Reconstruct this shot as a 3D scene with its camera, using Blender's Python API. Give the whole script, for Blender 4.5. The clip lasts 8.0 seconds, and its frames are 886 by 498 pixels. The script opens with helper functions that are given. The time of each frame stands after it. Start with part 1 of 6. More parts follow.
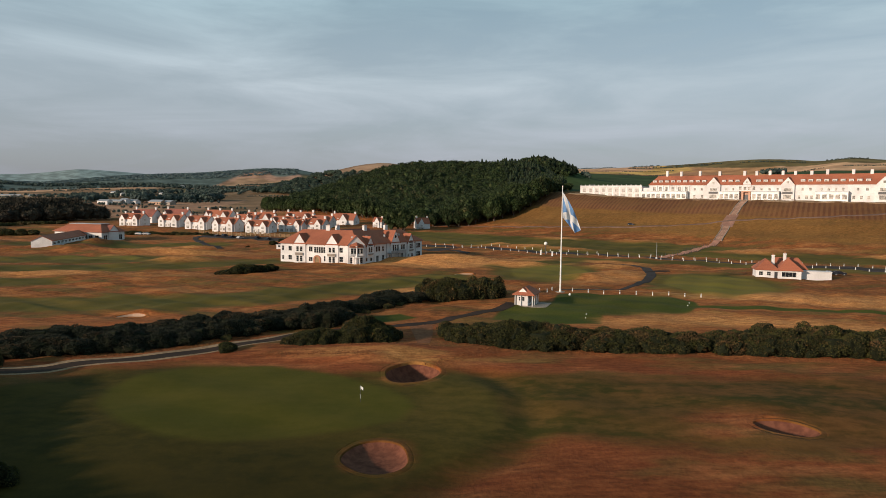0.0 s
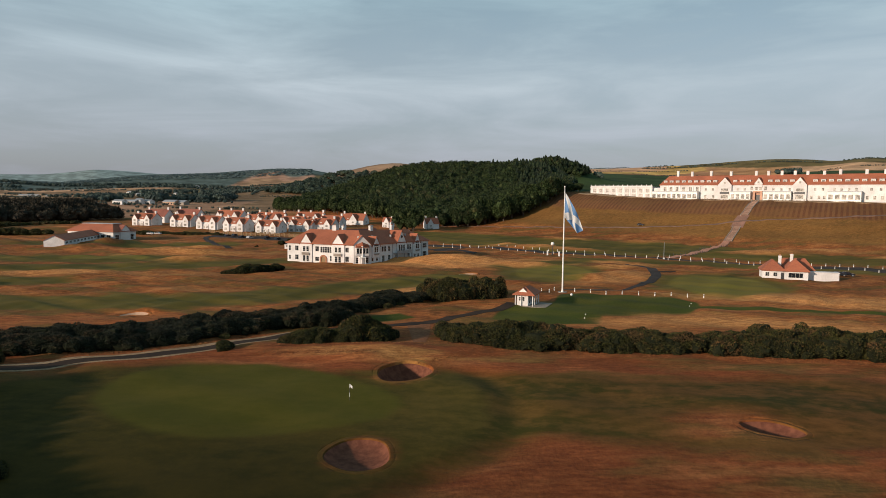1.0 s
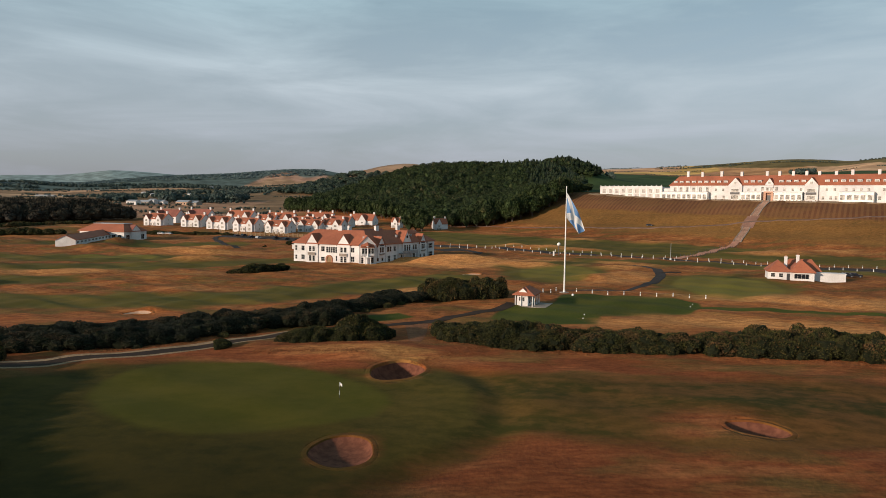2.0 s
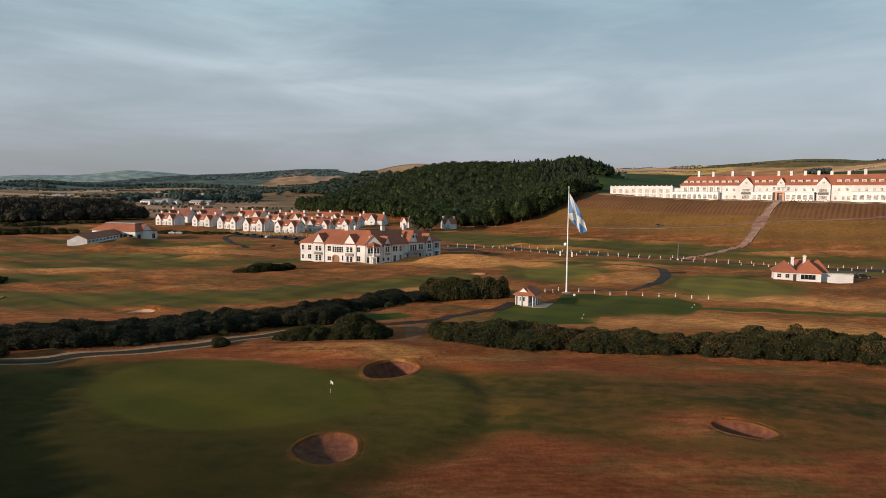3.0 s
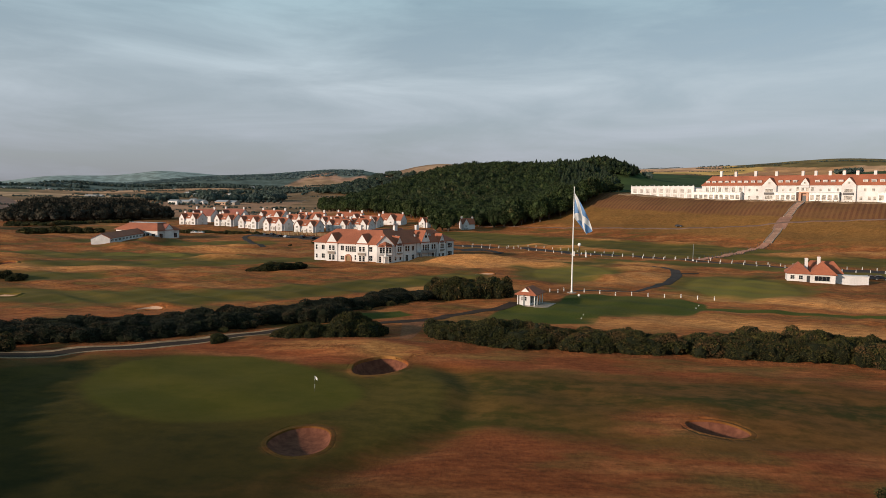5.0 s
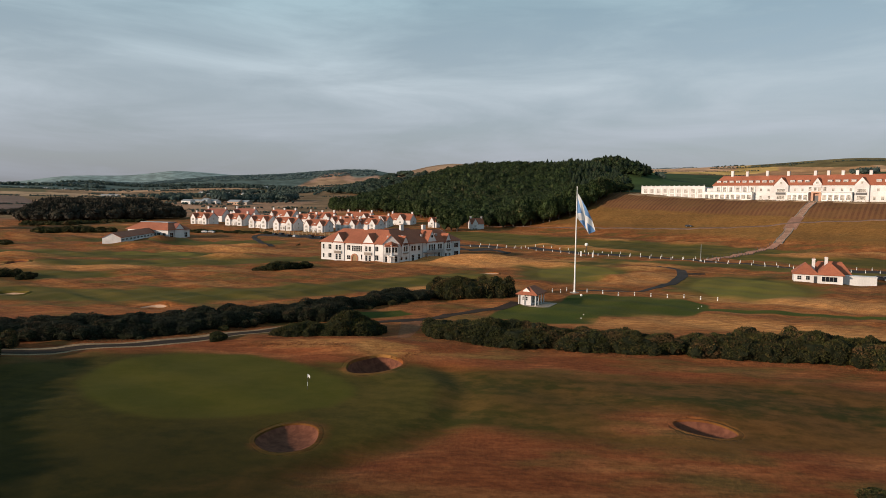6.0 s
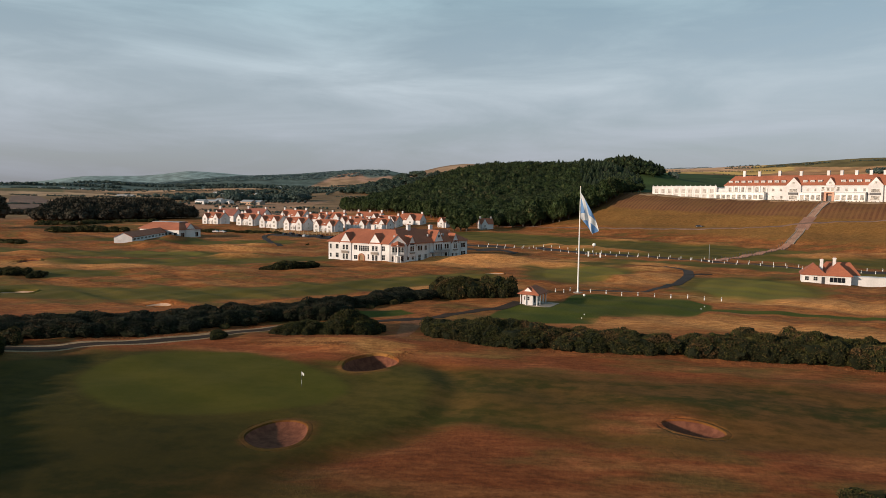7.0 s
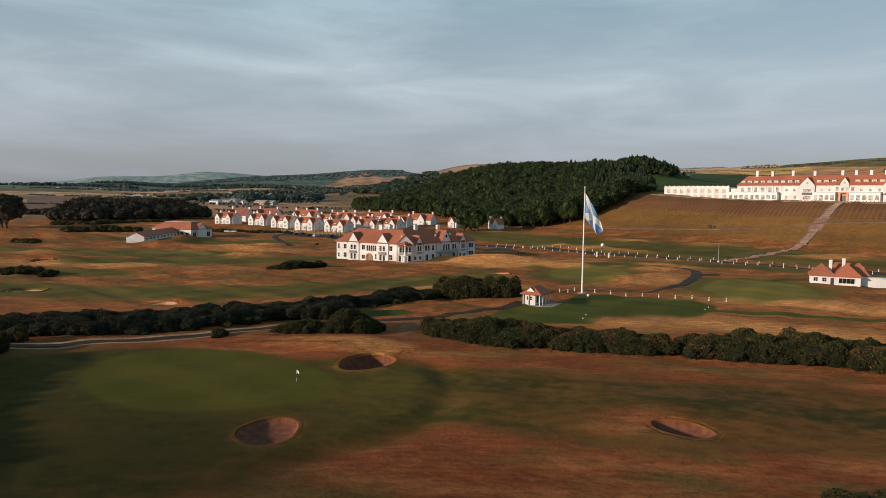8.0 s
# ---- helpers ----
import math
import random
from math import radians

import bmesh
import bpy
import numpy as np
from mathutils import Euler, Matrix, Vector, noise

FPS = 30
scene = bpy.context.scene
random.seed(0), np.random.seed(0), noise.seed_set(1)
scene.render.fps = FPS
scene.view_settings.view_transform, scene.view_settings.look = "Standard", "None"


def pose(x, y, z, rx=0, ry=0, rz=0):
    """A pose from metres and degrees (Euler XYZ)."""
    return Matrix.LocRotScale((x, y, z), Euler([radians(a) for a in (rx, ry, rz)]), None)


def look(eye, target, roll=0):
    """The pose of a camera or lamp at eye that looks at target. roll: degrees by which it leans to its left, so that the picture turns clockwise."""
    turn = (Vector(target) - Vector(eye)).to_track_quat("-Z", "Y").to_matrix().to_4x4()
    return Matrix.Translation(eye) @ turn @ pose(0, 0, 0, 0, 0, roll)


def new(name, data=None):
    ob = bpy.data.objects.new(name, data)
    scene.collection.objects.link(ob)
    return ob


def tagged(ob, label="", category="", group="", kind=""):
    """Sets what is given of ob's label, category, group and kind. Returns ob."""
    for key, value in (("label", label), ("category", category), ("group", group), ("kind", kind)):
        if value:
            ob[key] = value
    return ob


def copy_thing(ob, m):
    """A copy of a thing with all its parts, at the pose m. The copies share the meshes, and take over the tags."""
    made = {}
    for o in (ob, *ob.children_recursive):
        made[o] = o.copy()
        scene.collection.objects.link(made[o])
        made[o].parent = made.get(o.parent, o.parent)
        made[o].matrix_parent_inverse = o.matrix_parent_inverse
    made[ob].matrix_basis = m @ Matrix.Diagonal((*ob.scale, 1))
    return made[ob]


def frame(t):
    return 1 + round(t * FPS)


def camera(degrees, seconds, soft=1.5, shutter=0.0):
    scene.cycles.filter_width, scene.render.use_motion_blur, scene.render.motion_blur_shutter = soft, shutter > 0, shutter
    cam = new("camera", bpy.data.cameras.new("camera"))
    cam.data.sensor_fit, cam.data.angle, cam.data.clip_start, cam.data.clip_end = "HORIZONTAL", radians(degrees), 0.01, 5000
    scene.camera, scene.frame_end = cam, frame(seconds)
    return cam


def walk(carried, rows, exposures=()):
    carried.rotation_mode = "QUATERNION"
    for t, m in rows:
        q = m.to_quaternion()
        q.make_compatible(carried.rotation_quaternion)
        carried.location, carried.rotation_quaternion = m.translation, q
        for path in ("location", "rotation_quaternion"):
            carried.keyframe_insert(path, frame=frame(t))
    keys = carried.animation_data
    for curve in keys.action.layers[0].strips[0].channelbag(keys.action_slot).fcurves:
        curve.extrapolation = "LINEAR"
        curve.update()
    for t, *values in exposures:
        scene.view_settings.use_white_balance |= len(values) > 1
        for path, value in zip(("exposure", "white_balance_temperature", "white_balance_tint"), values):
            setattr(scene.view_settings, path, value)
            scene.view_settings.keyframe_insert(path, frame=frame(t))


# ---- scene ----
cam = camera(67.4, 8.0, 0.7)
PATH = [
    (0, (-1.532, 3.407, 25.827), (-1.522, 5.401, 25.673), 0.6),
    (0.5, (0.049, 3.049, 25.848), (0.038, 5.043, 25.694), 0.6),
    (1, (1.626, 2.772, 25.873), (1.595, 4.766, 25.719), 0.61),
    (1.5, (3.155, 2.445, 25.862), (3.105, 4.439, 25.709), 0.62),
    (3, (7.69, 1.542, 25.972), (7.581, 3.533, 25.818), 0.64),
    (3.5, (9.15, 1.27, 25.988), (9.022, 3.26, 25.834), 0.65),
    (4, (10.602, 1.108, 25.989), (10.454, 3.096, 25.835), 0.65),
    (4.5, (12.077, 0.834, 25.997), (11.909, 2.821, 25.843), 0.66),
    (6, (16.469, 0.331, 26.023), (16.242, 2.312, 25.868), 0.69),
    (6.5, (17.838, 0.269, 25.987), (17.592, 2.248, 25.832), 0.7),
    (7, (19.31, 0.092, 25.987), (19.043, 2.068, 25.832), 0.7),
    (7.5, (20.69, 0.041, 25.976), (20.402, 2.014, 25.821), 0.7),
    (8, (22.123, -0.06, 25.993), (21.814, 1.91, 25.838), 0.7),
]
walk(cam, [(t, look(eye, target, roll)) for t, eye, target, roll in PATH])

# ---- light ----
SUN_TO = Vector((-0.80, -0.56, 0.25)).normalized()
scene.view_settings.exposure = 0.0
world = bpy.data.worlds.new("sky")
scene.world = world
world.use_nodes = True
wn, wl = world.node_tree.nodes, world.node_tree.links
bg = wn["Background"]
sky = wn.new("ShaderNodeTexSky")
sky.sky_type, sky.sun_disc = "NISHITA", False
sky.sun_elevation, sky.sun_rotation = math.asin(SUN_TO.z), math.atan2(SUN_TO.x, SUN_TO.y)
sky.air_density, sky.dust_density, sky.ozone_density = 1.0, 1.5, 2.0
wc = wn.new("ShaderNodeTexCoord")
wmap = wn.new("ShaderNodeMapping")
wmap.inputs["Scale"].default_value = (1.3, 1.0, 7.0)
wmap.inputs["Rotation"].default_value = (0.0, -0.16, 0.3)
cloud = wn.new("ShaderNodeTexNoise")
cloud.inputs["Scale"].default_value, cloud.inputs["Detail"].default_value = 2.3, 8.0
cloud.inputs["Roughness"].default_value, cloud.inputs["Distortion"].default_value = 0.58, 0.5
cover = wn.new("ShaderNodeMapRange")
cover.inputs["From Min"].default_value, cover.inputs["From Max"].default_value = 0.36, 0.70
cover.inputs["To Min"].default_value, cover.inputs["To Max"].default_value = 0.72, 0.97
veil = wn.new("ShaderNodeMix")
veil.data_type = "RGBA"
up = wn.new("ShaderNodeSeparateXYZ")
wl.new(wc.outputs["Generated"], up.inputs["Vector"])
tint = wn.new("ShaderNodeValToRGB")
for k, c in zip((0, 1), ((2.55, 2.68, 3.18, 1), (1.50, 2.70, 3.2, 1))):
    tint.color_ramp.elements[k].color = c
for k, c in ((0.06, (3.20, 3.42, 3.90, 1)), (0.16, (3.85, 4.42, 4.85, 1)), (0.30, (2.65, 3.80, 4.30, 1))):
    tint.color_ramp.elements.new(k).color = c
tint.color_ramp.elements[-1].position = 0.55
wl.new(up.outputs["Z"], tint.inputs["Fac"])
streak = wn.new("ShaderNodeMapRange")
streak.inputs["From Min"].default_value, streak.inputs["From Max"].default_value = 0.40, 0.68
streak.inputs["To Min"].default_value, streak.inputs["To Max"].default_value = 0.93, 1.15
wl.new(cloud.outputs["Fac"], streak.inputs["Value"])
bright = wn.new("ShaderNodeVectorMath")
bright.operation = "SCALE"
wl.new(tint.outputs["Color"], bright.inputs[0])
wl.new(streak.outputs["Result"], bright.inputs["Scale"])
wl.new(bright.outputs["Vector"], veil.inputs["B"])
wl.new(wc.outputs["Generated"], wmap.inputs["Vector"])
wl.new(wmap.outputs["Vector"], cloud.inputs["Vector"])
wl.new(cloud.outputs["Fac"], cover.inputs["Value"])
wl.new(cover.outputs["Result"], veil.inputs["Factor"])
wl.new(sky.outputs["Color"], veil.inputs["A"])
wl.new(veil.outputs["Result"], bg.inputs["Color"])
bg.inputs["Strength"].default_value = 0.12
sun = new("sun", bpy.data.lights.new("sun", "SUN"))
sun.data.energy, sun.data.angle, sun.data.color = 4.8, radians(2.4), (1.0, 0.80, 0.63)
sun.matrix_world = look((0, 0, 300), Vector((0, 0, 300)) - SUN_TO)
# ---- lie of the land ----
def S(a):
    a = np.clip(a, 0.0, 1.0)
    return a * a * (3 - 2 * a)


# mounds: x, y, radius along x, along y, height
MOUNDS = [(0, 272, 22, 9, 2.9), (-48, 246, 22, 7, 0.8), (58, 226, 10, 8, 1.6), (47.5, 219, 6, 4, 1.5), (44, 340, 16, 7, 2.2), (112, 382, 16, 6, 1.8),
          (70, 398, 14, 6, 1.6), (150, 320, 22, 9, 2.0), (-175, 325, 11, 6, 2.0), (-12, 112, 13, 5, 1.3), (-125, 296, 16, 8, 2.0), (-118, 318, 14, 6, 1.6),
          (-150, 300, 14, 8, 1.4)]
# mounds at (-60, 38) and (-74, 70) are unseen, added to cast shade
MOUNDS += [(-60, 38, 15, 15, 3.6), (-63, 147, 6, 2, 0.5), (-13.5, 106.5, 6, 2.2, 0.7), (38, 83, 12, 8, 0.7), (-176, 230, 26, 8, 1.3), (-185, 306, 22, 9, 1.6), (-95, 205, 25, 7, 0.8),
          (-260, 330, 40, 18, 4.0), (-166, 326, 8, 20, 2.9), (-171, 304, 7, 6, 1.0), (-105, 292, 10, 5, 1.6), (-72, 235, 14, 5, 0.9), (-120, 215, 20, 5, 1.0), (-74, 70, 10, 22, 3.0), (-60, 132, 18, 5, 0.7), (30, 352, 10, 5, 1.6), (62, 330, 12, 5, 1.6), (205, 300, 20, 8, 2.0),
          (180, 330, 24, 9, 1.8), (28, 258, 14, 5, 1.5), (62, 252, 9, 5, 1.6), (-100, 262, 14, 5, 1.5), (-190, 250, 18, 5, 1.5)]


APRON = [(-0.6, 106), (4.2, 96.6), (6.5, 87), (6.3, 80), (5.1, 74.4), (2.6, 69.5), (-2, 64.5), (-9, 58), (-20, 51), (-36, 48), (-60, 58), (-66, 85), (-53, 95), (-45, 101.5), (-34, 107.5), (-18, 104.5), (-8, 106)]


def hgt(x, y):
    """Height of the ground at x, y."""
    x, y = np.asarray(x, float), np.asarray(y, float)
    v, u = 0.65 * x + 0.76 * y, 0.76 * x - 0.65 * y
    r, az = np.hypot(x, y), np.degrees(np.arctan2(x, np.maximum(y, 1.0)))
    z = 0.2 + 2.7 * S((y - 270) / 250) + 17 * S((y - 500) / 700) + 22 * S((y - 1100) / 1300)
    right = S((u + 400) / 130)
    z = z + right * (24.0 - 5 * S((y - 500) / 700)) * (0.35 * S((v - 370) / 60) + 0.65 * S((v - 405) / 72))
    # farmland rising behind the hotel
    z = z + S((az - 3) / 8) * np.clip(0.0555 * (r - 600), 0, 77) + 27 * np.exp(-((az - 27) / 6.5) ** 2) * S((r - 1500) / 500)
    # the wooded hill: a long western slope, a short eastern one, and the crest behind it
    z = z + 48 * S((x + 222) / 205) * (1 - S((x - 75) / 115)) * np.exp(-((y - 800) / np.where(y < 800, 172.0, 130.0)) ** 2)
    z = z + 50 * np.exp(-((x - 150) / np.where(x < 150, 150.0, 88.0)) ** 2 - ((y - 1190) / 95) ** 2)
    z = z + 77 * np.exp(-((x + 130) / np.where(x < -130, 205.0, 150.0)) ** 2 - ((y - 1500) / 190) ** 2)
    # far ridges: a dark wooded one, pale hills beyond it
    ridge = np.interp(az, [-46, -38, -34, -30.5, -26, -22, -18, -15, -12, -8, -3], [20, 22, 45, 42, 64, 87, 107, 118, 120, 90, 20])
    z = z + (ridge - 14) * np.exp(-((r - 3200) / 420) ** 2)
    crest = np.interp(az, [-52, -40, -36, -32, -28.5, -25, -21, -17], [20, 52, 92, 112, 142, 132, 118, 80])
    z = z + (crest - 4) * np.exp(-((r - 4750) / 420) ** 2)
    z = z + 2.0 * S((-112 - x) / 80) * S((y - 415) / 22) * (1 - S((y - 560) / 80)) * S((x + 330) / 60)
    close = (np.abs(x + 5) < 90) & (y < 125) & (y > 30)
    if np.any(close):
        rim = np.full(np.shape(x), -60.0)
        rim = np.where(close, inside(np.where(close, x, 0.0), np.where(close, y, 90.0), APRON), rim)
        z = z - 0.55 * np.exp(-((rim + 3.2) / 2.8) ** 2) * S((x + 8) / 8) * (1 - S((y - 99) / 6))
    for mx, my, a, b, up in MOUNDS:
        z = z + up * np.exp(-((x - mx) / a) ** 2 - ((y - my) / b) ** 2)
    rough = 0.16 * np.sin(x * 0.19 + 1.3 * np.sin(y * 0.07)) * np.sin(y * 0.23 + 0.8) + 0.12 * np.sin(x * 0.41 + y * 0.13) * np.sin(y * 0.37 - x * 0.1)
    hummock = 0.13 * np.sin(x * 0.29 + 2.1 * np.sin(y * 0.12 + 0.5)) * np.sin(y * 0.41 + 1.7 * np.sin(x * 0.15)) + 0.13 * np.sin(x * 0.66 + y * 0.4 + 2 * np.sin(x * 0.27)) * np.sin(y * 0.83 - x * 0.3 + 1.4 * np.sin(y * 0.19))
    flat = np.maximum.reduce([ell(x, y, 38, 163, 36, 28), ell(x, y, 83, 206, 24, 34, -18), ell(x, y, 36, 236, 20, 30, -8), ell(x, y, -33, 280, 46, 36), ell(x, y, 116, 228, 22, 16), ell(x, y, 8, 340, 60, 26),
                                band(x, y, [(33, 190), (46, 191), (62, 210), (74, 242), (71, 268)], 4.5), band(x, y, [(27, 333), (86, 298), (146, 263), (230, 222)], 9.0), band(x, y, [(97, 296), (155, 377)], 6.0)])
    z = z + hummock * S((y - 122) / 25) * (1 - S((r - 430) / 150)) * (1 - S((flat + 5) / 6)) * (1 - S((v - 380) / 40))
    far = S((y - 900) / 800) * 9 * np.sin(x * 0.006 + 0.7) * np.sin(y * 0.0047 + x * 0.002)
    return z + rough * S((r - 40) / 60) * (1 + 1.1 * S((y - 128) / 40)) + far


def gz(x, y):
    return float(hgt(x, y))


# bunkers: x, y, half length, half width, turn, depth, raised lip
BUNKERS = [(-7.7, 67.4, 3.3, 4.3, 10, 0.95, 0.02), (-5.3, 99.4, 4.0, 5.8, -10, 2.6, 0.03), (37.6, 75.9, 3.4, 2.3, -18, 1.15, 0.03),
           (-67.2, 143.6, 3.0, 1.5, 12, 0.7, 0.04), (6.6, 224, 3.4, 2.4, 0, 0.7, 0.2), (-113.5, 155.5, 5.0, 3.2, 8, 1.1, 0.25), (-166, 222, 4.6, 3.6, 10, 1.9, 0.2)]


def ell(x, y, cx, cy, rx, ry, turn=0.0):
    """Rough distance inside an ellipse, in metres."""
    c, s = math.cos(radians(turn)), math.sin(radians(turn))
    a, b = (x - cx) * c + (y - cy) * s, -(x - cx) * s + (y - cy) * c
    return (1 - np.sqrt((a / rx) ** 2 + (b / ry) ** 2)) * min(rx, ry)


def band(x, y, line, half):
    """Distance inside a band of that half width along a line of points."""
    best = np.full(np.shape(x), 1e9)
    for (ax, ay), (bx, by) in zip(line, line[1:]):
        k = np.clip(((x - ax) * (bx - ax) + (y - ay) * (by - ay)) / ((bx - ax) ** 2 + (by - ay) ** 2), 0, 1)
        best = np.minimum(best, np.hypot(x - ax - k * (bx - ax), y - ay - k * (by - ay)))
    return half - best


def inside(x, y, ring):
    """Signed distance inside a closed polygon."""
    edge = -band(x, y, ring + ring[:1], 0.0)
    odd = np.zeros(np.shape(x), bool)
    for (ax, ay), (bx, by) in zip(ring, ring[1:] + ring[:1]):
        odd ^= ((ay > y) != (by > y)) & (x < (bx - ax) * (y - ay) / (by - ay + 1e-9) + ax)
    return np.where(odd, edge, -edge)


# ---- materials ----
def nodes_of(name):
    m = bpy.data.materials.new(name)
    m.use_nodes = True
    t = m.node_tree
    return m, t.nodes, t.links, t.nodes["Principled BSDF"]


def noise_at(n, l, scale, detail=3.0, stretch=None, rough=0.55):
    """A noise texture in world metres; scale: features per metre."""
    g = n.new("ShaderNodeNewGeometry")
    k = n.new("ShaderNodeTexNoise")
    k.inputs["Scale"].default_value, k.inputs["Detail"].default_value, k.inputs["Roughness"].default_value = scale, detail, rough
    if stretch:
        mp = n.new("ShaderNodeMapping")
        mp.inputs["Scale"].default_value = stretch[:3]
        if len(stretch) > 3:
            mp.inputs["Rotation"].default_value = (0, 0, radians(stretch[3]))
        l.new(g.outputs["Position"], mp.inputs["Vector"])
        l.new(mp.outputs["Vector"], k.inputs["Vector"])
    else:
        l.new(g.outputs["Position"], k.inputs["Vector"])
    return k.outputs["Fac"]


def ramp(n, l, value, lo, hi, to0=0.0, to1=1.0):
    k = n.new("ShaderNodeMapRange")
    k.interpolation_type = "SMOOTHSTEP"
    for key, v in (("From Min", lo), ("From Max", hi), ("To Min", to0), ("To Max", to1)):
        k.inputs[key].default_value = v
    l.new(value, k.inputs["Value"])
    return k.outputs["Result"]


def mix(n, l, fac, a, b, how="MIX"):
    k = n.new("ShaderNodeMix")
    k.data_type, k.blend_type = "RGBA", how
    for key, v in (("Factor", fac), ("A", a), ("B", b)):
        if isinstance(v, (int, float)):
            k.inputs[key].default_value = v
        elif isinstance(v, tuple):
            k.inputs[key].default_value = (*v, 1)
        else:
            l.new(v, k.inputs[key])
    return k.outputs["Result"]


def calc(n, l, how, a, b):
    k = n.new("ShaderNodeMath")
    k.operation = how
    for i, v in enumerate((a, b)):
        if isinstance(v, (int, float)):
            k.inputs[i].default_value = v
        else:
            l.new(v, k.inputs[i])
    return k.outputs[0]


def bump(n, l, height, p, strength, distance):
    k = n.new("ShaderNodeBump")
    k.inputs["Strength"].default_value, k.inputs["Distance"].default_value = strength, distance
    l.new(height, k.inputs["Height"])
    l.new(k.outputs["Normal"], p.inputs["Normal"])


def surface(name, c1, c2, rough=0.8, fine=6.0, coarse=0.5, relief=0.3, depth=0.02, metal=0.0, stretch=None, spread=0.0):
    """Two colours mixed at two scales, with relief; spread: brightness varied from object to object."""
    m, n, l, p = nodes_of(name)
    a, b = noise_at(n, l, fine, 4.0, stretch), noise_at(n, l, coarse, 3.0)
    col = mix(n, l, ramp(n, l, a, 0.3, 0.7), c1, c2)
    shade = n.new("ShaderNodeHueSaturation")
    l.new(ramp(n, l, b, 0.25, 0.75, 0.82, 1.14), shade.inputs["Value"])
    l.new(col, shade.inputs["Color"])
    out = shade.outputs["Color"]
    if spread:
        info = n.new("ShaderNodeObjectInfo")
        more = n.new("ShaderNodeHueSaturation")
        l.new(ramp(n, l, info.outputs["Random"], 0, 1, 1 - spread, 1 + spread), more.inputs["Value"])
        l.new(out, more.inputs["Color"])
        out = more.outputs["Color"]
    l.new(out, p.inputs["Base Color"])
    p.inputs["Roughness"].default_value, p.inputs["Metallic"].default_value = rough, metal
    p.inputs["Specular IOR Level"].default_value = 0.08 if rough >= 0.9 else 0.5
    bump(n, l, a, p, relief, depth)
    return m


def foliage(name, dark, light, odd, share=0.15, patch=0.06, dry=0.0):
    """Leaves: colour varied leaf by leaf and over wider patches."""
    m, n, l, p = nodes_of(name)
    g = n.new("ShaderNodeNewGeometry")
    r = g.outputs["Random Per Island"]
    col = mix(n, l, r, dark, light)
    info = n.new("ShaderNodeObjectInfo")
    wide = noise_at(n, l, patch, 3.0)
    fleck = calc(n, l, "MULTIPLY", ramp(n, l, wide, 0.42, 0.66), ramp(n, l, r, 1 - share * 1.1, 1 - share))
    col = mix(n, l, fleck, col, odd)
    if dry:
        sprig = calc(n, l, "MULTIPLY", ramp(n, l, info.outputs["Random"], 0.35, 1.0, 0.0, dry), ramp(n, l, noise_at(n, l, 0.45, 3.0), 0.42, 0.60))
        col = mix(n, l, sprig, col, mix(n, l, r, (0.045, 0.030, 0.013), (0.125, 0.062, 0.030)))
    hs = n.new("ShaderNodeHueSaturation")
    l.new(ramp(n, l, info.outputs["Random"], 0, 1, 0.85, 1.2), hs.inputs["Value"])
    l.new(col, hs.inputs["Color"])
    crown = noise_at(n, l, patch * 7, 2.0)
    wide2 = mix(n, l, ramp(n, l, crown, 0.3, 0.7), (0.62, 0.64, 0.66), (1.35, 1.32, 1.15))
    l.new(mix(n, l, 1.0, hs.outputs["Color"], wide2, "MULTIPLY"), p.inputs["Base Color"])
    p.inputs["Roughness"].default_value = 0.75
    p.inputs["Specular IOR Level"].default_value = 0.2
    return m


WHITE = surface("white_render", (0.68, 0.66, 0.655), (0.60, 0.58, 0.57), 0.85, 2.5, 0.15, 0.15, 0.01)
TRIM = surface("white_paint", (0.80, 0.79, 0.76), (0.72, 0.71, 0.68), 0.5, 5, 0.5, 0.1, 0.005)
TILE = surface("red_roof_tiles", (0.36, 0.115, 0.055), (0.27, 0.08, 0.042), 0.85, 2.2, 0.12, 0.6, 0.06, stretch=(1, 1, 3))
TILE_OLD = surface("brown_roof_tiles", (0.27, 0.085, 0.055), (0.19, 0.062, 0.043), 0.85, 2.2, 0.12, 0.6, 0.06)
GREY_ROOF = surface("grey_sheet_roof", (0.30, 0.31, 0.33), (0.22, 0.23, 0.25), 0.5, 1.0, 0.1, 0.1, 0.01)
ASPHALT = surface("asphalt", (0.060, 0.050, 0.047), (0.042, 0.035, 0.034), 0.9, 8, 0.25, 0.4, 0.01)
WORN_PATH = surface("worn_asphalt", (0.056, 0.037, 0.028), (0.038, 0.025, 0.019), 0.9, 8, 0.25, 0.4, 0.01)
PALE_PATH = surface("sandy_verge", (0.36, 0.24, 0.15), (0.24, 0.15, 0.085), 0.95, 3, 0.4, 0.5, 0.03)
RED_PATH = surface("red_paving", (0.33, 0.175, 0.125), (0.22, 0.12, 0.09), 0.9, 3, 0.3, 0.4, 0.02)
# red paving again, brightened in colour to make up for the grazing sun
RED_PATH_BRIGHT = surface("brightened_red_paving", (0.52, 0.25, 0.17), (0.40, 0.19, 0.13), 0.95, 4, 0.3, 0.4, 0.02)
STONE = surface("pale_stone", (0.34, 0.29, 0.25), (0.23, 0.195, 0.165), 0.9, 3, 0.4, 0.4, 0.02)
WORN_STEP = surface("worn_steps", (0.27, 0.175, 0.135), (0.17, 0.112, 0.088), 0.9, 1.5, 0.3, 0.4, 0.02, spread=0.15)
SALMON = surface("salmon_sandstone", (0.55, 0.33, 0.24), (0.46, 0.27, 0.19), 0.9, 3, 0.4, 0.4, 0.02)
SANDSTONE = surface("red_sandstone", (0.42, 0.21, 0.13), (0.33, 0.16, 0.10), 0.9, 3, 0.4, 0.4, 0.02)
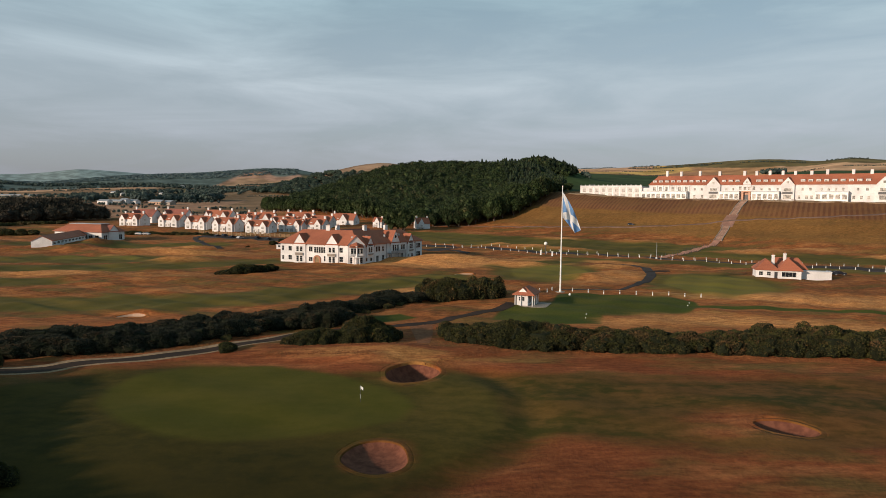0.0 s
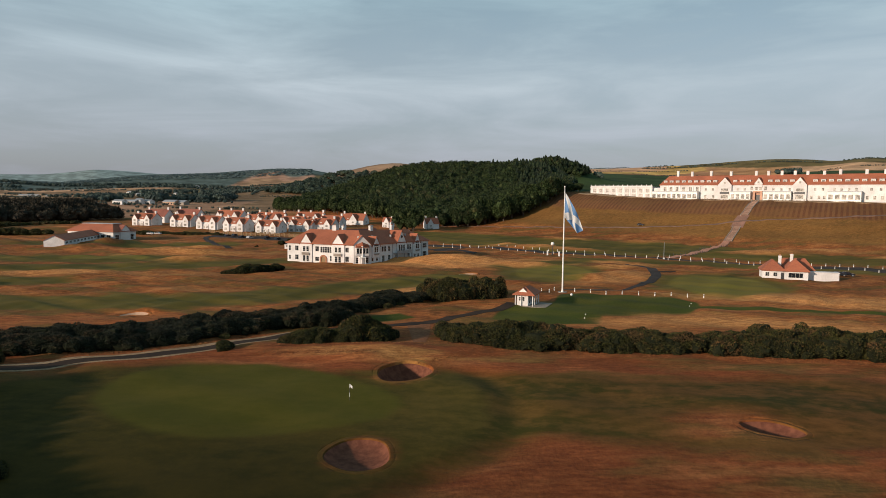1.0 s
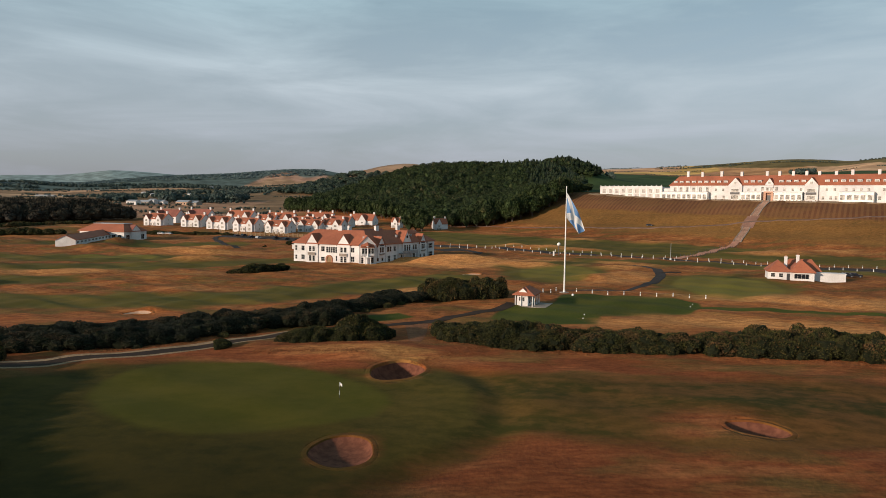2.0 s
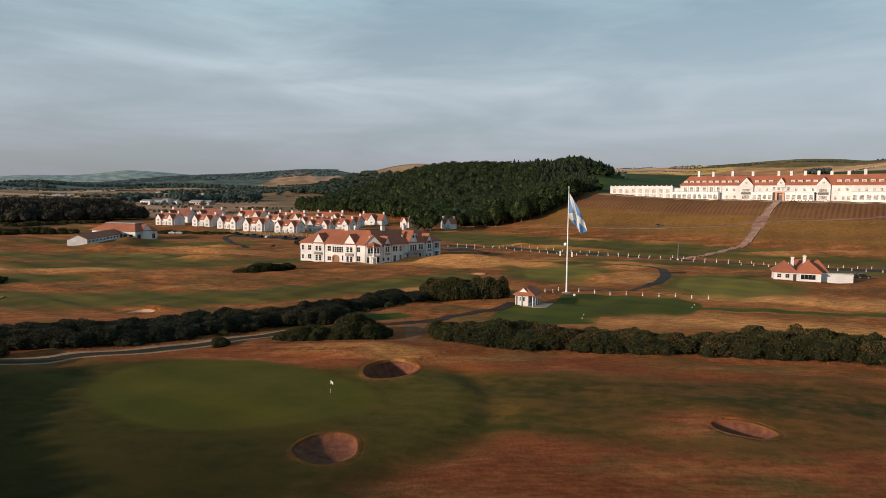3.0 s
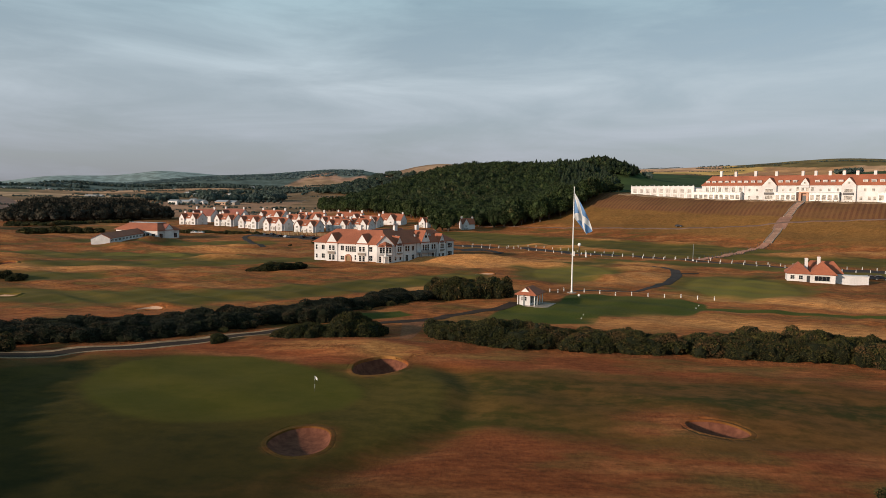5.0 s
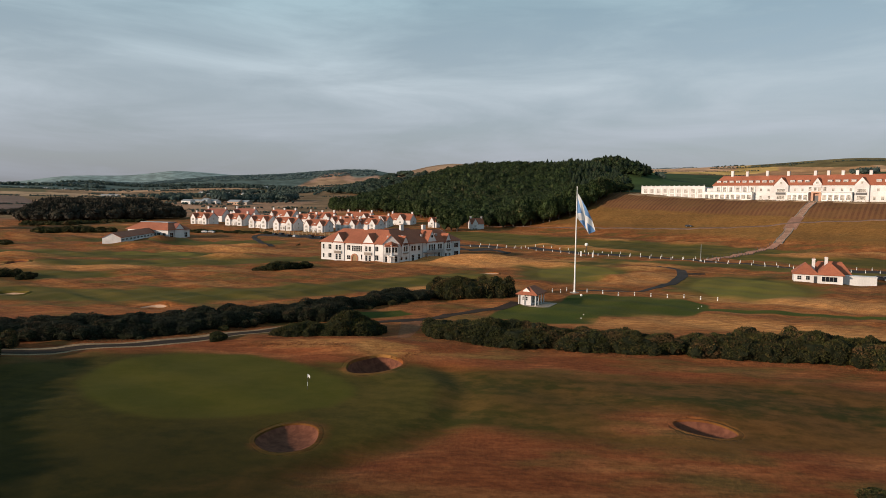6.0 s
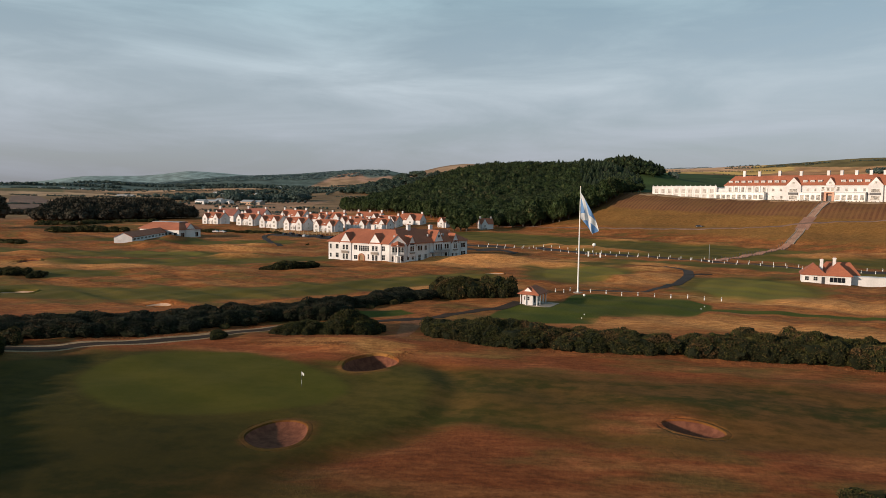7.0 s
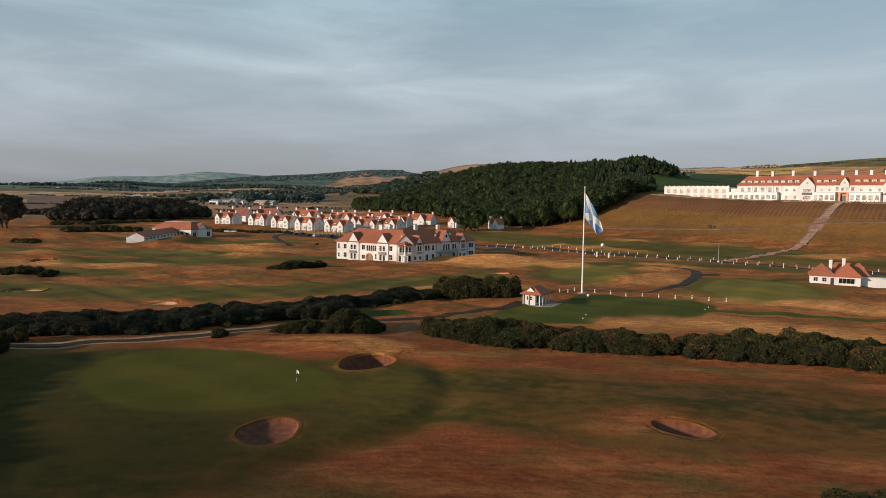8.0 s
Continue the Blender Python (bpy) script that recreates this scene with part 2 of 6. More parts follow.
SAND = surface("dark_bunker_sand", (0.180, 0.070, 0.043), (0.110, 0.042, 0.027), 0.95, 1.3, 0.4, 0.5, 0.05)
PALE_SAND = surface("pale_bunker_sand", (0.46, 0.31, 0.22), (0.36, 0.23, 0.16), 0.95, 1.2, 0.35, 0.5, 0.05)
RUNWAY = surface("weathered_runway", (0.19, 0.120, 0.095), (0.12, 0.080, 0.066), 0.95, 0.3, 0.03, 0.2, 0.02)
EARTH = surface("trodden_earth", (0.25, 0.105, 0.052), (0.17, 0.068, 0.032), 0.95, 2, 0.4, 0.6, 0.04)
DARK = surface("dark_metal", (0.05, 0.05, 0.055), (0.03, 0.03, 0.033), 0.5, 5, 0.5, 0.1, 0.005)
GREY = surface("grey_metal", (0.35, 0.36, 0.37), (0.28, 0.29, 0.30), 0.4, 5, 0.5, 0.1, 0.005, 0.3)
TIMBER = surface("weathered_timber", (0.30, 0.20, 0.10), (0.20, 0.13, 0.07), 0.85, 6, 0.5, 0.4, 0.01)
BARK = surface("bark", (0.13, 0.10, 0.08), (0.07, 0.055, 0.045), 0.95, 4, 0.5, 0.8, 0.05)
RUBBER = surface("black_rubber", (0.03, 0.03, 0.03), (0.02, 0.02, 0.02), 0.8, 9, 1, 0.2, 0.005)
CAR_DARK = surface("dark_car_paint", (0.03, 0.035, 0.05), (0.025, 0.03, 0.04), 0.25, 5, 0.5, 0.0, 0.001, 0.3, spread=0.3)
CAR_PALE = surface("silver_car_paint", (0.5, 0.5, 0.52), (0.45, 0.45, 0.47), 0.25, 5, 0.5, 0.0, 0.001, 0.3, spread=0.2)
GORSE = foliage("gorse_leaves", (0.020, 0.022, 0.007), (0.058, 0.058, 0.015), (0.120, 0.062, 0.026), 0.14, 0.12, 0.8)
# near-black cores: the shade inside the bushes is painted into the twigs
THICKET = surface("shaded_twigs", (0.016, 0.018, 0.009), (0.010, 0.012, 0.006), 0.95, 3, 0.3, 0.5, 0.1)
WOOD_LEAF = foliage("woodland_leaves", (0.017, 0.029, 0.010), (0.035, 0.053, 0.016), (0.062, 0.058, 0.026), 0.14, 0.016)
# far trees: the haze of distance is mixed into these leaf colours
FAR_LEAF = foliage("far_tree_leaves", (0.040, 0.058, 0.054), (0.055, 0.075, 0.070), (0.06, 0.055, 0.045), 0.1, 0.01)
CONIFER_LEAF = foliage("conifer_needles", (0.010, 0.017, 0.009), (0.024, 0.035, 0.016), (0.045, 0.040, 0.026), 0.08, 0.012)
# likewise lightened and blued for haze, on the ridge and the western hill
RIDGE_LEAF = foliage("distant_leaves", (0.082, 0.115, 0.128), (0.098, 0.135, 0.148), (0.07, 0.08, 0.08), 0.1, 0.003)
WEST_LEAF = foliage("haze_tinted_leaves", (0.028, 0.044, 0.034), (0.042, 0.060, 0.046), (0.05, 0.055, 0.04), 0.1, 0.01)
DARK_LEAF = foliage("dark_tree_leaves", (0.035, 0.030, 0.022), (0.050, 0.043, 0.031), (0.06, 0.042, 0.032), 0.1, 0.02)
m, n, l, p = nodes_of("window_glass")
GLASS = m
p.inputs["Base Color"].default_value, p.inputs["Roughness"].default_value = (0.012, 0.015, 0.02, 1), 0.06
m, n, l, p = nodes_of("curtained_glass")
CURTAIN = m
l.new(mix(n, l, ramp(n, l, noise_at(n, l, 0.5, 2), 0.4, 0.6), (0.16, 0.15, 0.14), (0.42, 0.38, 0.34)), p.inputs["Base Color"])
p.inputs["Roughness"].default_value = 0.15
m, n, l, p = nodes_of("blind_behind_glass")
BLIND = m
l.new(mix(n, l, ramp(n, l, noise_at(n, l, 0.4, 2), 0.35, 0.65), (0.30, 0.27, 0.25), (0.52, 0.48, 0.45)), p.inputs["Base Color"])
p.inputs["Roughness"].default_value = 0.2


def flag_cloth():
    m, n, l, p = nodes_of("flag_cloth")
    uv = n.new("ShaderNodeUVMap")
    sep = n.new("ShaderNodeSeparateXYZ")
    l.new(uv.outputs["UV"], sep.inputs["Vector"])
    a, b = sep.outputs["X"], sep.outputs["Y"]
    d1 = calc(n, l, "ABSOLUTE", calc(n, l, "SUBTRACT", a, b), 0)
    d2 = calc(n, l, "ABSOLUTE", calc(n, l, "SUBTRACT", calc(n, l, "ADD", a, b), 1.0), 0)
    cross = ramp(n, l, calc(n, l, "MINIMUM", d1, d2), 0.172, 0.182, 1, 0)
    weave = mix(n, l, noise_at(n, l, 3.0, 3), (0.9, 0.9, 0.9), (1, 1, 1))
    l.new(mix(n, l, 1.0, mix(n, l, cross, (0.16, 0.32, 0.60), (0.80, 0.80, 0.80)), weave, "MULTIPLY"), p.inputs["Base Color"])
    p.inputs["Roughness"].default_value = 0.8
    tr = n.new("ShaderNodeBsdfTranslucent")
    l.new(mix(n, l, cross, (0.16, 0.32, 0.60), (0.80, 0.80, 0.80)), tr.inputs["Color"])
    both = n.new("ShaderNodeMixShader")
    both.inputs[0].default_value = 0.35
    l.new(p.outputs[0], both.inputs[1])
    l.new(tr.outputs[0], both.inputs[2])
    l.new(both.outputs[0], n["Material Output"].inputs["Surface"])
    return m


def ground_cover():
    """Rough grass, mown turf, greens, farm fields: told apart by the distances stored on the ground."""
    m, n, l, p = nodes_of("links_grass")

    def stored(key):
        a = n.new("ShaderNodeAttribute")
        a.attribute_name = key
        return a

    grain = noise_at(n, l, 2.4, 5.0, (1, 0.7, 1, 25), 0.7)
    tuft = noise_at(n, l, 0.75, 6.0, (0.55, 1.5, 1, -10), 0.72)
    patch = noise_at(n, l, 0.085, 4.0, (0.55, 1.25, 1, -8))
    wide = noise_at(n, l, 0.018, 3.0)
    straw = mix(n, l, ramp(n, l, tuft, 0.28, 0.74), (0.105, 0.036, 0.013), (0.345, 0.128, 0.047))
    heath = mix(n, l, ramp(n, l, tuft, 0.25, 0.78), (0.130, 0.037, 0.015), (0.295, 0.094, 0.038))
    heath = mix(n, l, ramp(n, l, noise_at(n, l, 0.11, 4.0, (0.35, 1.5, 1, 6)), 0.45, 0.62, 0.0, 0.6), heath, mix(n, l, ramp(n, l, tuft, 0.3, 0.7), (0.21, 0.082, 0.036), (0.42, 0.178, 0.080)))
    pale = mix(n, l, ramp(n, l, tuft, 0.3, 0.7), (0.22, 0.092, 0.034), (0.45, 0.215, 0.088))
    straw = mix(n, l, ramp(n, l, patch, 0.30, 0.50, 0.85, 0.0), straw, pale)
    dry = ramp(n, l, calc(n, l, "ADD", stored("dry").outputs["Fac"], calc(n, l, "MULTIPLY", calc(n, l, "SUBTRACT", patch, 0.5), 22)), -5, 6, 0.0, 0.9)
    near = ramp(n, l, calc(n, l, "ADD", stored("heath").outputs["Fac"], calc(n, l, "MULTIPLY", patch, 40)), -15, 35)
    col = mix(n, l, near, straw, heath)
    olive = mix(n, l, ramp(n, l, tuft, 0.3, 0.7), (0.075, 0.066, 0.022), (0.13, 0.105, 0.036))
    col = mix(n, l, ramp(n, l, patch, 0.47, 0.64, 0.0, 0.7), col, olive)
    wob = calc(n, l, "MULTIPLY", calc(n, l, "SUBTRACT", patch, 0.5), 16)
    wob2 = calc(n, l, "MULTIPLY", calc(n, l, "SUBTRACT", tuft, 0.5), 5)
    mow_d = calc(n, l, "ADD", stored("mow").outputs["Fac"], calc(n, l, "ADD", wob, wob2))
    turf = mix(n, l, ramp(n, l, patch, 0.3, 0.7), (0.064, 0.063, 0.015), (0.112, 0.091, 0.025))
    mottle = noise_at(n, l, 0.55, 5.0, (0.7, 1.0, 1, 14), 0.62)
    east = n.new("ShaderNodeSeparateXYZ")
    spot = n.new("ShaderNodeNewGeometry")
    l.new(spot.outputs["Position"], east.inputs["Vector"])
    # turf close by gets darker colours: the dim foreground is painted in
    dim_turf = mix(n, l, ramp(n, l, patch, 0.30, 0.68), (0.033, 0.033, 0.0045), (0.050, 0.042, 0.008))
    dim_turf = mix(n, l, ramp(n, l, mottle, 0.38, 0.68, 0.0, 0.55), dim_turf, (0.085, 0.058, 0.016))
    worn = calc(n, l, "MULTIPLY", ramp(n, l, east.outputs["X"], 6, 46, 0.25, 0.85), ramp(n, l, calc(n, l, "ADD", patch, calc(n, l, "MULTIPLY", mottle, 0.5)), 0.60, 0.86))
    dim_turf = mix(n, l, worn, dim_turf, mix(n, l, ramp(n, l, mottle, 0.3, 0.7), (0.105, 0.050, 0.016), (0.155, 0.074, 0.026)))
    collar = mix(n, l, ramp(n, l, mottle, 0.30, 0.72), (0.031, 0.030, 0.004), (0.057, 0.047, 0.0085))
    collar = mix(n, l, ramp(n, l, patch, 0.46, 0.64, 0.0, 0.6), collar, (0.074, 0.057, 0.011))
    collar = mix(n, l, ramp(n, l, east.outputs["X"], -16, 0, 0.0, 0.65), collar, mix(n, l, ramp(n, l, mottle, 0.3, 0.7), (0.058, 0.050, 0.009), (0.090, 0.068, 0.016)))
    dim_turf = mix(n, l, ramp(n, l, calc(n, l, "ADD", stored("apron").outputs["Fac"], calc(n, l, "MULTIPLY", calc(n, l, "SUBTRACT", mottle, 0.5), 4)), -0.8, 1.6), dim_turf, collar)
    turf = mix(n, l, near, turf, dim_turf)
    turf = mix(n, l, ramp(n, l, grain, 0.3, 0.7, 0.0, 0.35), turf, mix(n, l, 1.0, turf, (1.35, 1.2, 1.1), "MULTIPLY"))
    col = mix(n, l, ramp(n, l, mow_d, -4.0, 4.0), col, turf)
    tee_d = calc(n, l, "ADD", stored("tee").outputs["Fac"], calc(n, l, "MULTIPLY", wob2, 0.35))
    lush = mix(n, l, ramp(n, l, patch, 0.3, 0.7), (0.044, 0.062, 0.010), (0.074, 0.078, 0.015))
    col = mix(n, l, ramp(n, l, tee_d, -0.6, 0.6), col, lush)
    green_d = calc(n, l, "ADD", stored("green").outputs["Fac"], calc(n, l, "MULTIPLY", wob2, 0.15))
    putt = mix(n, l, ramp(n, l, grain, 0.3, 0.7), (0.125, 0.118, 0.026), (0.152, 0.134, 0.032))
    putt = mix(n, l, ramp(n, l, patch, 0.35, 0.65, 0.0, 0.6), putt, (0.13, 0.105, 0.030))
    # the nearest green is dimmed in its colour likewise
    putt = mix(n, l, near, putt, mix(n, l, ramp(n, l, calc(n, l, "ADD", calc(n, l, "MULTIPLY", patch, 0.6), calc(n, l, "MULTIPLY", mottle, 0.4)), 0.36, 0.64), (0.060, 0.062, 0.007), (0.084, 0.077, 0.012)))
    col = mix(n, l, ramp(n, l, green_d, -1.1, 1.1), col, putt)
    # striped lawn on the bank
    geo = n.new("ShaderNodeNewGeometry")
    along = n.new("ShaderNodeVectorMath")
    along.operation = "DOT_PRODUCT"
    along.inputs[1].default_value = (0.85, -0.50, 0)
    l.new(geo.outputs["Position"], along.inputs[0])
    stripe = calc(n, l, "SINE", calc(n, l, "MULTIPLY", along.outputs["Value"], 2.3), 0)
    lawn = mix(n, l, ramp(n, l, stripe, -0.6, 0.6), (0.112, 0.052, 0.031), (0.150, 0.078, 0.042))
    lawn = mix(n, l, ramp(n, l, patch, 0.4, 0.65, 0.0, 0.6), lawn, (0.15, 0.085, 0.04))
    meadow = mix(n, l, ramp(n, l, patch, 0.3, 0.7), (0.092, 0.062, 0.020), (0.165, 0.088, 0.030))
    meadow = mix(n, l, ramp(n, l, tuft, 0.35, 0.70, 0.0, 0.8), meadow, (0.235, 0.130, 0.050))
    col = mix(n, l, ramp(n, l, stored("meadow").outputs["Fac"], -6, 10, 0.0, 0.85), col, meadow)
    col = mix(n, l, calc(n, l, "MULTIPLY", dry, ramp(n, l, mow_d, 2.0, 8.0, 1.0, 0.0)), col, mix(n, l, ramp(n, l, tuft, 0.28, 0.72), (0.26, 0.104, 0.039), (0.66, 0.335, 0.138)))
    col = mix(n, l, ramp(n, l, stored("lawn").outputs["Fac"], -3, 3), col, lawn)
    crop = stored("crop")
    tone = mix(n, l, ramp(n, l, wide, 0.3, 0.7), (0.8, 0.8, 0.8), (1.15, 1.15, 1.15))
    fields = mix(n, l, 1.0, crop.outputs["Color"], tone, "MULTIPLY")
    col = mix(n, l, crop.outputs["Alpha"], col, fields)
    # vignette and dim foreground put into the colour of the nearest ground
    near_dark = ramp(n, l, calc(n, l, "ADD", stored("heath").outputs["Fac"], calc(n, l, "MULTIPLY", patch, 16)), 46, 80)
    col = mix(n, l, near_dark, col, mix(n, l, 1.0, col, (0.56, 0.58, 0.55), "MULTIPLY"))
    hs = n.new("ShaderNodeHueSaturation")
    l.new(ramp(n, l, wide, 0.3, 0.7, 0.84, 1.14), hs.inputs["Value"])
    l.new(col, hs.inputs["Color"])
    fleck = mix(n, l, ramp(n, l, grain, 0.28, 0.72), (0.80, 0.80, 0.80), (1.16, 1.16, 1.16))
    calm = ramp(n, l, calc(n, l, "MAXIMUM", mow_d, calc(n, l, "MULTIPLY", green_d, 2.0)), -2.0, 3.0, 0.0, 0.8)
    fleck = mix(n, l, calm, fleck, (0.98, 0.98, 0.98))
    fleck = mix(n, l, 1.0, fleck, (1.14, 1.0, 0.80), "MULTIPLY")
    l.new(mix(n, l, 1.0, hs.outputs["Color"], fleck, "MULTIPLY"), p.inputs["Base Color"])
    p.inputs["Roughness"].default_value = 0.95
    p.inputs["Specular IOR Level"].default_value = 0.1
    short = ramp(n, l, mow_d, -1.5, 2.5, 1.0, 0.03)
    bump(n, l, calc(n, l, "MULTIPLY", calc(n, l, "ADD", grain, tuft), short), p, 0.5, 0.16)
    return m


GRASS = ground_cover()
FLAG = flag_cloth()


# ---- mesh helpers ----
class Geo:
    """Collects faces, through the matrix M."""

    def __init__(self, at=None):
        self.v, self.f, self.M = [], [], at or Matrix()

    def put(self, pts, faces):
        k = len(self.v)
        self.v += [tuple(self.M @ Vector(q)) for q in pts]
        self.f += [tuple(i + k for i in face) for face in faces]

    def box(self, x0, x1, y0, y1, z0, z1):
        self.put([(x0, y0, z0), (x1, y0, z0), (x1, y1, z0), (x0, y1, z0), (x0, y0, z1), (x1, y0, z1), (x1, y1, z1), (x0, y1, z1)],
                 [(0, 3, 2, 1), (4, 5, 6, 7), (0, 1, 5, 4), (1, 2, 6, 5), (2, 3, 7, 6), (3, 0, 4, 7)])

    def prism(self, ring, y0, y1):
        """A ring of (x, z), anticlockwise seen from -y, drawn from y0 to y1."""
        k = len(ring)
        self.put([(x, y0, z) for x, z in ring] + [(x, y1, z) for x, z in ring],
                 [tuple(range(k)), tuple(range(2 * k - 1, k - 1, -1))] + [((i + 1) % k, i, i + k, (i + 1) % k + k) for i in range(k)])

    def slab(self, ring, thick):
        """A flat ring of 3D points, thickened downwards."""
        k = len(ring)
        self.put(list(ring) + [(x, y, z - thick) for x, y, z in ring],
                 [tuple(range(k)), tuple(range(2 * k - 1, k - 1, -1))] + [((i + 1) % k, i, i + k, (i + 1) % k + k) for i in range(k)])

    def tube(self, rings, sides=12, cap=True):
        """Rings of (x, y, z, radius) from below upwards."""
        pts = [(x + r * math.cos(a * math.tau / sides), y + r * math.sin(a * math.tau / sides), z) for x, y, z, r in rings for a in range(sides)]
        faces = [(i * sides + a, i * sides + (a + 1) % sides, (i + 1) * sides + (a + 1) % sides, (i + 1) * sides + a) for i in range(len(rings) - 1) for a in range(sides)]
        if cap:
            faces += [tuple(range(sides - 1, -1, -1)), tuple(range((len(rings) - 1) * sides, len(rings) * sides))]
        self.put(pts, faces)

    def ball(self, x, y, z, r, rings=8, sides=12):
        self.tube([(x, y, z - r * math.cos(math.pi * i / rings), max(r * math.sin(math.pi * i / rings), r * 0.02)) for i in range(rings + 1)], sides)

    def mesh(self, name, mat, smooth=False):
        me = bpy.data.meshes.new(name)
        me.from_pydata(self.v, [], self.f)
        me.materials.append(mat)
        if smooth:
            me.polygons.foreach_set("use_smooth", [True] * len(me.polygons))
        me.validate()
        return me


def part(name, geo, mat, parent=None, label="", smooth=False):
    ob = new(name, geo.mesh(name, mat, smooth) if isinstance(geo, Geo) else geo)
    ob.parent = parent
    return tagged(ob, label)


def thing(name, x, y, z, rz, label, category, group="", kind=""):
    ob = new(name)
    ob.matrix_basis = pose(x, y, z, 0, 0, rz)
    return tagged(ob, label, category, group, kind)


def raw_mesh(name, verts, faces, mat, smooth=False, core=0):
    """A mesh from arrays of points and triangles or quads; core: how many of its faces are inner thicket."""
    me = bpy.data.meshes.new(name)
    k = faces.shape[1]
    me.vertices.add(len(verts))
    me.vertices.foreach_set("co", np.asarray(verts, np.float32).ravel())
    me.loops.add(faces.size)
    me.loops.foreach_set("vertex_index", faces.astype(np.int32).ravel())
    me.polygons.add(len(faces))
    me.polygons.foreach_set("loop_start", np.arange(0, faces.size, k, dtype=np.int32))
    me.polygons.foreach_set("loop_total", np.full(len(faces), k, np.int32))
    me.materials.append(mat)
    me.update(calc_edges=True)
    me.polygons.foreach_set("use_smooth", np.full(len(faces), smooth))
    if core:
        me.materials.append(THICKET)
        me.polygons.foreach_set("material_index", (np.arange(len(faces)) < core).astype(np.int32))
    return me


def smooth_line(points, step=1.5):
    """Points of a smooth curve through the given ones (Catmull-Rom)."""
    pts = [np.array(q, float) for q in points]
    pts = [2 * pts[0] - pts[1]] + pts + [2 * pts[-1] - pts[-2]]
    out = []
    for a, b, c, d in zip(pts, pts[1:], pts[2:], pts[3:]):
        k = max(2, int(np.linalg.norm(c - b) / step))
        for i in range(k):
            t = i / k
            out.append(0.5 * (2 * b + (c - a) * t + (2 * a - 5 * b + 4 * c - d) * t * t + (3 * b - a - 3 * c + d) * t ** 3))
    return np.array(out + [pts[-2]])


def ribbon(name, points, width, lift, mat, label, category, step=1.5, across=4, thick=0.15):
    """A strip of paving laid along a line on the ground."""
    line = smooth_line(points, step)
    way = np.gradient(line, axis=0)
    way /= np.linalg.norm(way, axis=1)[:, None]
    side = np.stack([way[:, 1], -way[:, 0]], 1)
    w = np.full(len(line), width) if isinstance(width, (int, float)) else np.interp(np.linspace(0, 1, len(line)), np.linspace(0, 1, len(width)), width)
    verts = []
    for k in range(across + 1):
        q = line + side * ((k / across - 0.5) * w)[:, None]
        verts.append(np.column_stack([q, hgt(q[:, 0], q[:, 1]) + lift]))
    for k in (across, 0):
        edge = verts[k].copy()
        edge[:, 2] -= lift + thick
        verts.append(edge)
    order = [across + 2] + list(range(across + 1)) + [across + 1]
    verts = np.stack([verts[k] for k in order], 1)
    k, c = verts.shape[:2]
    i = (np.arange(k - 1)[:, None] * c + np.arange(c - 1)).ravel()
    ob = new(name, raw_mesh(name, verts.reshape(-1, 3), np.stack([i, i + 1, i + c + 1, i + c], 1)[:, ::-1], mat))
    return tagged(ob, label, category, kind="structure")


# ---- ground ----
NEAR_TURF = [(-95, 40), (-40, 25), (-9, 42), (-5.5, 52), (-2.1, 59), (1.5, 63.5), (6.8, 68), (12.7, 71), (21.5, 70), (30, 70.5), (40, 70.5), (52, 72), (80, 76), (125, 79), (125, 96), (69, 96), (49, 98.5), (25, 97.5), (7.7, 101), (-3, 104), (-11, 98.5),
             (-19.7, 99.5), (-34, 101.5), (-43, 103), (-52, 99), (-62, 88), (-95, 75)]


PUTTING = [(-43.5, 83.5), (-45.3, 90), (-44, 95.5), (-39.4, 99.8), (-33, 102.2), (-27, 102.3), (-19.6, 99.4), (-13.5, 95), (-8.5, 91), (-5.3, 87), (-4.6, 83.5), (-6.1, 78.4), (-11.8, 74.6), (-17.9, 72.5), (-24.8, 71), (-30.8, 72.4), (-37.9, 77.2)]


def zones(x, y):
    """Distances inside the greens, the tee lawns and the mown fairways."""
    far = np.full(np.shape(x), -60.0)
    green = np.maximum.reduce([inside(x, y, PUTTING), ell(x, y, 83.5, 204.5, 15.5, 24.5, -18), ell(x, y, 37, 234, 13.5, 23, -8),
                               ell(x, y, -140, 270, 18, 9, 0), far])
    tee = np.maximum.reduce([inside(x, y, [(9.7, 142), (12.7, 156), (15.4, 160), (27, 169), (31.2, 183), (40, 184), (49.8, 180.6), (59.2, 177), (64, 172), (62, 163), (56, 154), (42.5, 151), (34.4, 147.5), (32, 139), (20, 139)]),
                             band(x, y, [(58, 164), (70, 161.5), (83, 160), (98.5, 155), (112, 152)], 2.3),
                             inside(x, y, [(-24, 141), (-10, 148), (-6, 144), (-17, 136)]), far])
    mow = np.maximum.reduce([
        np.minimum(inside(x, y, NEAR_TURF), 0.5 - ell(x, y, 33.5, 75.5, 7, 5.4, -8)),
        band(x, y, [(-170, 158), (-100, 156), (-65, 160), (-35, 182), (-12, 204), (-2, 216)], 12),
        band(x, y, [(-150, 228), (-110, 236), (-85, 250), (-72, 262)], 12), band(x, y, [(-230, 262), (-160, 262), (-110, 268)], 15),
        band(x, y, [(-180, 190), (-120, 196)], 9), band(x, y, [(-200, 330), (-150, 325), (-120, 340)], 14), ell(x, y, 83, 207, 21, 32, -18), ell(x, y, 36, 237, 20, 31, -8),
        band(x, y, [(20, 250), (60, 285), (100, 274), (150, 248), (180, 236)], 9), band(x, y, [(-20, 420), (40, 385), (90, 362), (125, 345)], 30),
        band(x, y, [(60, 335), (125, 322), (175, 296), (240, 262)], 22), band(x, y, [(40, 350), (10, 370)], 14), far])
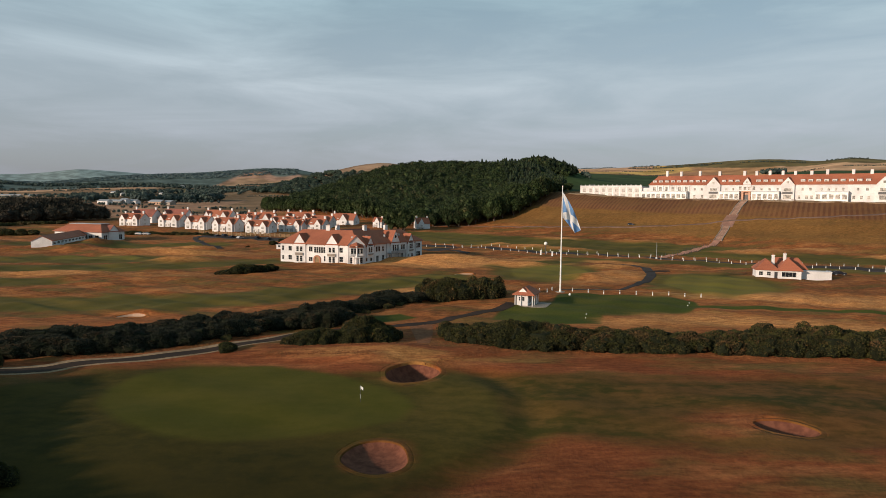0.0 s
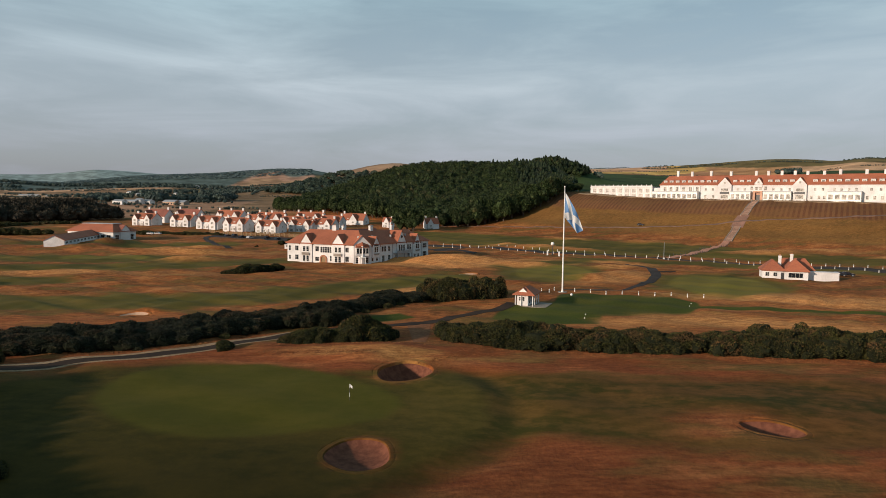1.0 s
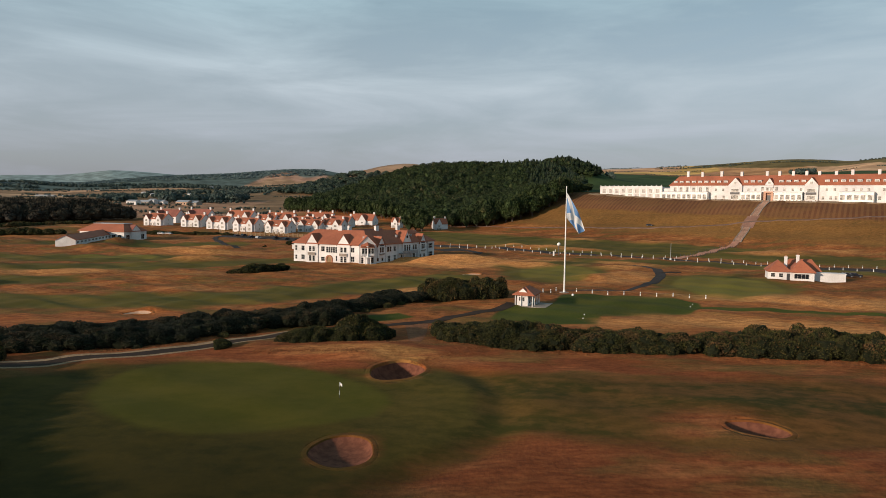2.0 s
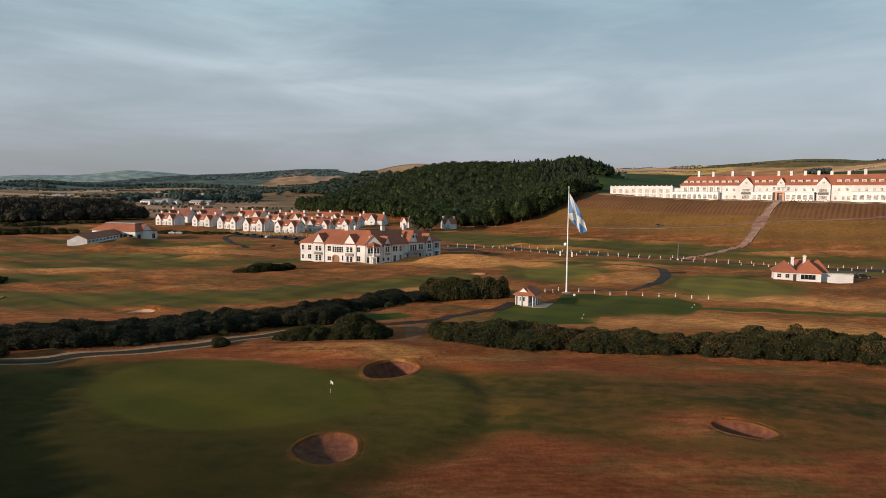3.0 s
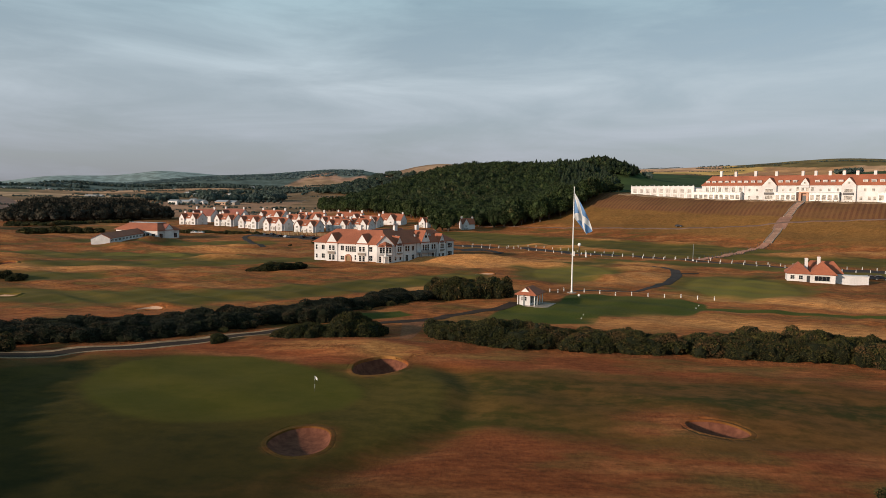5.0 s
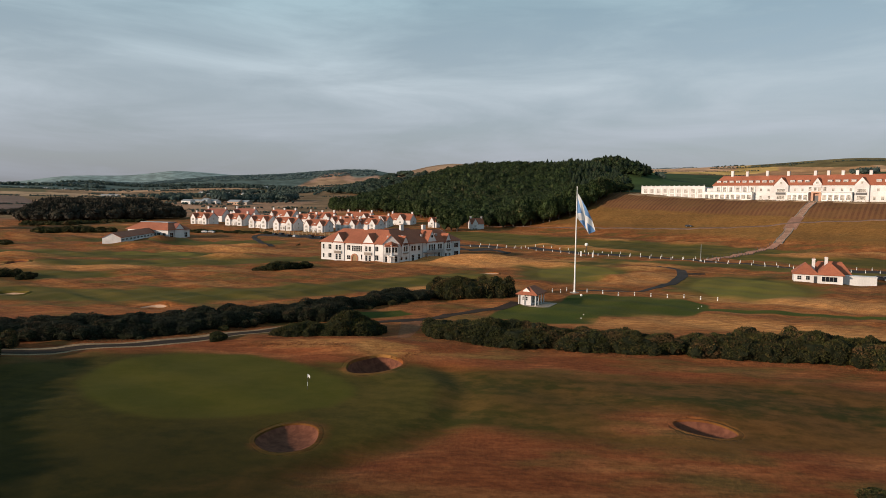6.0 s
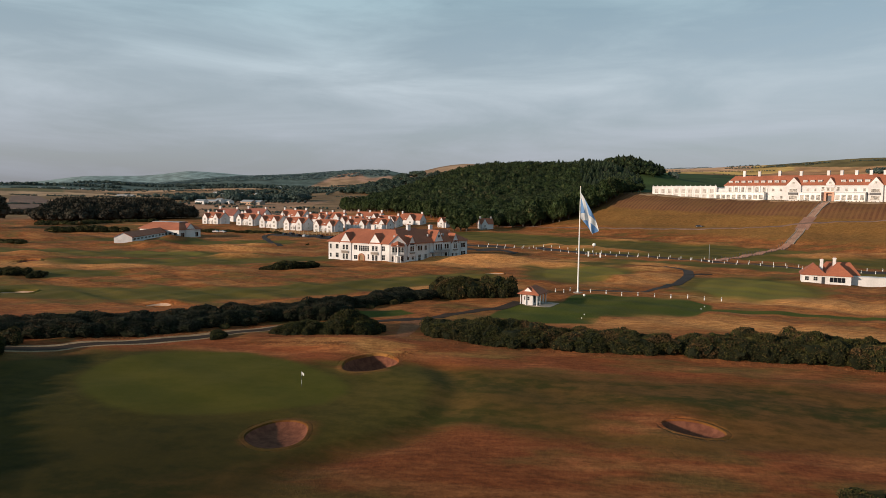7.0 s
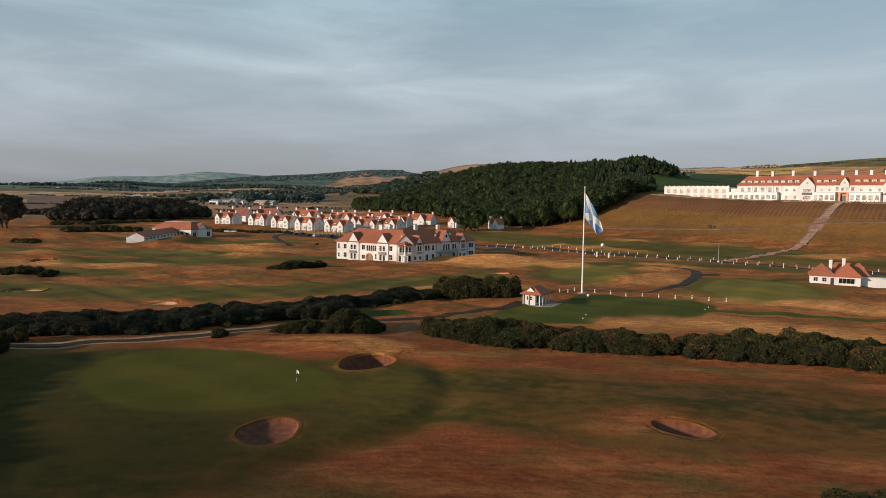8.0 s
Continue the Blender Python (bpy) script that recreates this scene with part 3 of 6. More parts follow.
    for mx, my, a, b, up in MOUNDS:
        if up >= 1.5 and my > 195:
            mow = np.minimum(mow, 1 - ell(x, y, mx, my, a * 0.8, b * 0.85))
    mow = np.minimum(mow, -ell(x, y, 52, 214, 15, 8, 35))
    for bx, by, a, b, turn, depth, lip in BUNKERS[:2]:
        mow = np.minimum(mow, 2.6 - 2.2 * ell(x, y, bx, by, a * 1.3, b * 1.3, turn))
    return green, tee, mow


def store_zones(me, x, y):
    """Stores on a mesh how far each point lies inside each kind of turf."""
    green, tee, mow = zones(x, y)
    v, u = 0.65 * x + 0.76 * y, 0.76 * x - 0.65 * y
    lawn = np.minimum(np.minimum(v - 437, 478 - v), np.minimum(u + 282, 60 - u))
    meadow = np.minimum(v - 394, u + 420)
    # grows towards the camera; drives the near heath and the painted foreground darkness
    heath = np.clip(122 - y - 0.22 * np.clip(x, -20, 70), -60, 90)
    dry = np.maximum.reduce([ell(x, y, -4, 262, 46, 16, -6), band(x, y, [(36, 140), (56, 146), (80, 138), (120, 128)], 6.5), ell(x, y, 100, 176, 34, 11, -12), ell(x, y, 52, 214, 16, 8, 35), ell(x, y, -105, 292, 26, 9, 10),
                             band(x, y, [(20, 276), (60, 280), (74, 268)], 4), ell(x, y, -150, 215, 60, 7, 0), ell(x, y, 110, 330, 30, 7, -20), ell(x, y, 0, 186, 20, 9, 30), ell(x, y, -16, 109, 6, 1.2, -6)])
    for mx, my, a, b, up in MOUNDS:
        if up >= 1.5 and my > 195 and not (mx < -160 and my > 290):
            dry = np.maximum(dry, ell(x, y, mx, my, a * 0.8, b * 0.8))
    apron = inside(x, y, APRON)
    for key, vals in (("apron", apron), ("dry", dry), ("green", green), ("tee", tee), ("mow", mow), ("lawn", lawn), ("heath", heath), ("meadow", meadow)):
        at = me.attributes.new(key, "FLOAT", "POINT")
        at.data.foreach_set("value", np.clip(vals, -60, 90).astype(np.float32))


def build_ground():
    az = np.radians(np.concatenate([np.arange(-50, 50, 0.24), np.arange(50, 310, 4.0)]))
    rad = np.concatenate([[0.01, 4, 12, 22, 32], 40 * np.exp(np.arange(0, math.log(4940 / 40), 0.0072))])
    A, R = np.meshgrid(az, rad)
    x, y = 10 + R * np.sin(A), R * np.cos(A)
    z = hgt(x, y)
    z = np.where(y < 20, hgt(x, np.full_like(y, 20.0)) * 0.1, z)
    for bx, by, a, b, turn, depth, lip in BUNKERS:
        z -= np.where(ell(x, y, bx, by, a, b, turn) > -0.12, depth + 0.8, 0)
    verts = np.column_stack([x.ravel(), y.ravel(), z.ravel()])
    k, c = x.shape
    i = (np.arange(k - 1)[:, None] * c + np.arange(c)).ravel()
    j = (np.arange(k - 1)[:, None] * c + (np.arange(c) + 1) % c).ravel()
    me = raw_mesh("ground", verts, np.stack([i, i + c, j + c, j], 1)[:, ::-1], GRASS, True)
    x, y = verts[:, 0], verts[:, 1]
    r, a = np.hypot(x, y), np.degrees(np.arctan2(x, np.maximum(y, 1)))
    store_zones(me, x, y)
    # farm fields
    rng = np.random.RandomState(5)
    palette = np.array([(0.27, 0.150, 0.085), (0.15, 0.092, 0.045), (0.21, 0.125, 0.065), (0.11, 0.085, 0.038), (0.31, 0.180, 0.115), (0.18, 0.108, 0.055)])
    px, py = x * 0.94 + y * 0.34, y * 0.94 - x * 0.34
    cell = (np.floor(px / (150 + 0.05 * r) + 0.4 * np.sin(py / 260)).astype(int) * 7 + np.floor(py / (120 + 0.09 * r)).astype(int) * 13) % 41
    pick = rng.randint(0, len(palette), 41)
    col = palette[pick[cell]]
    # western fields shifted towards blue, distance haze put into the crop colour
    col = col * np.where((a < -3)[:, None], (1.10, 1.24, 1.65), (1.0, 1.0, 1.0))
    edge = 6 * np.sin(x * 0.013) + 5 * np.sin(x * 0.031 + 1)
    right = a > 8

    def lay(where, colour):
        col[where] = colour
    # wooded ridge and pale hills in the distance, haze painted into their blues
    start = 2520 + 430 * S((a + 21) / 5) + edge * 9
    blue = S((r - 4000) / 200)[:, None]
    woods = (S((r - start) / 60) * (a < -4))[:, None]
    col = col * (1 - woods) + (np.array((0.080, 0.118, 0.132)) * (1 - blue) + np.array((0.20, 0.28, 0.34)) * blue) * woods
    # hill pasture above the western wood
    lay((a > -12.5) & (a < 2) & (r > 1380 + edge * 4) & (r < 2000), (0.26, 0.185, 0.145))
    lay((a > -20) & (a < -11) & (r > 2150 + edge * 8) & (r < start - 60) & (np.abs(np.sin(r * 0.011 + a * 0.25)) > 0.2), (0.28, 0.195, 0.145))
    # strips of stubble towards the airfield
    lay((a < -23) & (a > -35) & (np.abs(a + 28.6) > 0.5) & (r > 2080 + edge * 5) & (r < 2440), (0.44, 0.28, 0.20))
    lay((a < -31) & (r > 1650 + edge * 8) & (r < 1950), (0.36, 0.25, 0.18))
    # slopes behind the hotel
    lay(right & (r < 1660 + edge * 3), (0.034, 0.060, 0.024))
    lay(right & (r > 1730 + edge * 5 - 6 * np.abs(a - 20)), (0.45, 0.31, 0.125))
    lay(right & (a < 17.5) & (r > 1850 + edge * 5 - 14 * (17.5 - a)), (0.46, 0.29, 0.20))
    lay(right & (a > 20.5) & (r > 1640 + edge * 4 + 30 * (24 - a)), (0.36, 0.215, 0.125))
    lay(right & (a > 26.8) & (r > 1500 + edge * 4), (0.46, 0.31, 0.22))
    lay(right & (a > 18.5) & (r > 1850 + edge * 5 - 7 * (a - 20)), (0.125, 0.105, 0.052))
    mask = np.where(right, S((r - 585) / 30), S((r - 620) / 120))
    mask = np.where((a > -1) & ~right, S((r - 560) / 30), mask)
    v, u = 0.65 * x + 0.76 * y, 0.76 * x - 0.65 * y
    mask = np.where((a > 4) & (a < 60) & (u < -285), np.maximum(mask, S((v - 480) / 20)), mask)
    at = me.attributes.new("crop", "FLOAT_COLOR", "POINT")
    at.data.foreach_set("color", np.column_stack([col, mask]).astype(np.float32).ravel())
    return tagged(new("ground", me), "rolling links turf, brown rough grass and farm fields", "ground", kind="structure")


build_ground()

ribbon("cart_path", [(-90, 84), (-62.3, 97.8), (-56.6, 102.3), (-48.8, 105.7), (-39, 113.2), (-31.5, 120.7), (-26, 127), (-16.5, 131.5), (-5.8, 137.4), (7.8, 151), (15, 160.5), (16, 164)],
       2.8, 0.06, WORN_PATH, "dark asphalt cart path winding between gorse", "path")
ribbon("path_verge", [(-90, 84.2), (-62.3, 98.1), (-56.6, 102.6), (-48.9, 106), (-39.2, 113.6), (-31.7, 121.1), (-26, 127.3)], [3.8, 4.4, 4.8, 5.2, 5.4, 5.2, 4.0], 0.03, PALE_PATH, "bare sandy verge beside the cart path", "verge")
ribbon("trodden_path", [(-5.4, 137), (-4.8, 131), (-4.4, 125), (-4.2, 118)], [5.0, 4.2, 3.4, 2.2], 0.03, EARTH, "bare trodden path between the gorse", "path")
ribbon("cart_path", [(33, 190.2), (44, 190.4), (54, 197), (60.5, 206.5), (66, 216), (70, 226), (73.8, 241), (75.3, 252), (74, 262), (71, 269.5)],
       [1.2, 1.6, 2.0, 2.4, 2.8, 3.2, 3.6, 3.2, 2.6, 1.6], 0.07, ASPHALT, "dark asphalt cart path curving round a mound", "path")
ribbon("cart_path", [(73, 239), (77, 241.5), (82, 242.5)], [3.6, 2.5, 1.2], 0.08, WORN_PATH, "short asphalt spur off the cart path", "path")
ROAD = [(-60, 392), (-30, 360), (-9, 346), (16, 339.5), (27, 333), (50, 317), (86, 298), (120, 275.5), (146, 263), (167, 252), (230, 222), (330, 178)]
ribbon("road", ROAD, 7.0, 0.16, ASPHALT, "asphalt road lined with white posts", "road", 2.5)
ribbon("car_park", [(-142, 397), (-116, 386), (-90, 376), (-70, 370)], 15, 0.16, ASPHALT, "asphalt car park below the white cottages", "car park", 3.0, 8)
ribbon("drive", [(-60, 392), (-45, 330), (-12, 326), (6, 334)], [6, 9, 14, 7], 0.14, ASPHALT, "asphalt drive behind the clubhouse", "road", 3.0, 6)
ribbon("lay_by", [(-8, 318), (1, 321), (7, 322), (11, 315), (9, 305)], [5, 4.5, 4, 3.6, 3], 0.17, ASPHALT, "asphalt lay-by beside the clubhouse", "road", 2.0)
ribbon("track", [(-104, 314), (-112, 326), (-124, 348), (-138, 374), (-142, 392)], 3, 0.16, ASPHALT, "narrow asphalt track to the car park", "path", 3.0)
ribbon("bank_road", [(-10, 497), (24, 484), (70, 460), (116, 434), (150, 419), (178, 409), (214, 392), (248, 375), (330, 335)], 1.4, 0.22, RUNWAY, "narrow earth road across the grassy bank", "road", 4.0)
ribbon("red_path", [(97, 296), (110, 312), (124, 332), (136, 350), (148, 366), (155, 377)], 3.6, 0.22, RED_PATH_BRIGHT, "red paved path leading up to the steps", "path", 2.0)
ribbon("runway", [(-520, 640), (-600, 752), (-800, 985), (-960, 1170)], [60, 52, 46, 36], 0.4, RUNWAY, "old concrete airfield runway", "runway", 20, 8)
ribbon("terrace", [(104, 536), (209, 446), (300, 368)], 13, 0.10, PALE_PATH, "gravel terrace in front of the hotel", "terrace", 6.0, 5)


def build_bunker(bx, by, a, b, turn, depth, lip):
    """A turf-lipped sand bunker: lip ring, steep face, sand bowl."""
    root = thing("bunker", bx, by, gz(bx, by), 0, "sand bunker with a steep turf lip cut into the grass", "bunker", "golf bunkers")
    c, s = math.cos(radians(turn)), math.sin(radians(turn))
    sides = 56

    def ring(k, z_of):
        out = []
        for i in range(sides):
            t = math.tau * i / sides
            w = k * (1 + 0.02 * math.sin(3 * t + bx) + 0.015 * math.sin(5 * t + by))
            dx, dy = a * math.cos(t) * w, b * math.sin(t) * w
            qx, qy = dx * c - dy * s, dx * s + dy * c
            out.append((qx, qy, z_of(bx + qx, by + qy, t)))
        return out

    base = gz(bx, by)

    def far_up(t):
        return 0.4 + 0.6 * (0.5 + 0.5 * math.sin(t + radians(turn) + 0.5))

    outer = [ring(1.26, lambda X, Y, t: gz(X, Y) - base - 0.10), ring(1.16, lambda X, Y, t: gz(X, Y) - base + 0.02), ring(1.09, lambda X, Y, t: gz(X, Y) - base + 0.5 * lip * far_up(t)), ring(1.03, lambda X, Y, t: gz(X, Y) - base + lip * far_up(t)),
             ring(1.0, lambda X, Y, t: gz(X, Y) - base + lip * far_up(t) * 0.9), ring(0.975, lambda X, Y, t: gz(X, Y) - base - 0.28 * depth)]
    bowl = [ring(0.985, lambda X, Y, t: gz(X, Y) - base - 0.16 * depth), ring(0.9, lambda X, Y, t: -0.48 * depth), ring(0.75, lambda X, Y, t: -0.76 * depth), ring(0.5, lambda X, Y, t: -0.95 * depth), ring(0.25, lambda X, Y, t: -depth), ring(0.01, lambda X, Y, t: -depth)]
    # the western bunker also takes the dark sand, its shadow put into the colour
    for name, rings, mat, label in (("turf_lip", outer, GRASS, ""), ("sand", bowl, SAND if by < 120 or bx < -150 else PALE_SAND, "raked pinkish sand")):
        g = Geo()
        g.put([q for r in rings for q in r], [(i * sides + k, i * sides + (k + 1) % sides, (i + 1) * sides + (k + 1) % sides, (i + 1) * sides + k) for i in range(len(rings) - 1) for k in range(sides)])
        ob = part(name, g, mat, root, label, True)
        if name == "turf_lip":
            q = np.array(g.v)
            store_zones(ob.data, q[:, 0] + bx, q[:, 1] + by)
            at = ob.data.attributes.new("crop", "FLOAT_COLOR", "POINT")
            at.data.foreach_set("color", np.tile([0.2, 0.1, 0.05, 0.0], len(q)).astype(np.float32))


for row in BUNKERS:
    build_bunker(*row)


# ---- plants ----
def ico_arrays(level):
    bm = bmesh.new()
    bmesh.ops.create_icosphere(bm, subdivisions=level, radius=1.0)
    v = np.array([q.co for q in bm.verts])
    f = np.array([[q.index for q in face.verts] for face in bm.faces])
    bm.free()
    return v, f


ICO1, ICO2 = ico_arrays(1), ico_arrays(2)


def leafy(rng, lobes, tufts, wide, long, blades=2, core=ICO1, shrink=0.86, floor=-9.0):
    """Lobes (x, y, z, rx, rz) as rough cores, covered with small pointed leaf clumps. Returns points and triangles."""
    V, F, k = [], [], 0
    L = np.array(lobes, float)
    for x, y, z, rx, rz in lobes:
        v = core[0] * (1 + 0.16 * rng.randn(len(core[0]), 1)) * [rx * shrink, rx * shrink, rz * shrink] + [x, y, z]
        V.append(v), F.append(core[1] + k)
        k += len(v)
    area = L[:, 3] ** 2
    which = rng.choice(len(L), tufts, p=area / area.sum())
    d = rng.randn(tufts, 3)
    d /= np.linalg.norm(d, axis=1)[:, None]
    d[:, 2] = np.where(d[:, 2] < -0.5, -d[:, 2], d[:, 2])
    q = L[which, :3] + d * L[which][:, [3, 3, 4]] * (0.9 + 0.12 * rng.rand(tufts, 1))
    keep = q[:, 2] > floor
    for i, (x, y, z, rx, rz) in enumerate(lobes):
        inner = (((q - [x, y, z]) / [rx, rx, rz]) ** 2).sum(1) < 0.72
        keep &= ~(inner & (which != i))
    q, d = q[keep], d[keep]
    for _ in range(blades):
        t = np.cross(d, rng.randn(len(q), 3))
        t /= np.linalg.norm(t, axis=1)[:, None] + 1e-6
        size = (0.6 + 0.8 * rng.rand(len(q), 1))
        up = d * 0.55 + 0.6 * rng.randn(len(q), 3) + [0, 0, 0.25]
        up /= np.linalg.norm(up, axis=1)[:, None]
        V += [q - t * wide * size, q + t * wide * size, q + up * long * size]
        m = len(q)
        i = np.arange(m)
        F.append(np.stack([k + i, k + m + i, k + 2 * m + i], 1))
        k += 3 * m
    return np.vstack(V), np.vstack(F)


def bush_mesh(seed):
    rng = np.random.RandomState(seed)
    lobes = [(0, 0, 0.30, 0.72, 0.62)]
    for i in range(9):
        a, d = rng.rand() * math.tau, 0.35 + 0.45 * rng.rand()
        r = 0.26 + 0.2 * rng.rand()
        lobes.append((d * math.cos(a), d * math.sin(a), 0.15 + 0.6 * rng.rand() * (1.1 - d), r, r * (0.8 + 0.5 * rng.rand())))
    V, F = leafy(rng, lobes, 3400, 0.023, 0.070, 3, ICO2, 0.92, -0.1)
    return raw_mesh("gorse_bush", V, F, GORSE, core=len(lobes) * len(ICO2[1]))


BUSHES = [bush_mesh(s) for s in range(11, 18)]
bush_rng = random.Random(4)


SCRUB = []


# darker, greyer gorse: the shade over the left hedge is in its colour
SHADED_GORSE = foliage("shaded_gorse_leaves", (0.013, 0.016, 0.011), (0.033, 0.036, 0.023), (0.060, 0.040, 0.030), 0.10, 0.12, 0.5)
SHADED_BUSHES = [bush_mesh(s) for s in range(31, 35)]
for me in SHADED_BUSHES:
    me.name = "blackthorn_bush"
    me.materials[0] = SHADED_GORSE


def gorse(x, y, r, h, label="dense dark green gorse bush with rusty tips", group="gorse bushes"):
    if "scrub" in label:
        SCRUB.append((x, y, r, h))
        return None
    # blackthorn in a label picks the gorse with shade painted in
    in_shade = "blackthorn" in label
    ob = new("blackthorn_bush" if in_shade else "gorse_bush", bush_rng.choice(SHADED_BUSHES if in_shade else BUSHES))
    ob.matrix_basis = Matrix.LocRotScale((x, y, gz(x, y) - 0.1), Euler((bush_rng.uniform(-0.1, 0.1), bush_rng.uniform(-0.1, 0.1), bush_rng.uniform(0, 6.28))),
                                         (r * bush_rng.uniform(0.9, 1.15), r * bush_rng.uniform(0.9, 1.15), h * bush_rng.uniform(0.85, 1.15)))
    return tagged(ob, label, "bush", "blackthorn hedge" if in_shade else group)


def gorse_band(front, depth, r, h, gap, label="dense dark green gorse bush with rusty tips in a thick hedge"):
    """A thick hedge: rows of bushes behind a front line; depth and height by stretch."""
    line = smooth_line(front, 1.0)
    way = np.gradient(line, axis=0)
    way /= np.linalg.norm(way, axis=1)[:, None]
    back = np.stack([-way[:, 1], way[:, 0]], 1)
    dep = np.interp(np.linspace(0, 1, len(line)), np.linspace(0, 1, len(depth)), depth)
    hh = np.interp(np.linspace(0, 1, len(line)), np.linspace(0, 1, len(h)), h)
    run = np.concatenate([[0], np.cumsum(np.linalg.norm(np.diff(line, axis=0), axis=1))])
    row = 0.0
    while row < max(dep):
        s = bush_rng.uniform(0, gap)
        while s < run[-1]:
            i = int(np.searchsorted(run, s).clip(0, len(line) - 1))
            if row <= dep[i] - r * 0.5:
                q = line[i] + back[i] * (row + r * 0.85 + bush_rng.uniform(-0.4, 0.4))
                k = bush_rng.uniform(0.9, 1.14)
                gorse(q[0], q[1], r * k * 1.2, hh[i] * k * bush_rng.uniform(0.82, 1.08), label)
            s += gap * bush_rng.uniform(0.8, 1.25)
        row += gap * 0.9


gorse_band([(-84, 97), (-68.5, 104), (-53.4, 110), (-41.9, 119), (-32.6, 129.5), (-23, 144.5), (-11.9, 160), (-4, 169)], [11, 11, 11, 10, 8, 6, 5, 4.5], 2.9, [2.9, 2.9, 2.9, 2.8, 2.7, 2.4, 2.3, 2.2], 3.2, "dark grey-green gorse bush in a long hedge, shade painted as blackthorn")
gorse_band([(-30, 130), (-23.5, 132), (-18, 136)], [6, 8, 6], 2.5, [2.6, 3.2, 2.6], 2.7, "dark grey-green gorse bush in a long hedge, shade painted as blackthorn")
gorse_band([(-1.5, 120), (10, 115.6), (24, 114.2), (33, 112.3), (42, 114)], [7, 9, 9, 8, 6], 2.9, [3.0, 3.4, 3.2, 3.1, 2.8], 3.1)
gorse_band([(45.5, 112.5), (54, 111), (61, 110.7), (71, 108.5), (84, 106), (100, 104)], [7, 9, 9, 9, 9], 2.9, [3.0, 3.6, 3.4, 3.2, 3.2], 3.1)
gorse_band([(-28, 115.6), (-22, 114.8), (-17, 115)], [5, 6, 5], 2.2, [1.8, 2.3, 2.6], 2.7)
gorse_band([(-15.5, 116), (-11.5, 117.5), (-8, 121)], [6, 7, 5], 2.6, [3.5, 3.9, 3.2], 2.6)
gorse_band([(-4.5, 168), (5.7, 168.8), (16, 174)], [6, 9, 6], 3.2, [4.1, 4.6, 4.4], 2.5, "tall rounded gorse bush in a clump beside the tee")
gorse_band([(-75, 219), (-66, 219), (-57, 231)], [4, 5, 4], 2.6, [1.6, 2.6, 3.0], 3.4, "dark gorse bush on the open rough")
gorse_band([(-150, 182), (-137, 181)], [5, 5], 2.6, [2.2, 2.4], 3.2, "dark gorse bush on the open rough")
gorse(-131, 184, 3.0, 2.3, "large rounded gorse bush on the open rough")
gorse(-36.3, 111.5, 1.9, 1.5, "small rounded gorse bush beside the cart path")
gorse(-68, 100, 2.6, 2.6)
for bx, by, r, h in ((-65, 91.8, 3.0, 3.0), (-70, 89.5, 3.4, 3.4), (-63.5, 87.5, 2.8, 2.8), (-67, 85, 3.2, 3.4), (-61.5, 83.5, 2.4, 2.2)):
    gorse(bx, by, r, h, "dark gorse bush at the end of the cart path")
gorse(-41, 60.5, 2.2, 1.8, "olive gorse bush at the edge of the green")
gorse(47.5, 58.8, 2.2, 1.5, "dark gorse bush in the heathery rough")
gorse(52.5, 60.5, 2.4, 1.5, "dark gorse bush in the heathery rough")
# tall thicket out of view, added to throw shade across the near turf
gorse_band([(-43, 36), (-47, 46), (-51.5, 58), (-55.5, 70), (-62, 86)], [9, 10, 10, 8, 6], 3.2, [4.2, 4.4, 4.4, 4.2, 4.0], 2.7, "gorse scrub")
for q in smooth_line([(-40, 120), (-26, 140), (-10, 162)], 5.5)[::1]:
    gorse(q[0] + bush_rng.uniform(-1, 1), q[1] + bush_rng.uniform(-1.5, 0.5), bush_rng.uniform(0.9, 1.6), bush_rng.uniform(0.8, 1.4), "scrub")
gorse_band([(-276, 372), (-258, 384), (-240, 392)], [8, 9, 6], 4.0, [3.5, 4.0, 3.0], 5.0, "dark gorse bush in dune scrub")
gorse_band([(-345, 440), (-300, 446), (-262, 470)], [10, 10, 6], 4.0, [3, 3, 2.5], 6.0, "dark gorse bush in dune scrub")
gorse_band([(-206, 408), (-180, 402), (-160, 404), (-138, 400)], [7, 10, 6, 4], 2.6, [1.2, 1.6, 1.4, 1.0], 3.6, "gorse scrub")
gorse_band([(-250, 300), (-232, 296)], [5, 5], 3.0, [2.4, 2.4], 4.0, "dark gorse bush in dune scrub")
for bx, by, r in ((-56, 288, 1.6), (-60, 286, 1.3), (-68, 300, 1.5), (-84, 352, 3.0), (-88, 348, 2.2), (-96, 330, 1.2), (-142, 404, 2.0), (-150, 408, 1.8)):
    gorse(bx, by, r, r * 0.9, "small dark shrub in rough grass")

low_bush = [leafy(np.random.RandomState(s), [(0, 0, 0.30, 0.72, 0.62), (0.4, 0.2, 0.35, 0.4, 0.4), (-0.3, 0.4, 0.3, 0.42, 0.45), (-0.1, -0.5, 0.3, 0.4, 0.4), (0.2, -0.1, 0.6, 0.4, 0.36)], 900, 0.045, 0.12, 3, ICO2, 0.92, -0.1) for s in (81, 82, 83)]
V, F, k = [], [], 0
for x, y, r, h in SCRUB:
    v, f = low_bush[bush_rng.randrange(3)]
    a = bush_rng.uniform(0, 6.28)
    V.append(np.column_stack([(v[:, 0] * math.cos(a) - v[:, 1] * math.sin(a)) * r + x, (v[:, 0] * math.sin(a) + v[:, 1] * math.cos(a)) * r + y, v[:, 2] * h + gz(x, y) - 0.1]))
    F.append(f + k)
    k += len(v)
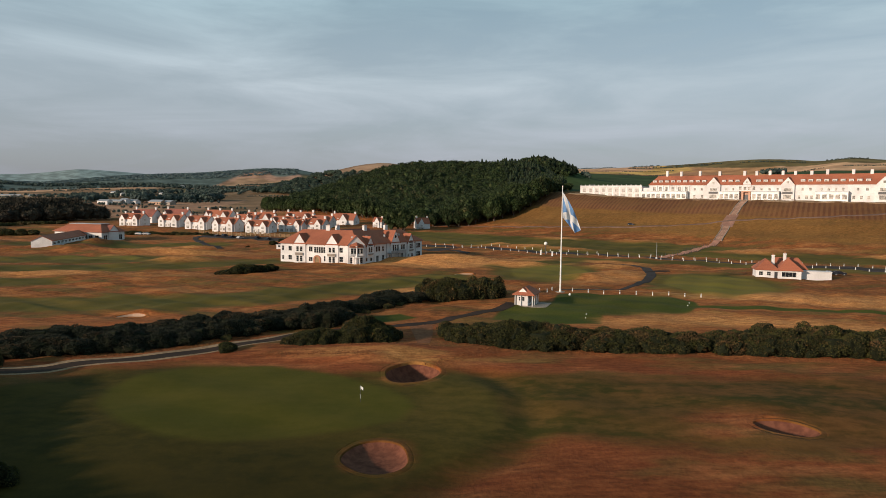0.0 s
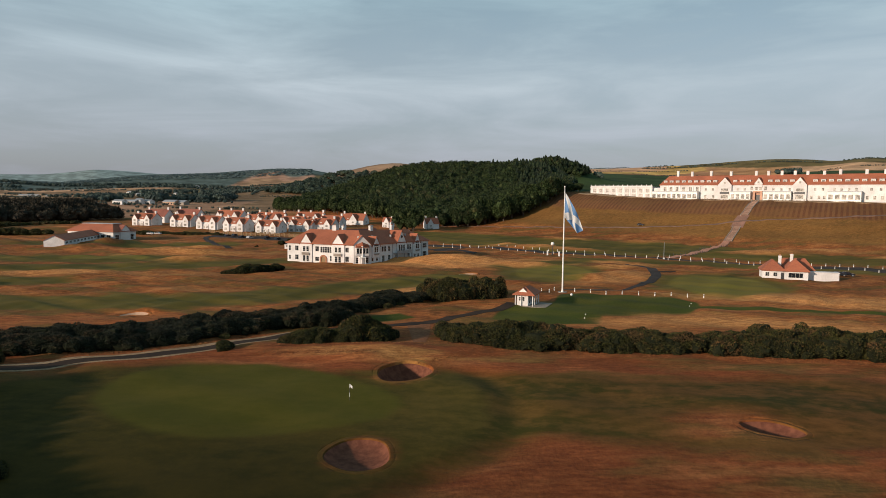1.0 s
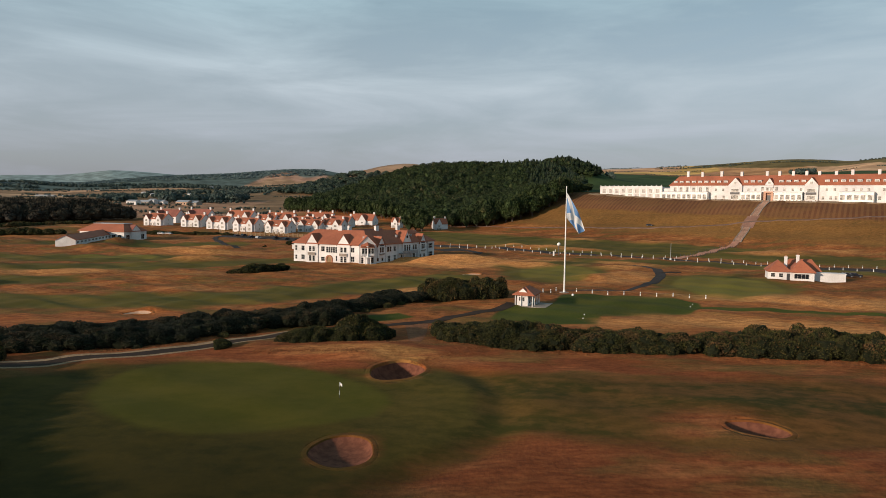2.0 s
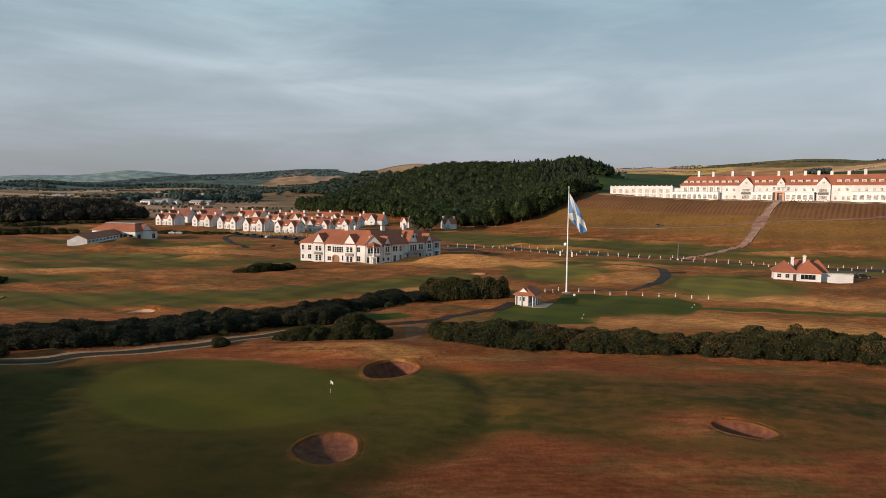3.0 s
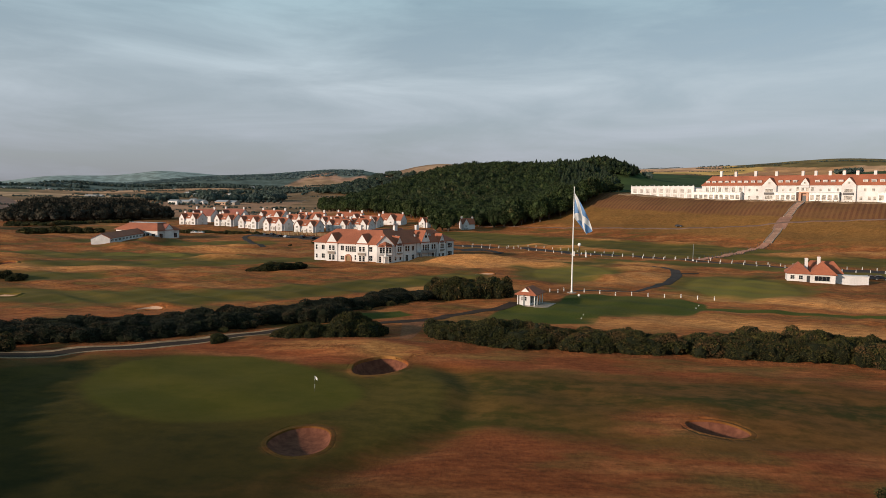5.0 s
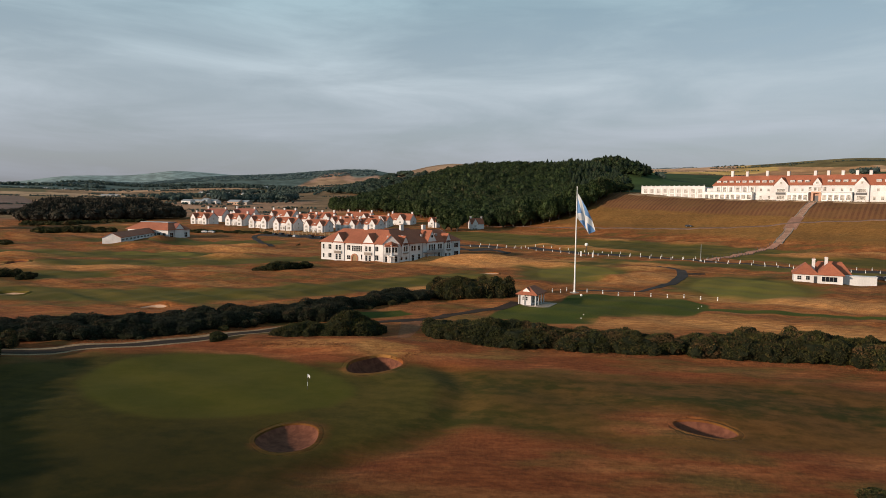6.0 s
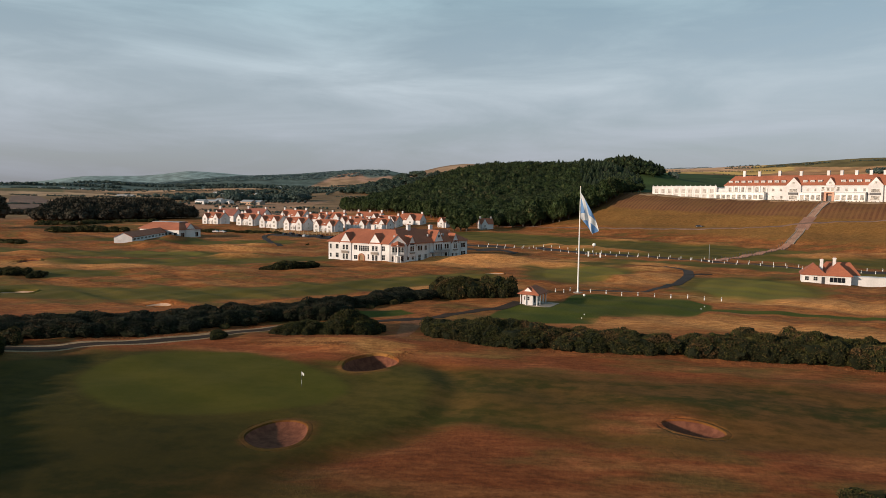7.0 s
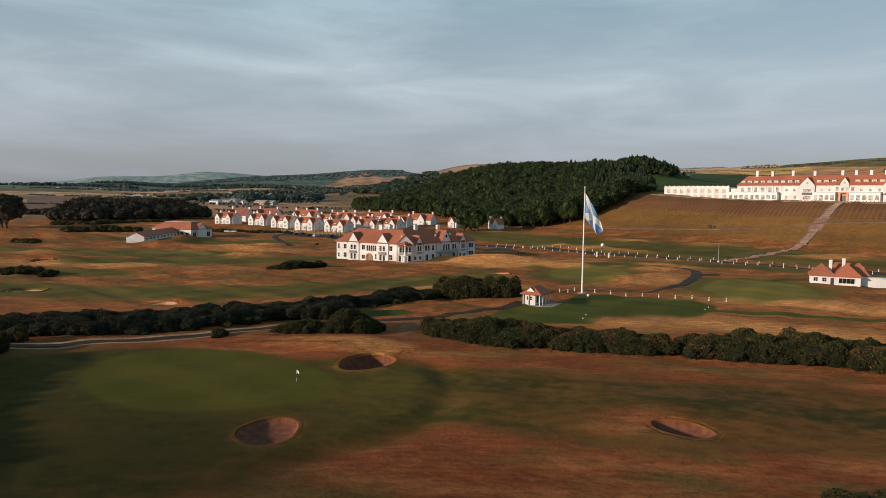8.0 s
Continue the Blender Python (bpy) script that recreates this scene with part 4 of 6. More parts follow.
tagged(new("gorse_scrub", raw_mesh("gorse_scrub", np.vstack(V), np.vstack(F), GORSE)), "low dark gorse scrub along hedges and dunes, with an unseen shade thicket", "scrub", kind="stuff")


def crown_arrays(seed, tufts, wide, long, blades=2):
    """A broad crown about 2 across, its base at 0."""
    rng = np.random.RandomState(seed)
    lobes = [(0, 0, 0.95, 0.78, 0.85)]
    for i in range(7):
        a, d = rng.rand() * math.tau, 0.35 + 0.35 * rng.rand()
        r = 0.34 + 0.2 * rng.rand()
        lobes.append((d * math.cos(a), d * math.sin(a), 0.6 + 0.8 * rng.rand(), r, r * (0.8 + 0.3 * rng.rand())))
    return leafy(rng, lobes, tufts, wide, long, blades, ICO1, 0.86)


def broad_tree(name, seed, leaf, trunk_h, r, h, label, category="tree"):
    """Tapered trunk with limbs, and a leafy crown of radius r and height h."""
    root = new(name)
    rng = random.Random(seed)
    g = Geo()
    g.tube([(0, 0, -0.5, r * 0.10), (0, 0, trunk_h * 0.5, r * 0.075), (r * 0.03, 0, trunk_h + h * 0.45, r * 0.03)], 7)
    for i in range(5):
        a = i * 1.3 + rng.random()
        g.tube([(0, 0, trunk_h * 0.8, r * 0.04), (0.3 * r * math.cos(a), 0.3 * r * math.sin(a), trunk_h + 0.25 * h, r * 0.028), (0.6 * r * math.cos(a), 0.6 * r * math.sin(a), trunk_h + 0.5 * h, r * 0.01)], 5)
    part("trunk", g, BARK, root)
    V, F = crown_arrays(seed, 900, 0.065, 0.14, 3)
    V = V * [r, r, h / 2] + [0, 0, trunk_h * 0.75]
    part("crown", raw_mesh("crown", V, F, leaf), leaf, root)
    return tagged(root, label, category)


TREES = [broad_tree("woodland_tree", s, WOOD_LEAF, 0.7, 4.6, 11.5, "broad deciduous tree in full dark green leaf") for s in (21, 22, 23, 24, 25)]
for k, ob in enumerate(TREES):
    ob.matrix_basis = pose(-28 + 6 * k, 556 - 6 * k, gz(-28 + 6 * k, 556 - 6 * k), 0, 0, 70 * k)
    tagged(ob, group="trees at the edge of the wood")
FOOT = [(-190, 720), (-160, 655), (-113, 605), (-60, 545), (-30, 508), (-6, 488), (12, 487), (26, 491), (40, 494), (60, 505), (84, 530)]
foot_x, foot_y = [q[0] for q in FOOT], [q[1] for q in FOOT]
tree_rng = random.Random(9)
edge = smooth_line(FOOT, 6.5)
for q in edge:
    for back in (2.0, 9.0):
        k = tree_rng.uniform(0.75, 1.25) * (1.35 if q[0] > 15 else 1.0)
        tx, ty = q[0] + tree_rng.uniform(-2, 2), q[1] + back + tree_rng.uniform(-2, 2)
        ob = copy_thing(tree_rng.choice(TREES), Matrix.LocRotScale((tx, ty, gz(tx, ty)), Euler((0, 0, tree_rng.uniform(0, 6.28))), None))
        ob.scale = (k, k, k * tree_rng.uniform(0.85, 1.15))


def conifer_arrays(rng):
    """A narrow spire of drooping tiers, 1 high, about 0.4 across."""
    V, F, k = [], [], 0
    for i in range(9):
        z = 0.12 + 0.09 * i
        r = 0.21 * (1 - i / 9.5)
        for s in range(9):
            a = s * math.tau / 9 + i * 0.5 + rng.uniform(-0.15, 0.15)
            c, d = math.cos(a), math.sin(a)
            w = r * 0.38
            V += [(0, 0, z + 0.09), (r * c - w * d, r * d + w * c, z - 0.03), (r * c * 1.15, r * d * 1.15, z - 0.045), (r * c + w * d, r * d - w * c, z - 0.03)]
            F += [(k, k + 1, k + 2), (k, k + 2, k + 3)]
            k += 4
    return np.array(V, float), np.array(F)


def forest(name, spots, sets, mat, label):
    """Many trees as one mesh; spots: x, y, radius, height, which set."""
    rng = np.random.RandomState(3)
    V, F, k = [], [], 0
    for x, y, r, h, which in spots:
        v, f = sets[which]
        a = rng.rand() * math.tau
        c, s = math.cos(a), math.sin(a)
        q = np.column_stack([(v[:, 0] * c - v[:, 1] * s) * r + x, (v[:, 0] * s + v[:, 1] * c) * r + y, v[:, 2] * h + gz(x, y)])
        V.append(q), F.append(f + k)
        k += len(q)
    return tagged(new(name, raw_mesh(name, np.vstack(V), np.vstack(F), mat)), label, "woodland", kind="stuff")


CROWNS = [crown_arrays(s, 230, 0.085, 0.15) for s in range(40, 46)]
for c in CROWNS:
    c[0][:, 2] *= 0.5
SPIRES = [conifer_arrays(tree_rng) for _ in range(3)]
spots, spires = [], []
gy = 500.0
while gy < 850:
    gx = -183.0
    while gx < 160:
        x, y = gx + tree_rng.uniform(-3, 3), gy + tree_rng.uniform(-3, 3)
        low = np.interp(x, foot_x, foot_y) if x < 84 else 530 + (x - 84) * 2.3
        if y > low + 12 and x < 9 + 0.166 * y:
            k = tree_rng.uniform(0.82, 1.18)
            stand = x > 62 + 0.05 * (y - 600) and y > 585 and x > 40 + 0.1 * (y - 560)
            if stand and tree_rng.random() < 0.75 or (x > 45 and y > 770 and tree_rng.random() < 0.3):
                spires.append((x, y, 27 * k, 14 * k, tree_rng.randrange(3)))
            else:
                spots.append((x, y, 5.3 * k, 11.5 * k * tree_rng.uniform(0.9, 1.1), tree_rng.randrange(6)))
        gx += 6.3
    gy += 6.3
# the higher crest behind
gy = 1110.0
while gy < 1230:
    gx = 70.0
    while gx < 236:
        x, y = gx + tree_rng.uniform(-4, 4), gy + tree_rng.uniform(-4, 4)
        if x < 236 - 0.5 * max(0, 1160 - y):
            k = tree_rng.uniform(0.75, 1.2)
            if tree_rng.random() < 0.5:
                spires.append((x, y, 30 * k, 13 * k, tree_rng.randrange(3)))
            else:
                spots.append((x, y, 6.0 * k, 11 * k, tree_rng.randrange(6)))
        gx += 7.5
    gy += 8.0
forest("wooded_hill", spots, CROWNS, WOOD_LEAF, "dense broadleaf woodland covering a hill")
forest("conifers", spires, SPIRES, CONIFER_LEAF, "dark conifers along the crest of the wooded hill")

# the dark wood beyond the sheds
spots = []
ring = [(-372, 478), (-337, 483), (-316, 493), (-298, 507), (-282, 521), (-270, 536), (-276, 552), (-300, 570), (-330, 590), (-420, 590), (-425, 560)]
for i in range(1500):
    x, y = tree_rng.uniform(-425, -265), tree_rng.uniform(476, 590)
    d = float(inside(np.array(x), np.array(y), ring))
    if d > 0:
        tall = 10 + 9 * min(1.0, d / 14) * (0.45 + 0.55 * float(S((-284 - x) / 18)))
        k = tree_rng.uniform(0.75, 1.12)
        spots.append((x, y, 5.4 * k, tall * k, tree_rng.randrange(6)))
for i in range(70):
    x, y = tree_rng.uniform(-520, -430), tree_rng.uniform(590, 640)
    spots.append((x, y, 4 * tree_rng.uniform(0.6, 1.3), 6 * tree_rng.uniform(0.6, 1.2), tree_rng.randrange(6)))
forest("dark_wood", spots, CROWNS, DARK_LEAF, "dark belt of trees beyond the low sheds")

# copses and hedgerows of the far farmland: x, y, half widths, count, size
spots = []
COPSES = [(-420, 935, 9, 10, 16, 2.0), (-385, 975, 22, 26, 60, 1.5), (-352, 1010, 20, 22, 50, 1.7), (-345, 940, 30, 8, 20, 0.7), (-505, 960, 16, 30, 24, 1.4), (-560, 1120, 60, 16, 46, 1.2), (-640, 1250, 120, 18, 60, 1.0),
          (-330, 1330, 26, 26, 50, 1.4), (-480, 1500, 90, 24, 60, 1.1), (-715, 1640, 70, 40, 70, 1.5), (-590, 1740, 60, 40, 70, 1.7), (-900, 1560, 160, 14, 60, 0.8), (-1250, 1980, 320, 16, 120, 1.0),
          (-850, 2000, 220, 24, 90, 1.5), (-480, 1950, 120, 16, 60, 1.3), (-760, 2480, 260, 40, 190, 1.6), (-1400, 2480, 420, 24, 260, 1.7), (-350, 2500, 120, 24, 70, 1.5), (-1900, 2300, 400, 30, 160, 1.8),
          (225, 1010, 8, 5, 9, 0.9), (250, 1150, 6, 8, 6, 1.3), (330, 1600, 25, 6, 10, 0.6), (497, 1000, 18, 8, 24, 1.3), (240, 1000, 24, 3, 12, 0.35), (-260, 620, 40, 6, 30, 0.45), (-330, 700, 60, 8, 40, 0.5), (-520, 900, 60, 6, 24, 0.4),
          (-230, 690, 40, 5, 26, 0.45), (-300, 800, 90, 5, 50, 0.4), (-420, 860, 70, 5, 40, 0.5)]
for x, y, a, b, count, k in COPSES:
    for i in range(count):
        s = k * tree_rng.uniform(0.75, 1.2) * (0.8 if y > 1800 else 0.85)
        spots.append((x + tree_rng.uniform(-a, a), y + tree_rng.uniform(-b, b), 4.8 * s, 9.0 * s, tree_rng.randrange(6)))
for (ax, ay), (bx, by), k in (((-480, 1150), (-200, 1200), 0.35), ((-620, 1700), (-330, 1760), 0.5), ((-380, 1250), (-480, 1800), 0.5), ((-900, 2300), (-420, 2280), 0.7), ((-800, 2620), (-500, 2700), 0.8), ((-1000, 2120), (-620, 2160), 0.6),
                              ((-900, 1820), (-1500, 1700), 0.6), ((-500, 1350), (-900, 1380), 0.5), ((-1100, 1300), (-700, 1100), 0.45), ((-700, 800), (-480, 820), 0.4),
                              ((430, 1620), (1000, 1330), 0.35), ((520, 1850), (700, 1750), 0.6), ((640, 1830), (1000, 1560), 0.5), ((340, 1800), (620, 1700), 0.35), ((-450, 760), (-200, 700), 0.22), ((380, 1965), (620, 1890), 0.5)):
    steps = int(math.hypot(bx - ax, by - ay) / (4 * k + 2))
    for i in range(steps):
        if math.sin(i * 0.13) > -0.8:
            t = i / steps
            spots.append((ax + (bx - ax) * t + tree_rng.uniform(-2, 2), ay + (by - ay) * t + tree_rng.uniform(-2, 2), 5.0 * k * tree_rng.uniform(0.7, 1.4), 6 * k * tree_rng.uniform(0.7, 1.6), tree_rng.randrange(6)))
# the wooded face of the western hill
west = []
for i in range(900):
    x, y = tree_rng.uniform(-365, -40), tree_rng.uniform(1130, 1470)
    if y < 1470 - 0.5 * max(0, -x - 190) and y > 1160 + 0.7 * max(0, -x - 190) and gz(x, y) < 72:
        k = tree_rng.uniform(0.8, 1.2)
        west.append((x, y, 7.0 * k, 11 * k, tree_rng.randrange(6)))
SMALL = [crown_arrays(s, 60, 0.13, 0.26) for s in range(60, 66)]
TINY = [leafy(np.random.RandomState(s), [(0, 0, 0.9, 0.9, 0.8), (0.5, 0.2, 0.8, 0.6, 0.6), (-0.5, -0.1, 0.8, 0.6, 0.5)], 30, 0.2, 0.3, 2, ICO1, 0.9) for s in range(70, 76)]
for c in SMALL + TINY:
    c[0][:, 2] *= 0.5
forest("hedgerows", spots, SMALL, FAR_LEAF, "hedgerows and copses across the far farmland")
forest("western_wood", west, CROWNS, WEST_LEAF, "dark woodland on a farther hill, haze in its leaf colour")
# trees along the distant wooded ridge
spots = []
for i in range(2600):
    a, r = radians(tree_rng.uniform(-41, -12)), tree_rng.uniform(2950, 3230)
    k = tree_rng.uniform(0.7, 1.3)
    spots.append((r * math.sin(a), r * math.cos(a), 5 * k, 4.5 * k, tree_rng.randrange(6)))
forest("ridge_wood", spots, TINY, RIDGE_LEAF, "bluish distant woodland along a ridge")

# single trees
for x, y, k, lab in ((-338, 396, 1.75, "tall dark pine with a broad crown at the dune edge"), (-347, 402, 1.9, "tall dark pine with a broad crown at the dune edge"), (-358, 398, 1.7, "tall dark pine with a broad crown at the dune edge")):
    t = broad_tree("pine_tree", int(x * -1), DARK_LEAF, 1.5, 5.4, 12, lab)
    t.matrix_basis = Matrix.LocRotScale((x, y, gz(x, y)), None, (k * 1.2, k * 1.2, k))
for x, y, k in ((-34.5, 453, 1.25), (-30, 455, 1.5), (-25.5, 450, 1.2), (-27, 462, 1.4)):
    t = copy_thing(TREES[int(-x) % 5], pose(x, y, gz(x, y), 0, 0, x * 7))
    t.scale = (k, k, k * 0.9)
    tagged(t, "broad dark green tree beside a white lodge", "tree", "trees by the lodge")
for x, y, k in ((96, 545, 0.75), (101, 551, 0.65), (90, 538, 0.85), (105, 558, 0.8), (84, 533, 0.9), (99, 560, 0.9)):
    t = copy_thing(TREES[int(x) % 5], pose(x, y, gz(x, y), 0, 0, x * 7))
    t.scale = (k, k, k * 0.8)
    tagged(t, "small dark tree between the wood and the hotel", "tree", "trees by the hotel")


# ---- rough grass ----
STRAW_LEAF = foliage("straw_grass", (0.19, 0.076, 0.028), (0.40, 0.180, 0.070), (0.14, 0.09, 0.032), 0.25, 0.05)
FRINGE_LEAF = foliage("fringe_grass", (0.16, 0.056, 0.022), (0.26, 0.100, 0.042), (0.10, 0.06, 0.022), 0.25, 0.08)
HEATH_LEAF = foliage("heathy_grass", (0.075, 0.027, 0.010), (0.165, 0.062, 0.023), (0.07, 0.045, 0.015), 0.25, 0.05)
PATHS = [([(-90, 84), (-62.3, 97.8), (-48.8, 105.7), (-31.5, 120.7), (-16.5, 131.5), (-5.8, 137.4), (15, 160)], 2.4), ([(33, 190.2), (44, 190.4), (54, 197), (60.5, 206.5), (66, 216), (70, 226), (73.8, 241), (75.3, 252), (74, 262), (71, 269.5)], 2.4),
         ([(-5.5, 136), (-4.2, 120), (-6, 107)], 1.6), ([(74.5, 240), (82, 242)], 1.8), (ROAD[2:], 5.0), ([(-64, 276), (-88, 300), (-112, 330), (-136, 364)], 3.0)]
SOLID = [[(-68, 266), (-33, 252), (-6, 289), (-30, 306), (-50, 290)], [(14, 160), (22, 157), (28, 170), (19, 172)], [(102, 224), (119, 218), (132, 226), (128, 236), (108, 236)]]


def rough_grass(name, count, y0, y1, mat, label, seed, tall):
    """Tufts of long grass strewn over the unmown ground, denser towards the links' edge."""
    rng = np.random.RandomState(seed)
    y = y0 * (y1 / y0) ** rng.rand(count)
    x = 10 + (rng.rand(count) * 1.66 - 0.93) * (y + 12)
    green, tee, mow = zones(x, y)
    wave = np.sin(x * 0.21 + 2 * np.sin(y * 0.11)) * np.sin(y * 0.27 + x * 0.05)
    keep = (green < -1) & (tee < -0.6) & (mow < -0.5 - 7 * rng.rand(count) ** 2) & (wave + 0.9 * rng.rand(count) > -0.1)
    for line, half in PATHS:
        keep &= band(x, y, line, half) < 0
    for ring in SOLID:
        keep &= inside(x, y, ring) < 0
    for bx, by, a, b, turn, depth, lip in BUNKERS:
        keep &= ell(x, y, bx, by, a * 1.15, b * 1.15, turn) < 0
    x, y = x[keep], y[keep]
    z = hgt(x, y)
    V, F, k, m = [], [], 0, len(x)
    for blade in range(3):
        a, h = rng.rand(m) * math.tau, tall * (0.5 + rng.rand(m)) * (0.8 + y / 350)
        w = h * 0.6
        lean = rng.randn(m, 2) * 0.25 * h[:, None] + [0.12 * tall, 0.05 * tall]
        c, s = np.cos(a) * w, np.sin(a) * w
        V += [np.column_stack([x - c, y - s, z - 0.05]), np.column_stack([x + c, y + s, z - 0.05]), np.column_stack([x + lean[:, 0], y + lean[:, 1], z + h])]
        i = np.arange(m)
        F.append(np.stack([k + i, k + m + i, k + 2 * m + i], 1))
        k += 3 * m
    return tagged(new(name, raw_mesh(name, np.vstack(V), np.vstack(F), mat)), label, "grass", kind="stuff")


rough_grass("straw_grass", 120000, 112, 340, STRAW_LEAF, "long straw-coloured rough grass in tufts", 71, 0.06)
rough_grass("heathy_grass", 80000, 46, 122, HEATH_LEAF, "low reddish-brown rough grass in tufts", 72, 0.045)

# taller straw at the foot of the hedges and on the hummock by the green
fringe_rng = np.random.RandomState(77)
V, F, k = [], [], 0
FRINGE = [[(-1, 118.4), (10, 114), (24, 112.6), (33, 110.8), (42, 112.4)], [(45.5, 111), (54, 109.6), (61, 109.2), (71, 107), (84, 104.6), (100, 102.5)], [(-29, 114.4), (-22, 113.4), (-15, 114.2), (-9, 117)],
          [(-30, 109), (-20, 108.5), (-12, 107.5)], [(-60, 106.5), (-46, 113.5), (-38, 121), (-34, 124)], [(-2, 104), (4, 110), (8, 112)], [(-24, 139.5), (-12, 156), (-2, 166)]]
for line in FRINGE:
    q = smooth_line(line, 0.12)
    q = q[fringe_rng.randint(0, len(q), len(q) * 7)] + fringe_rng.randn(len(q) * 7, 2) * [0.9, 1.0]
    z, m = hgt(q[:, 0], q[:, 1]), len(q)
    for blade in range(3):
        a, h = fringe_rng.rand(m) * math.tau, 0.12 * (0.4 + fringe_rng.rand(m) ** 2)
        w, lean = 0.05 + 0.06 * fringe_rng.rand(m), fringe_rng.randn(m, 2) * 0.14
        V += [np.column_stack([q[:, 0] - np.cos(a) * w, q[:, 1] - np.sin(a) * w, z - 0.05]), np.column_stack([q[:, 0] + np.cos(a) * w, q[:, 1] + np.sin(a) * w, z - 0.05]), np.column_stack([q + lean, z + h])]
        i = np.arange(m)
        F.append(np.stack([k + i, k + m + i, k + 2 * m + i], 1))
        k += 3 * m
tagged(new("straw_fringe", raw_mesh("straw_fringe", np.vstack(V), np.vstack(F), FRINGE_LEAF)), "dry straw grass along the foot of the hedges", "grass", kind="stuff")


# ---- building pieces ----
FRAMES = {}


def window(parent, at, s, z, w, h, nx=2, ny=2, glass=None, y=-0.02):
    """A window on a wall: at is the wall's frame (x along, y inwards); s, z: centre of its sill."""
    glass = glass or GLASS
    key = (round(w, 2), round(h, 2), nx, ny, glass.name)
    if key not in FRAMES:
        g, q = Geo(), Geo()
        b = 0.055 if w < 2.5 else 0.09
        xs, zs = [], []
        for n, size, edges in ((nx, w, xs), (ny, h, zs)):
            for i in range(n + 1):
                c, t = size * i / n, b if i in (0, n) else 0.018
                edges += [max(c - t, 0) if i else 0, min(c + t, size) if i < n else size]
        at_v = {}

        def corner(i, j, back):
            key_v = (i, j, back)
            if key_v not in at_v:
                at_v[key_v] = len(g.v)
                g.v.append((xs[i] - w / 2, 0.05 if back else -0.07, zs[j]))
            return at_v[key_v]

        def solid(i, j):
            return 0 <= i < len(xs) - 1 and 0 <= j < len(zs) - 1 and (i % 2 == 0 or j % 2 == 0)

        for i in range(len(xs) - 1):
            for j in range(len(zs) - 1):
                if not solid(i, j):
                    continue
                g.f.append((corner(i, j, 0), corner(i + 1, j, 0), corner(i + 1, j + 1, 0), corner(i, j + 1, 0)))
                for di, dj, p0, p1 in ((-1, 0, (i, j + 1), (i, j)), (1, 0, (i + 1, j), (i + 1, j + 1)), (0, -1, (i, j), (i + 1, j)), (0, 1, (i + 1, j + 1), (i, j + 1))):
                    if not solid(i + di, j + dj):
                        g.f.append((corner(*p0, 0), corner(*p0, 1), corner(*p1, 1), corner(*p1, 0)))
        q.box(-w / 2 + b * 0.6, w / 2 - b * 0.6, -0.02, 0.02, b * 0.5, h - b * 0.5)
        FRAMES[key] = (g.mesh("window", TRIM), q.mesh("pane", glass))
    ob = part("window", FRAMES[key][0], None, parent)
    ob.matrix_basis = at @ Matrix.Translation((s, y, z))
    part("pane", FRAMES[key][1], None, ob)
    return ob


def gabled_block(g, x0, x1, y0, y1, z0, eave, ridge):
    """Walls with gable ends; the ridge runs along x."""
    ym = (y0 + y1) / 2
    g.put([(x0, y0, z0), (x0, y1, z0), (x0, y1, eave), (x0, ym, ridge), (x0, y0, eave), (x1, y0, z0), (x1, y1, z0), (x1, y1, eave), (x1, ym, ridge), (x1, y0, eave)],
          [(0, 4, 3, 2, 1), (5, 6, 7, 8, 9), (0, 5, 9, 4), (1, 2, 7, 6), (4, 9, 8, 3), (2, 3, 8, 7)])


def gabled_roof(g, x0, x1, y0, y1, eave, ridge, over=0.35, thick=0.22):
    ym = (y0 + y1) / 2
    k = (ridge - eave) / (ym - y0)
    for ya in (y0 - over, y1 + over):
        ze = eave - k * over + thick
        ring = [(x0 - over, ya, ze), (x1 + over, ya, ze), (x1 + over, ym, ridge + thick), (x0 - over, ym, ridge + thick)]
        g.slab(ring if ya < ym else ring[::-1], thick)


def hipped_roof(g, x0, x1, y0, y1, eave, ridge, over=0.5, hip=None, thick=0.2):
    x0, x1, y0, y1 = x0 - over, x1 + over, y0 - over, y1 + over
    ym, hip = (y0 + y1) / 2, hip or (y1 - y0) / 2
    a, b = (x0 + hip, ym, ridge), (x1 - hip, ym, ridge)
    low = [(x0, y0, eave), (x1, y0, eave), (x1, y1, eave), (x0, y1, eave)]
    base = [(x, y, z - thick) for x, y, z in low]
    g.put(low + [a, b] + base, [(0, 1, 5, 4), (1, 2, 5), (2, 3, 4, 5), (3, 0, 4), (6, 7, 1, 0), (7, 8, 2, 1), (8, 9, 3, 2), (9, 6, 0, 3), (9, 8, 7, 6)])


def front_gable(gw, gr, c, w, z0, eave, apex, yf, yb, over=0.3, thick=0.2):
    """A gable that faces -y: its wall block and two roof slopes running back to yb."""
    gw.prism([(c - w / 2, z0), (c + w / 2, z0), (c + w / 2, eave), (c, apex), (c - w / 2, eave)], yf, yb)
    k = (apex - eave) / (w / 2)
    for s in (-1, 1):
        e = w / 2 + over
        ring = [(c + s * e, yf - over * 0.6, eave - k * over + thick), (c, yf - over * 0.6, apex + thick), (c, yb, apex + thick), (c + s * e, yb, eave - k * over + thick)]
        gr.slab(ring[::-1] if s < 0 else ring, thick)


def chimney(parent, at, x, y, z0, z1, w=1.1, d=0.8, pots=3):
    g = Geo(at)
    g.box(x - w / 2, x + w / 2, y - d / 2, y + d / 2, z0, z1)
    g.box(x - w / 2 - 0.1, x + w / 2 + 0.1, y - d / 2 - 0.1, y + d / 2 + 0.1, z1 - 0.35, z1 - 0.15)
    ob = part("chimney", g, WHITE, parent, "tall white chimney stack")
    q = Geo(at)
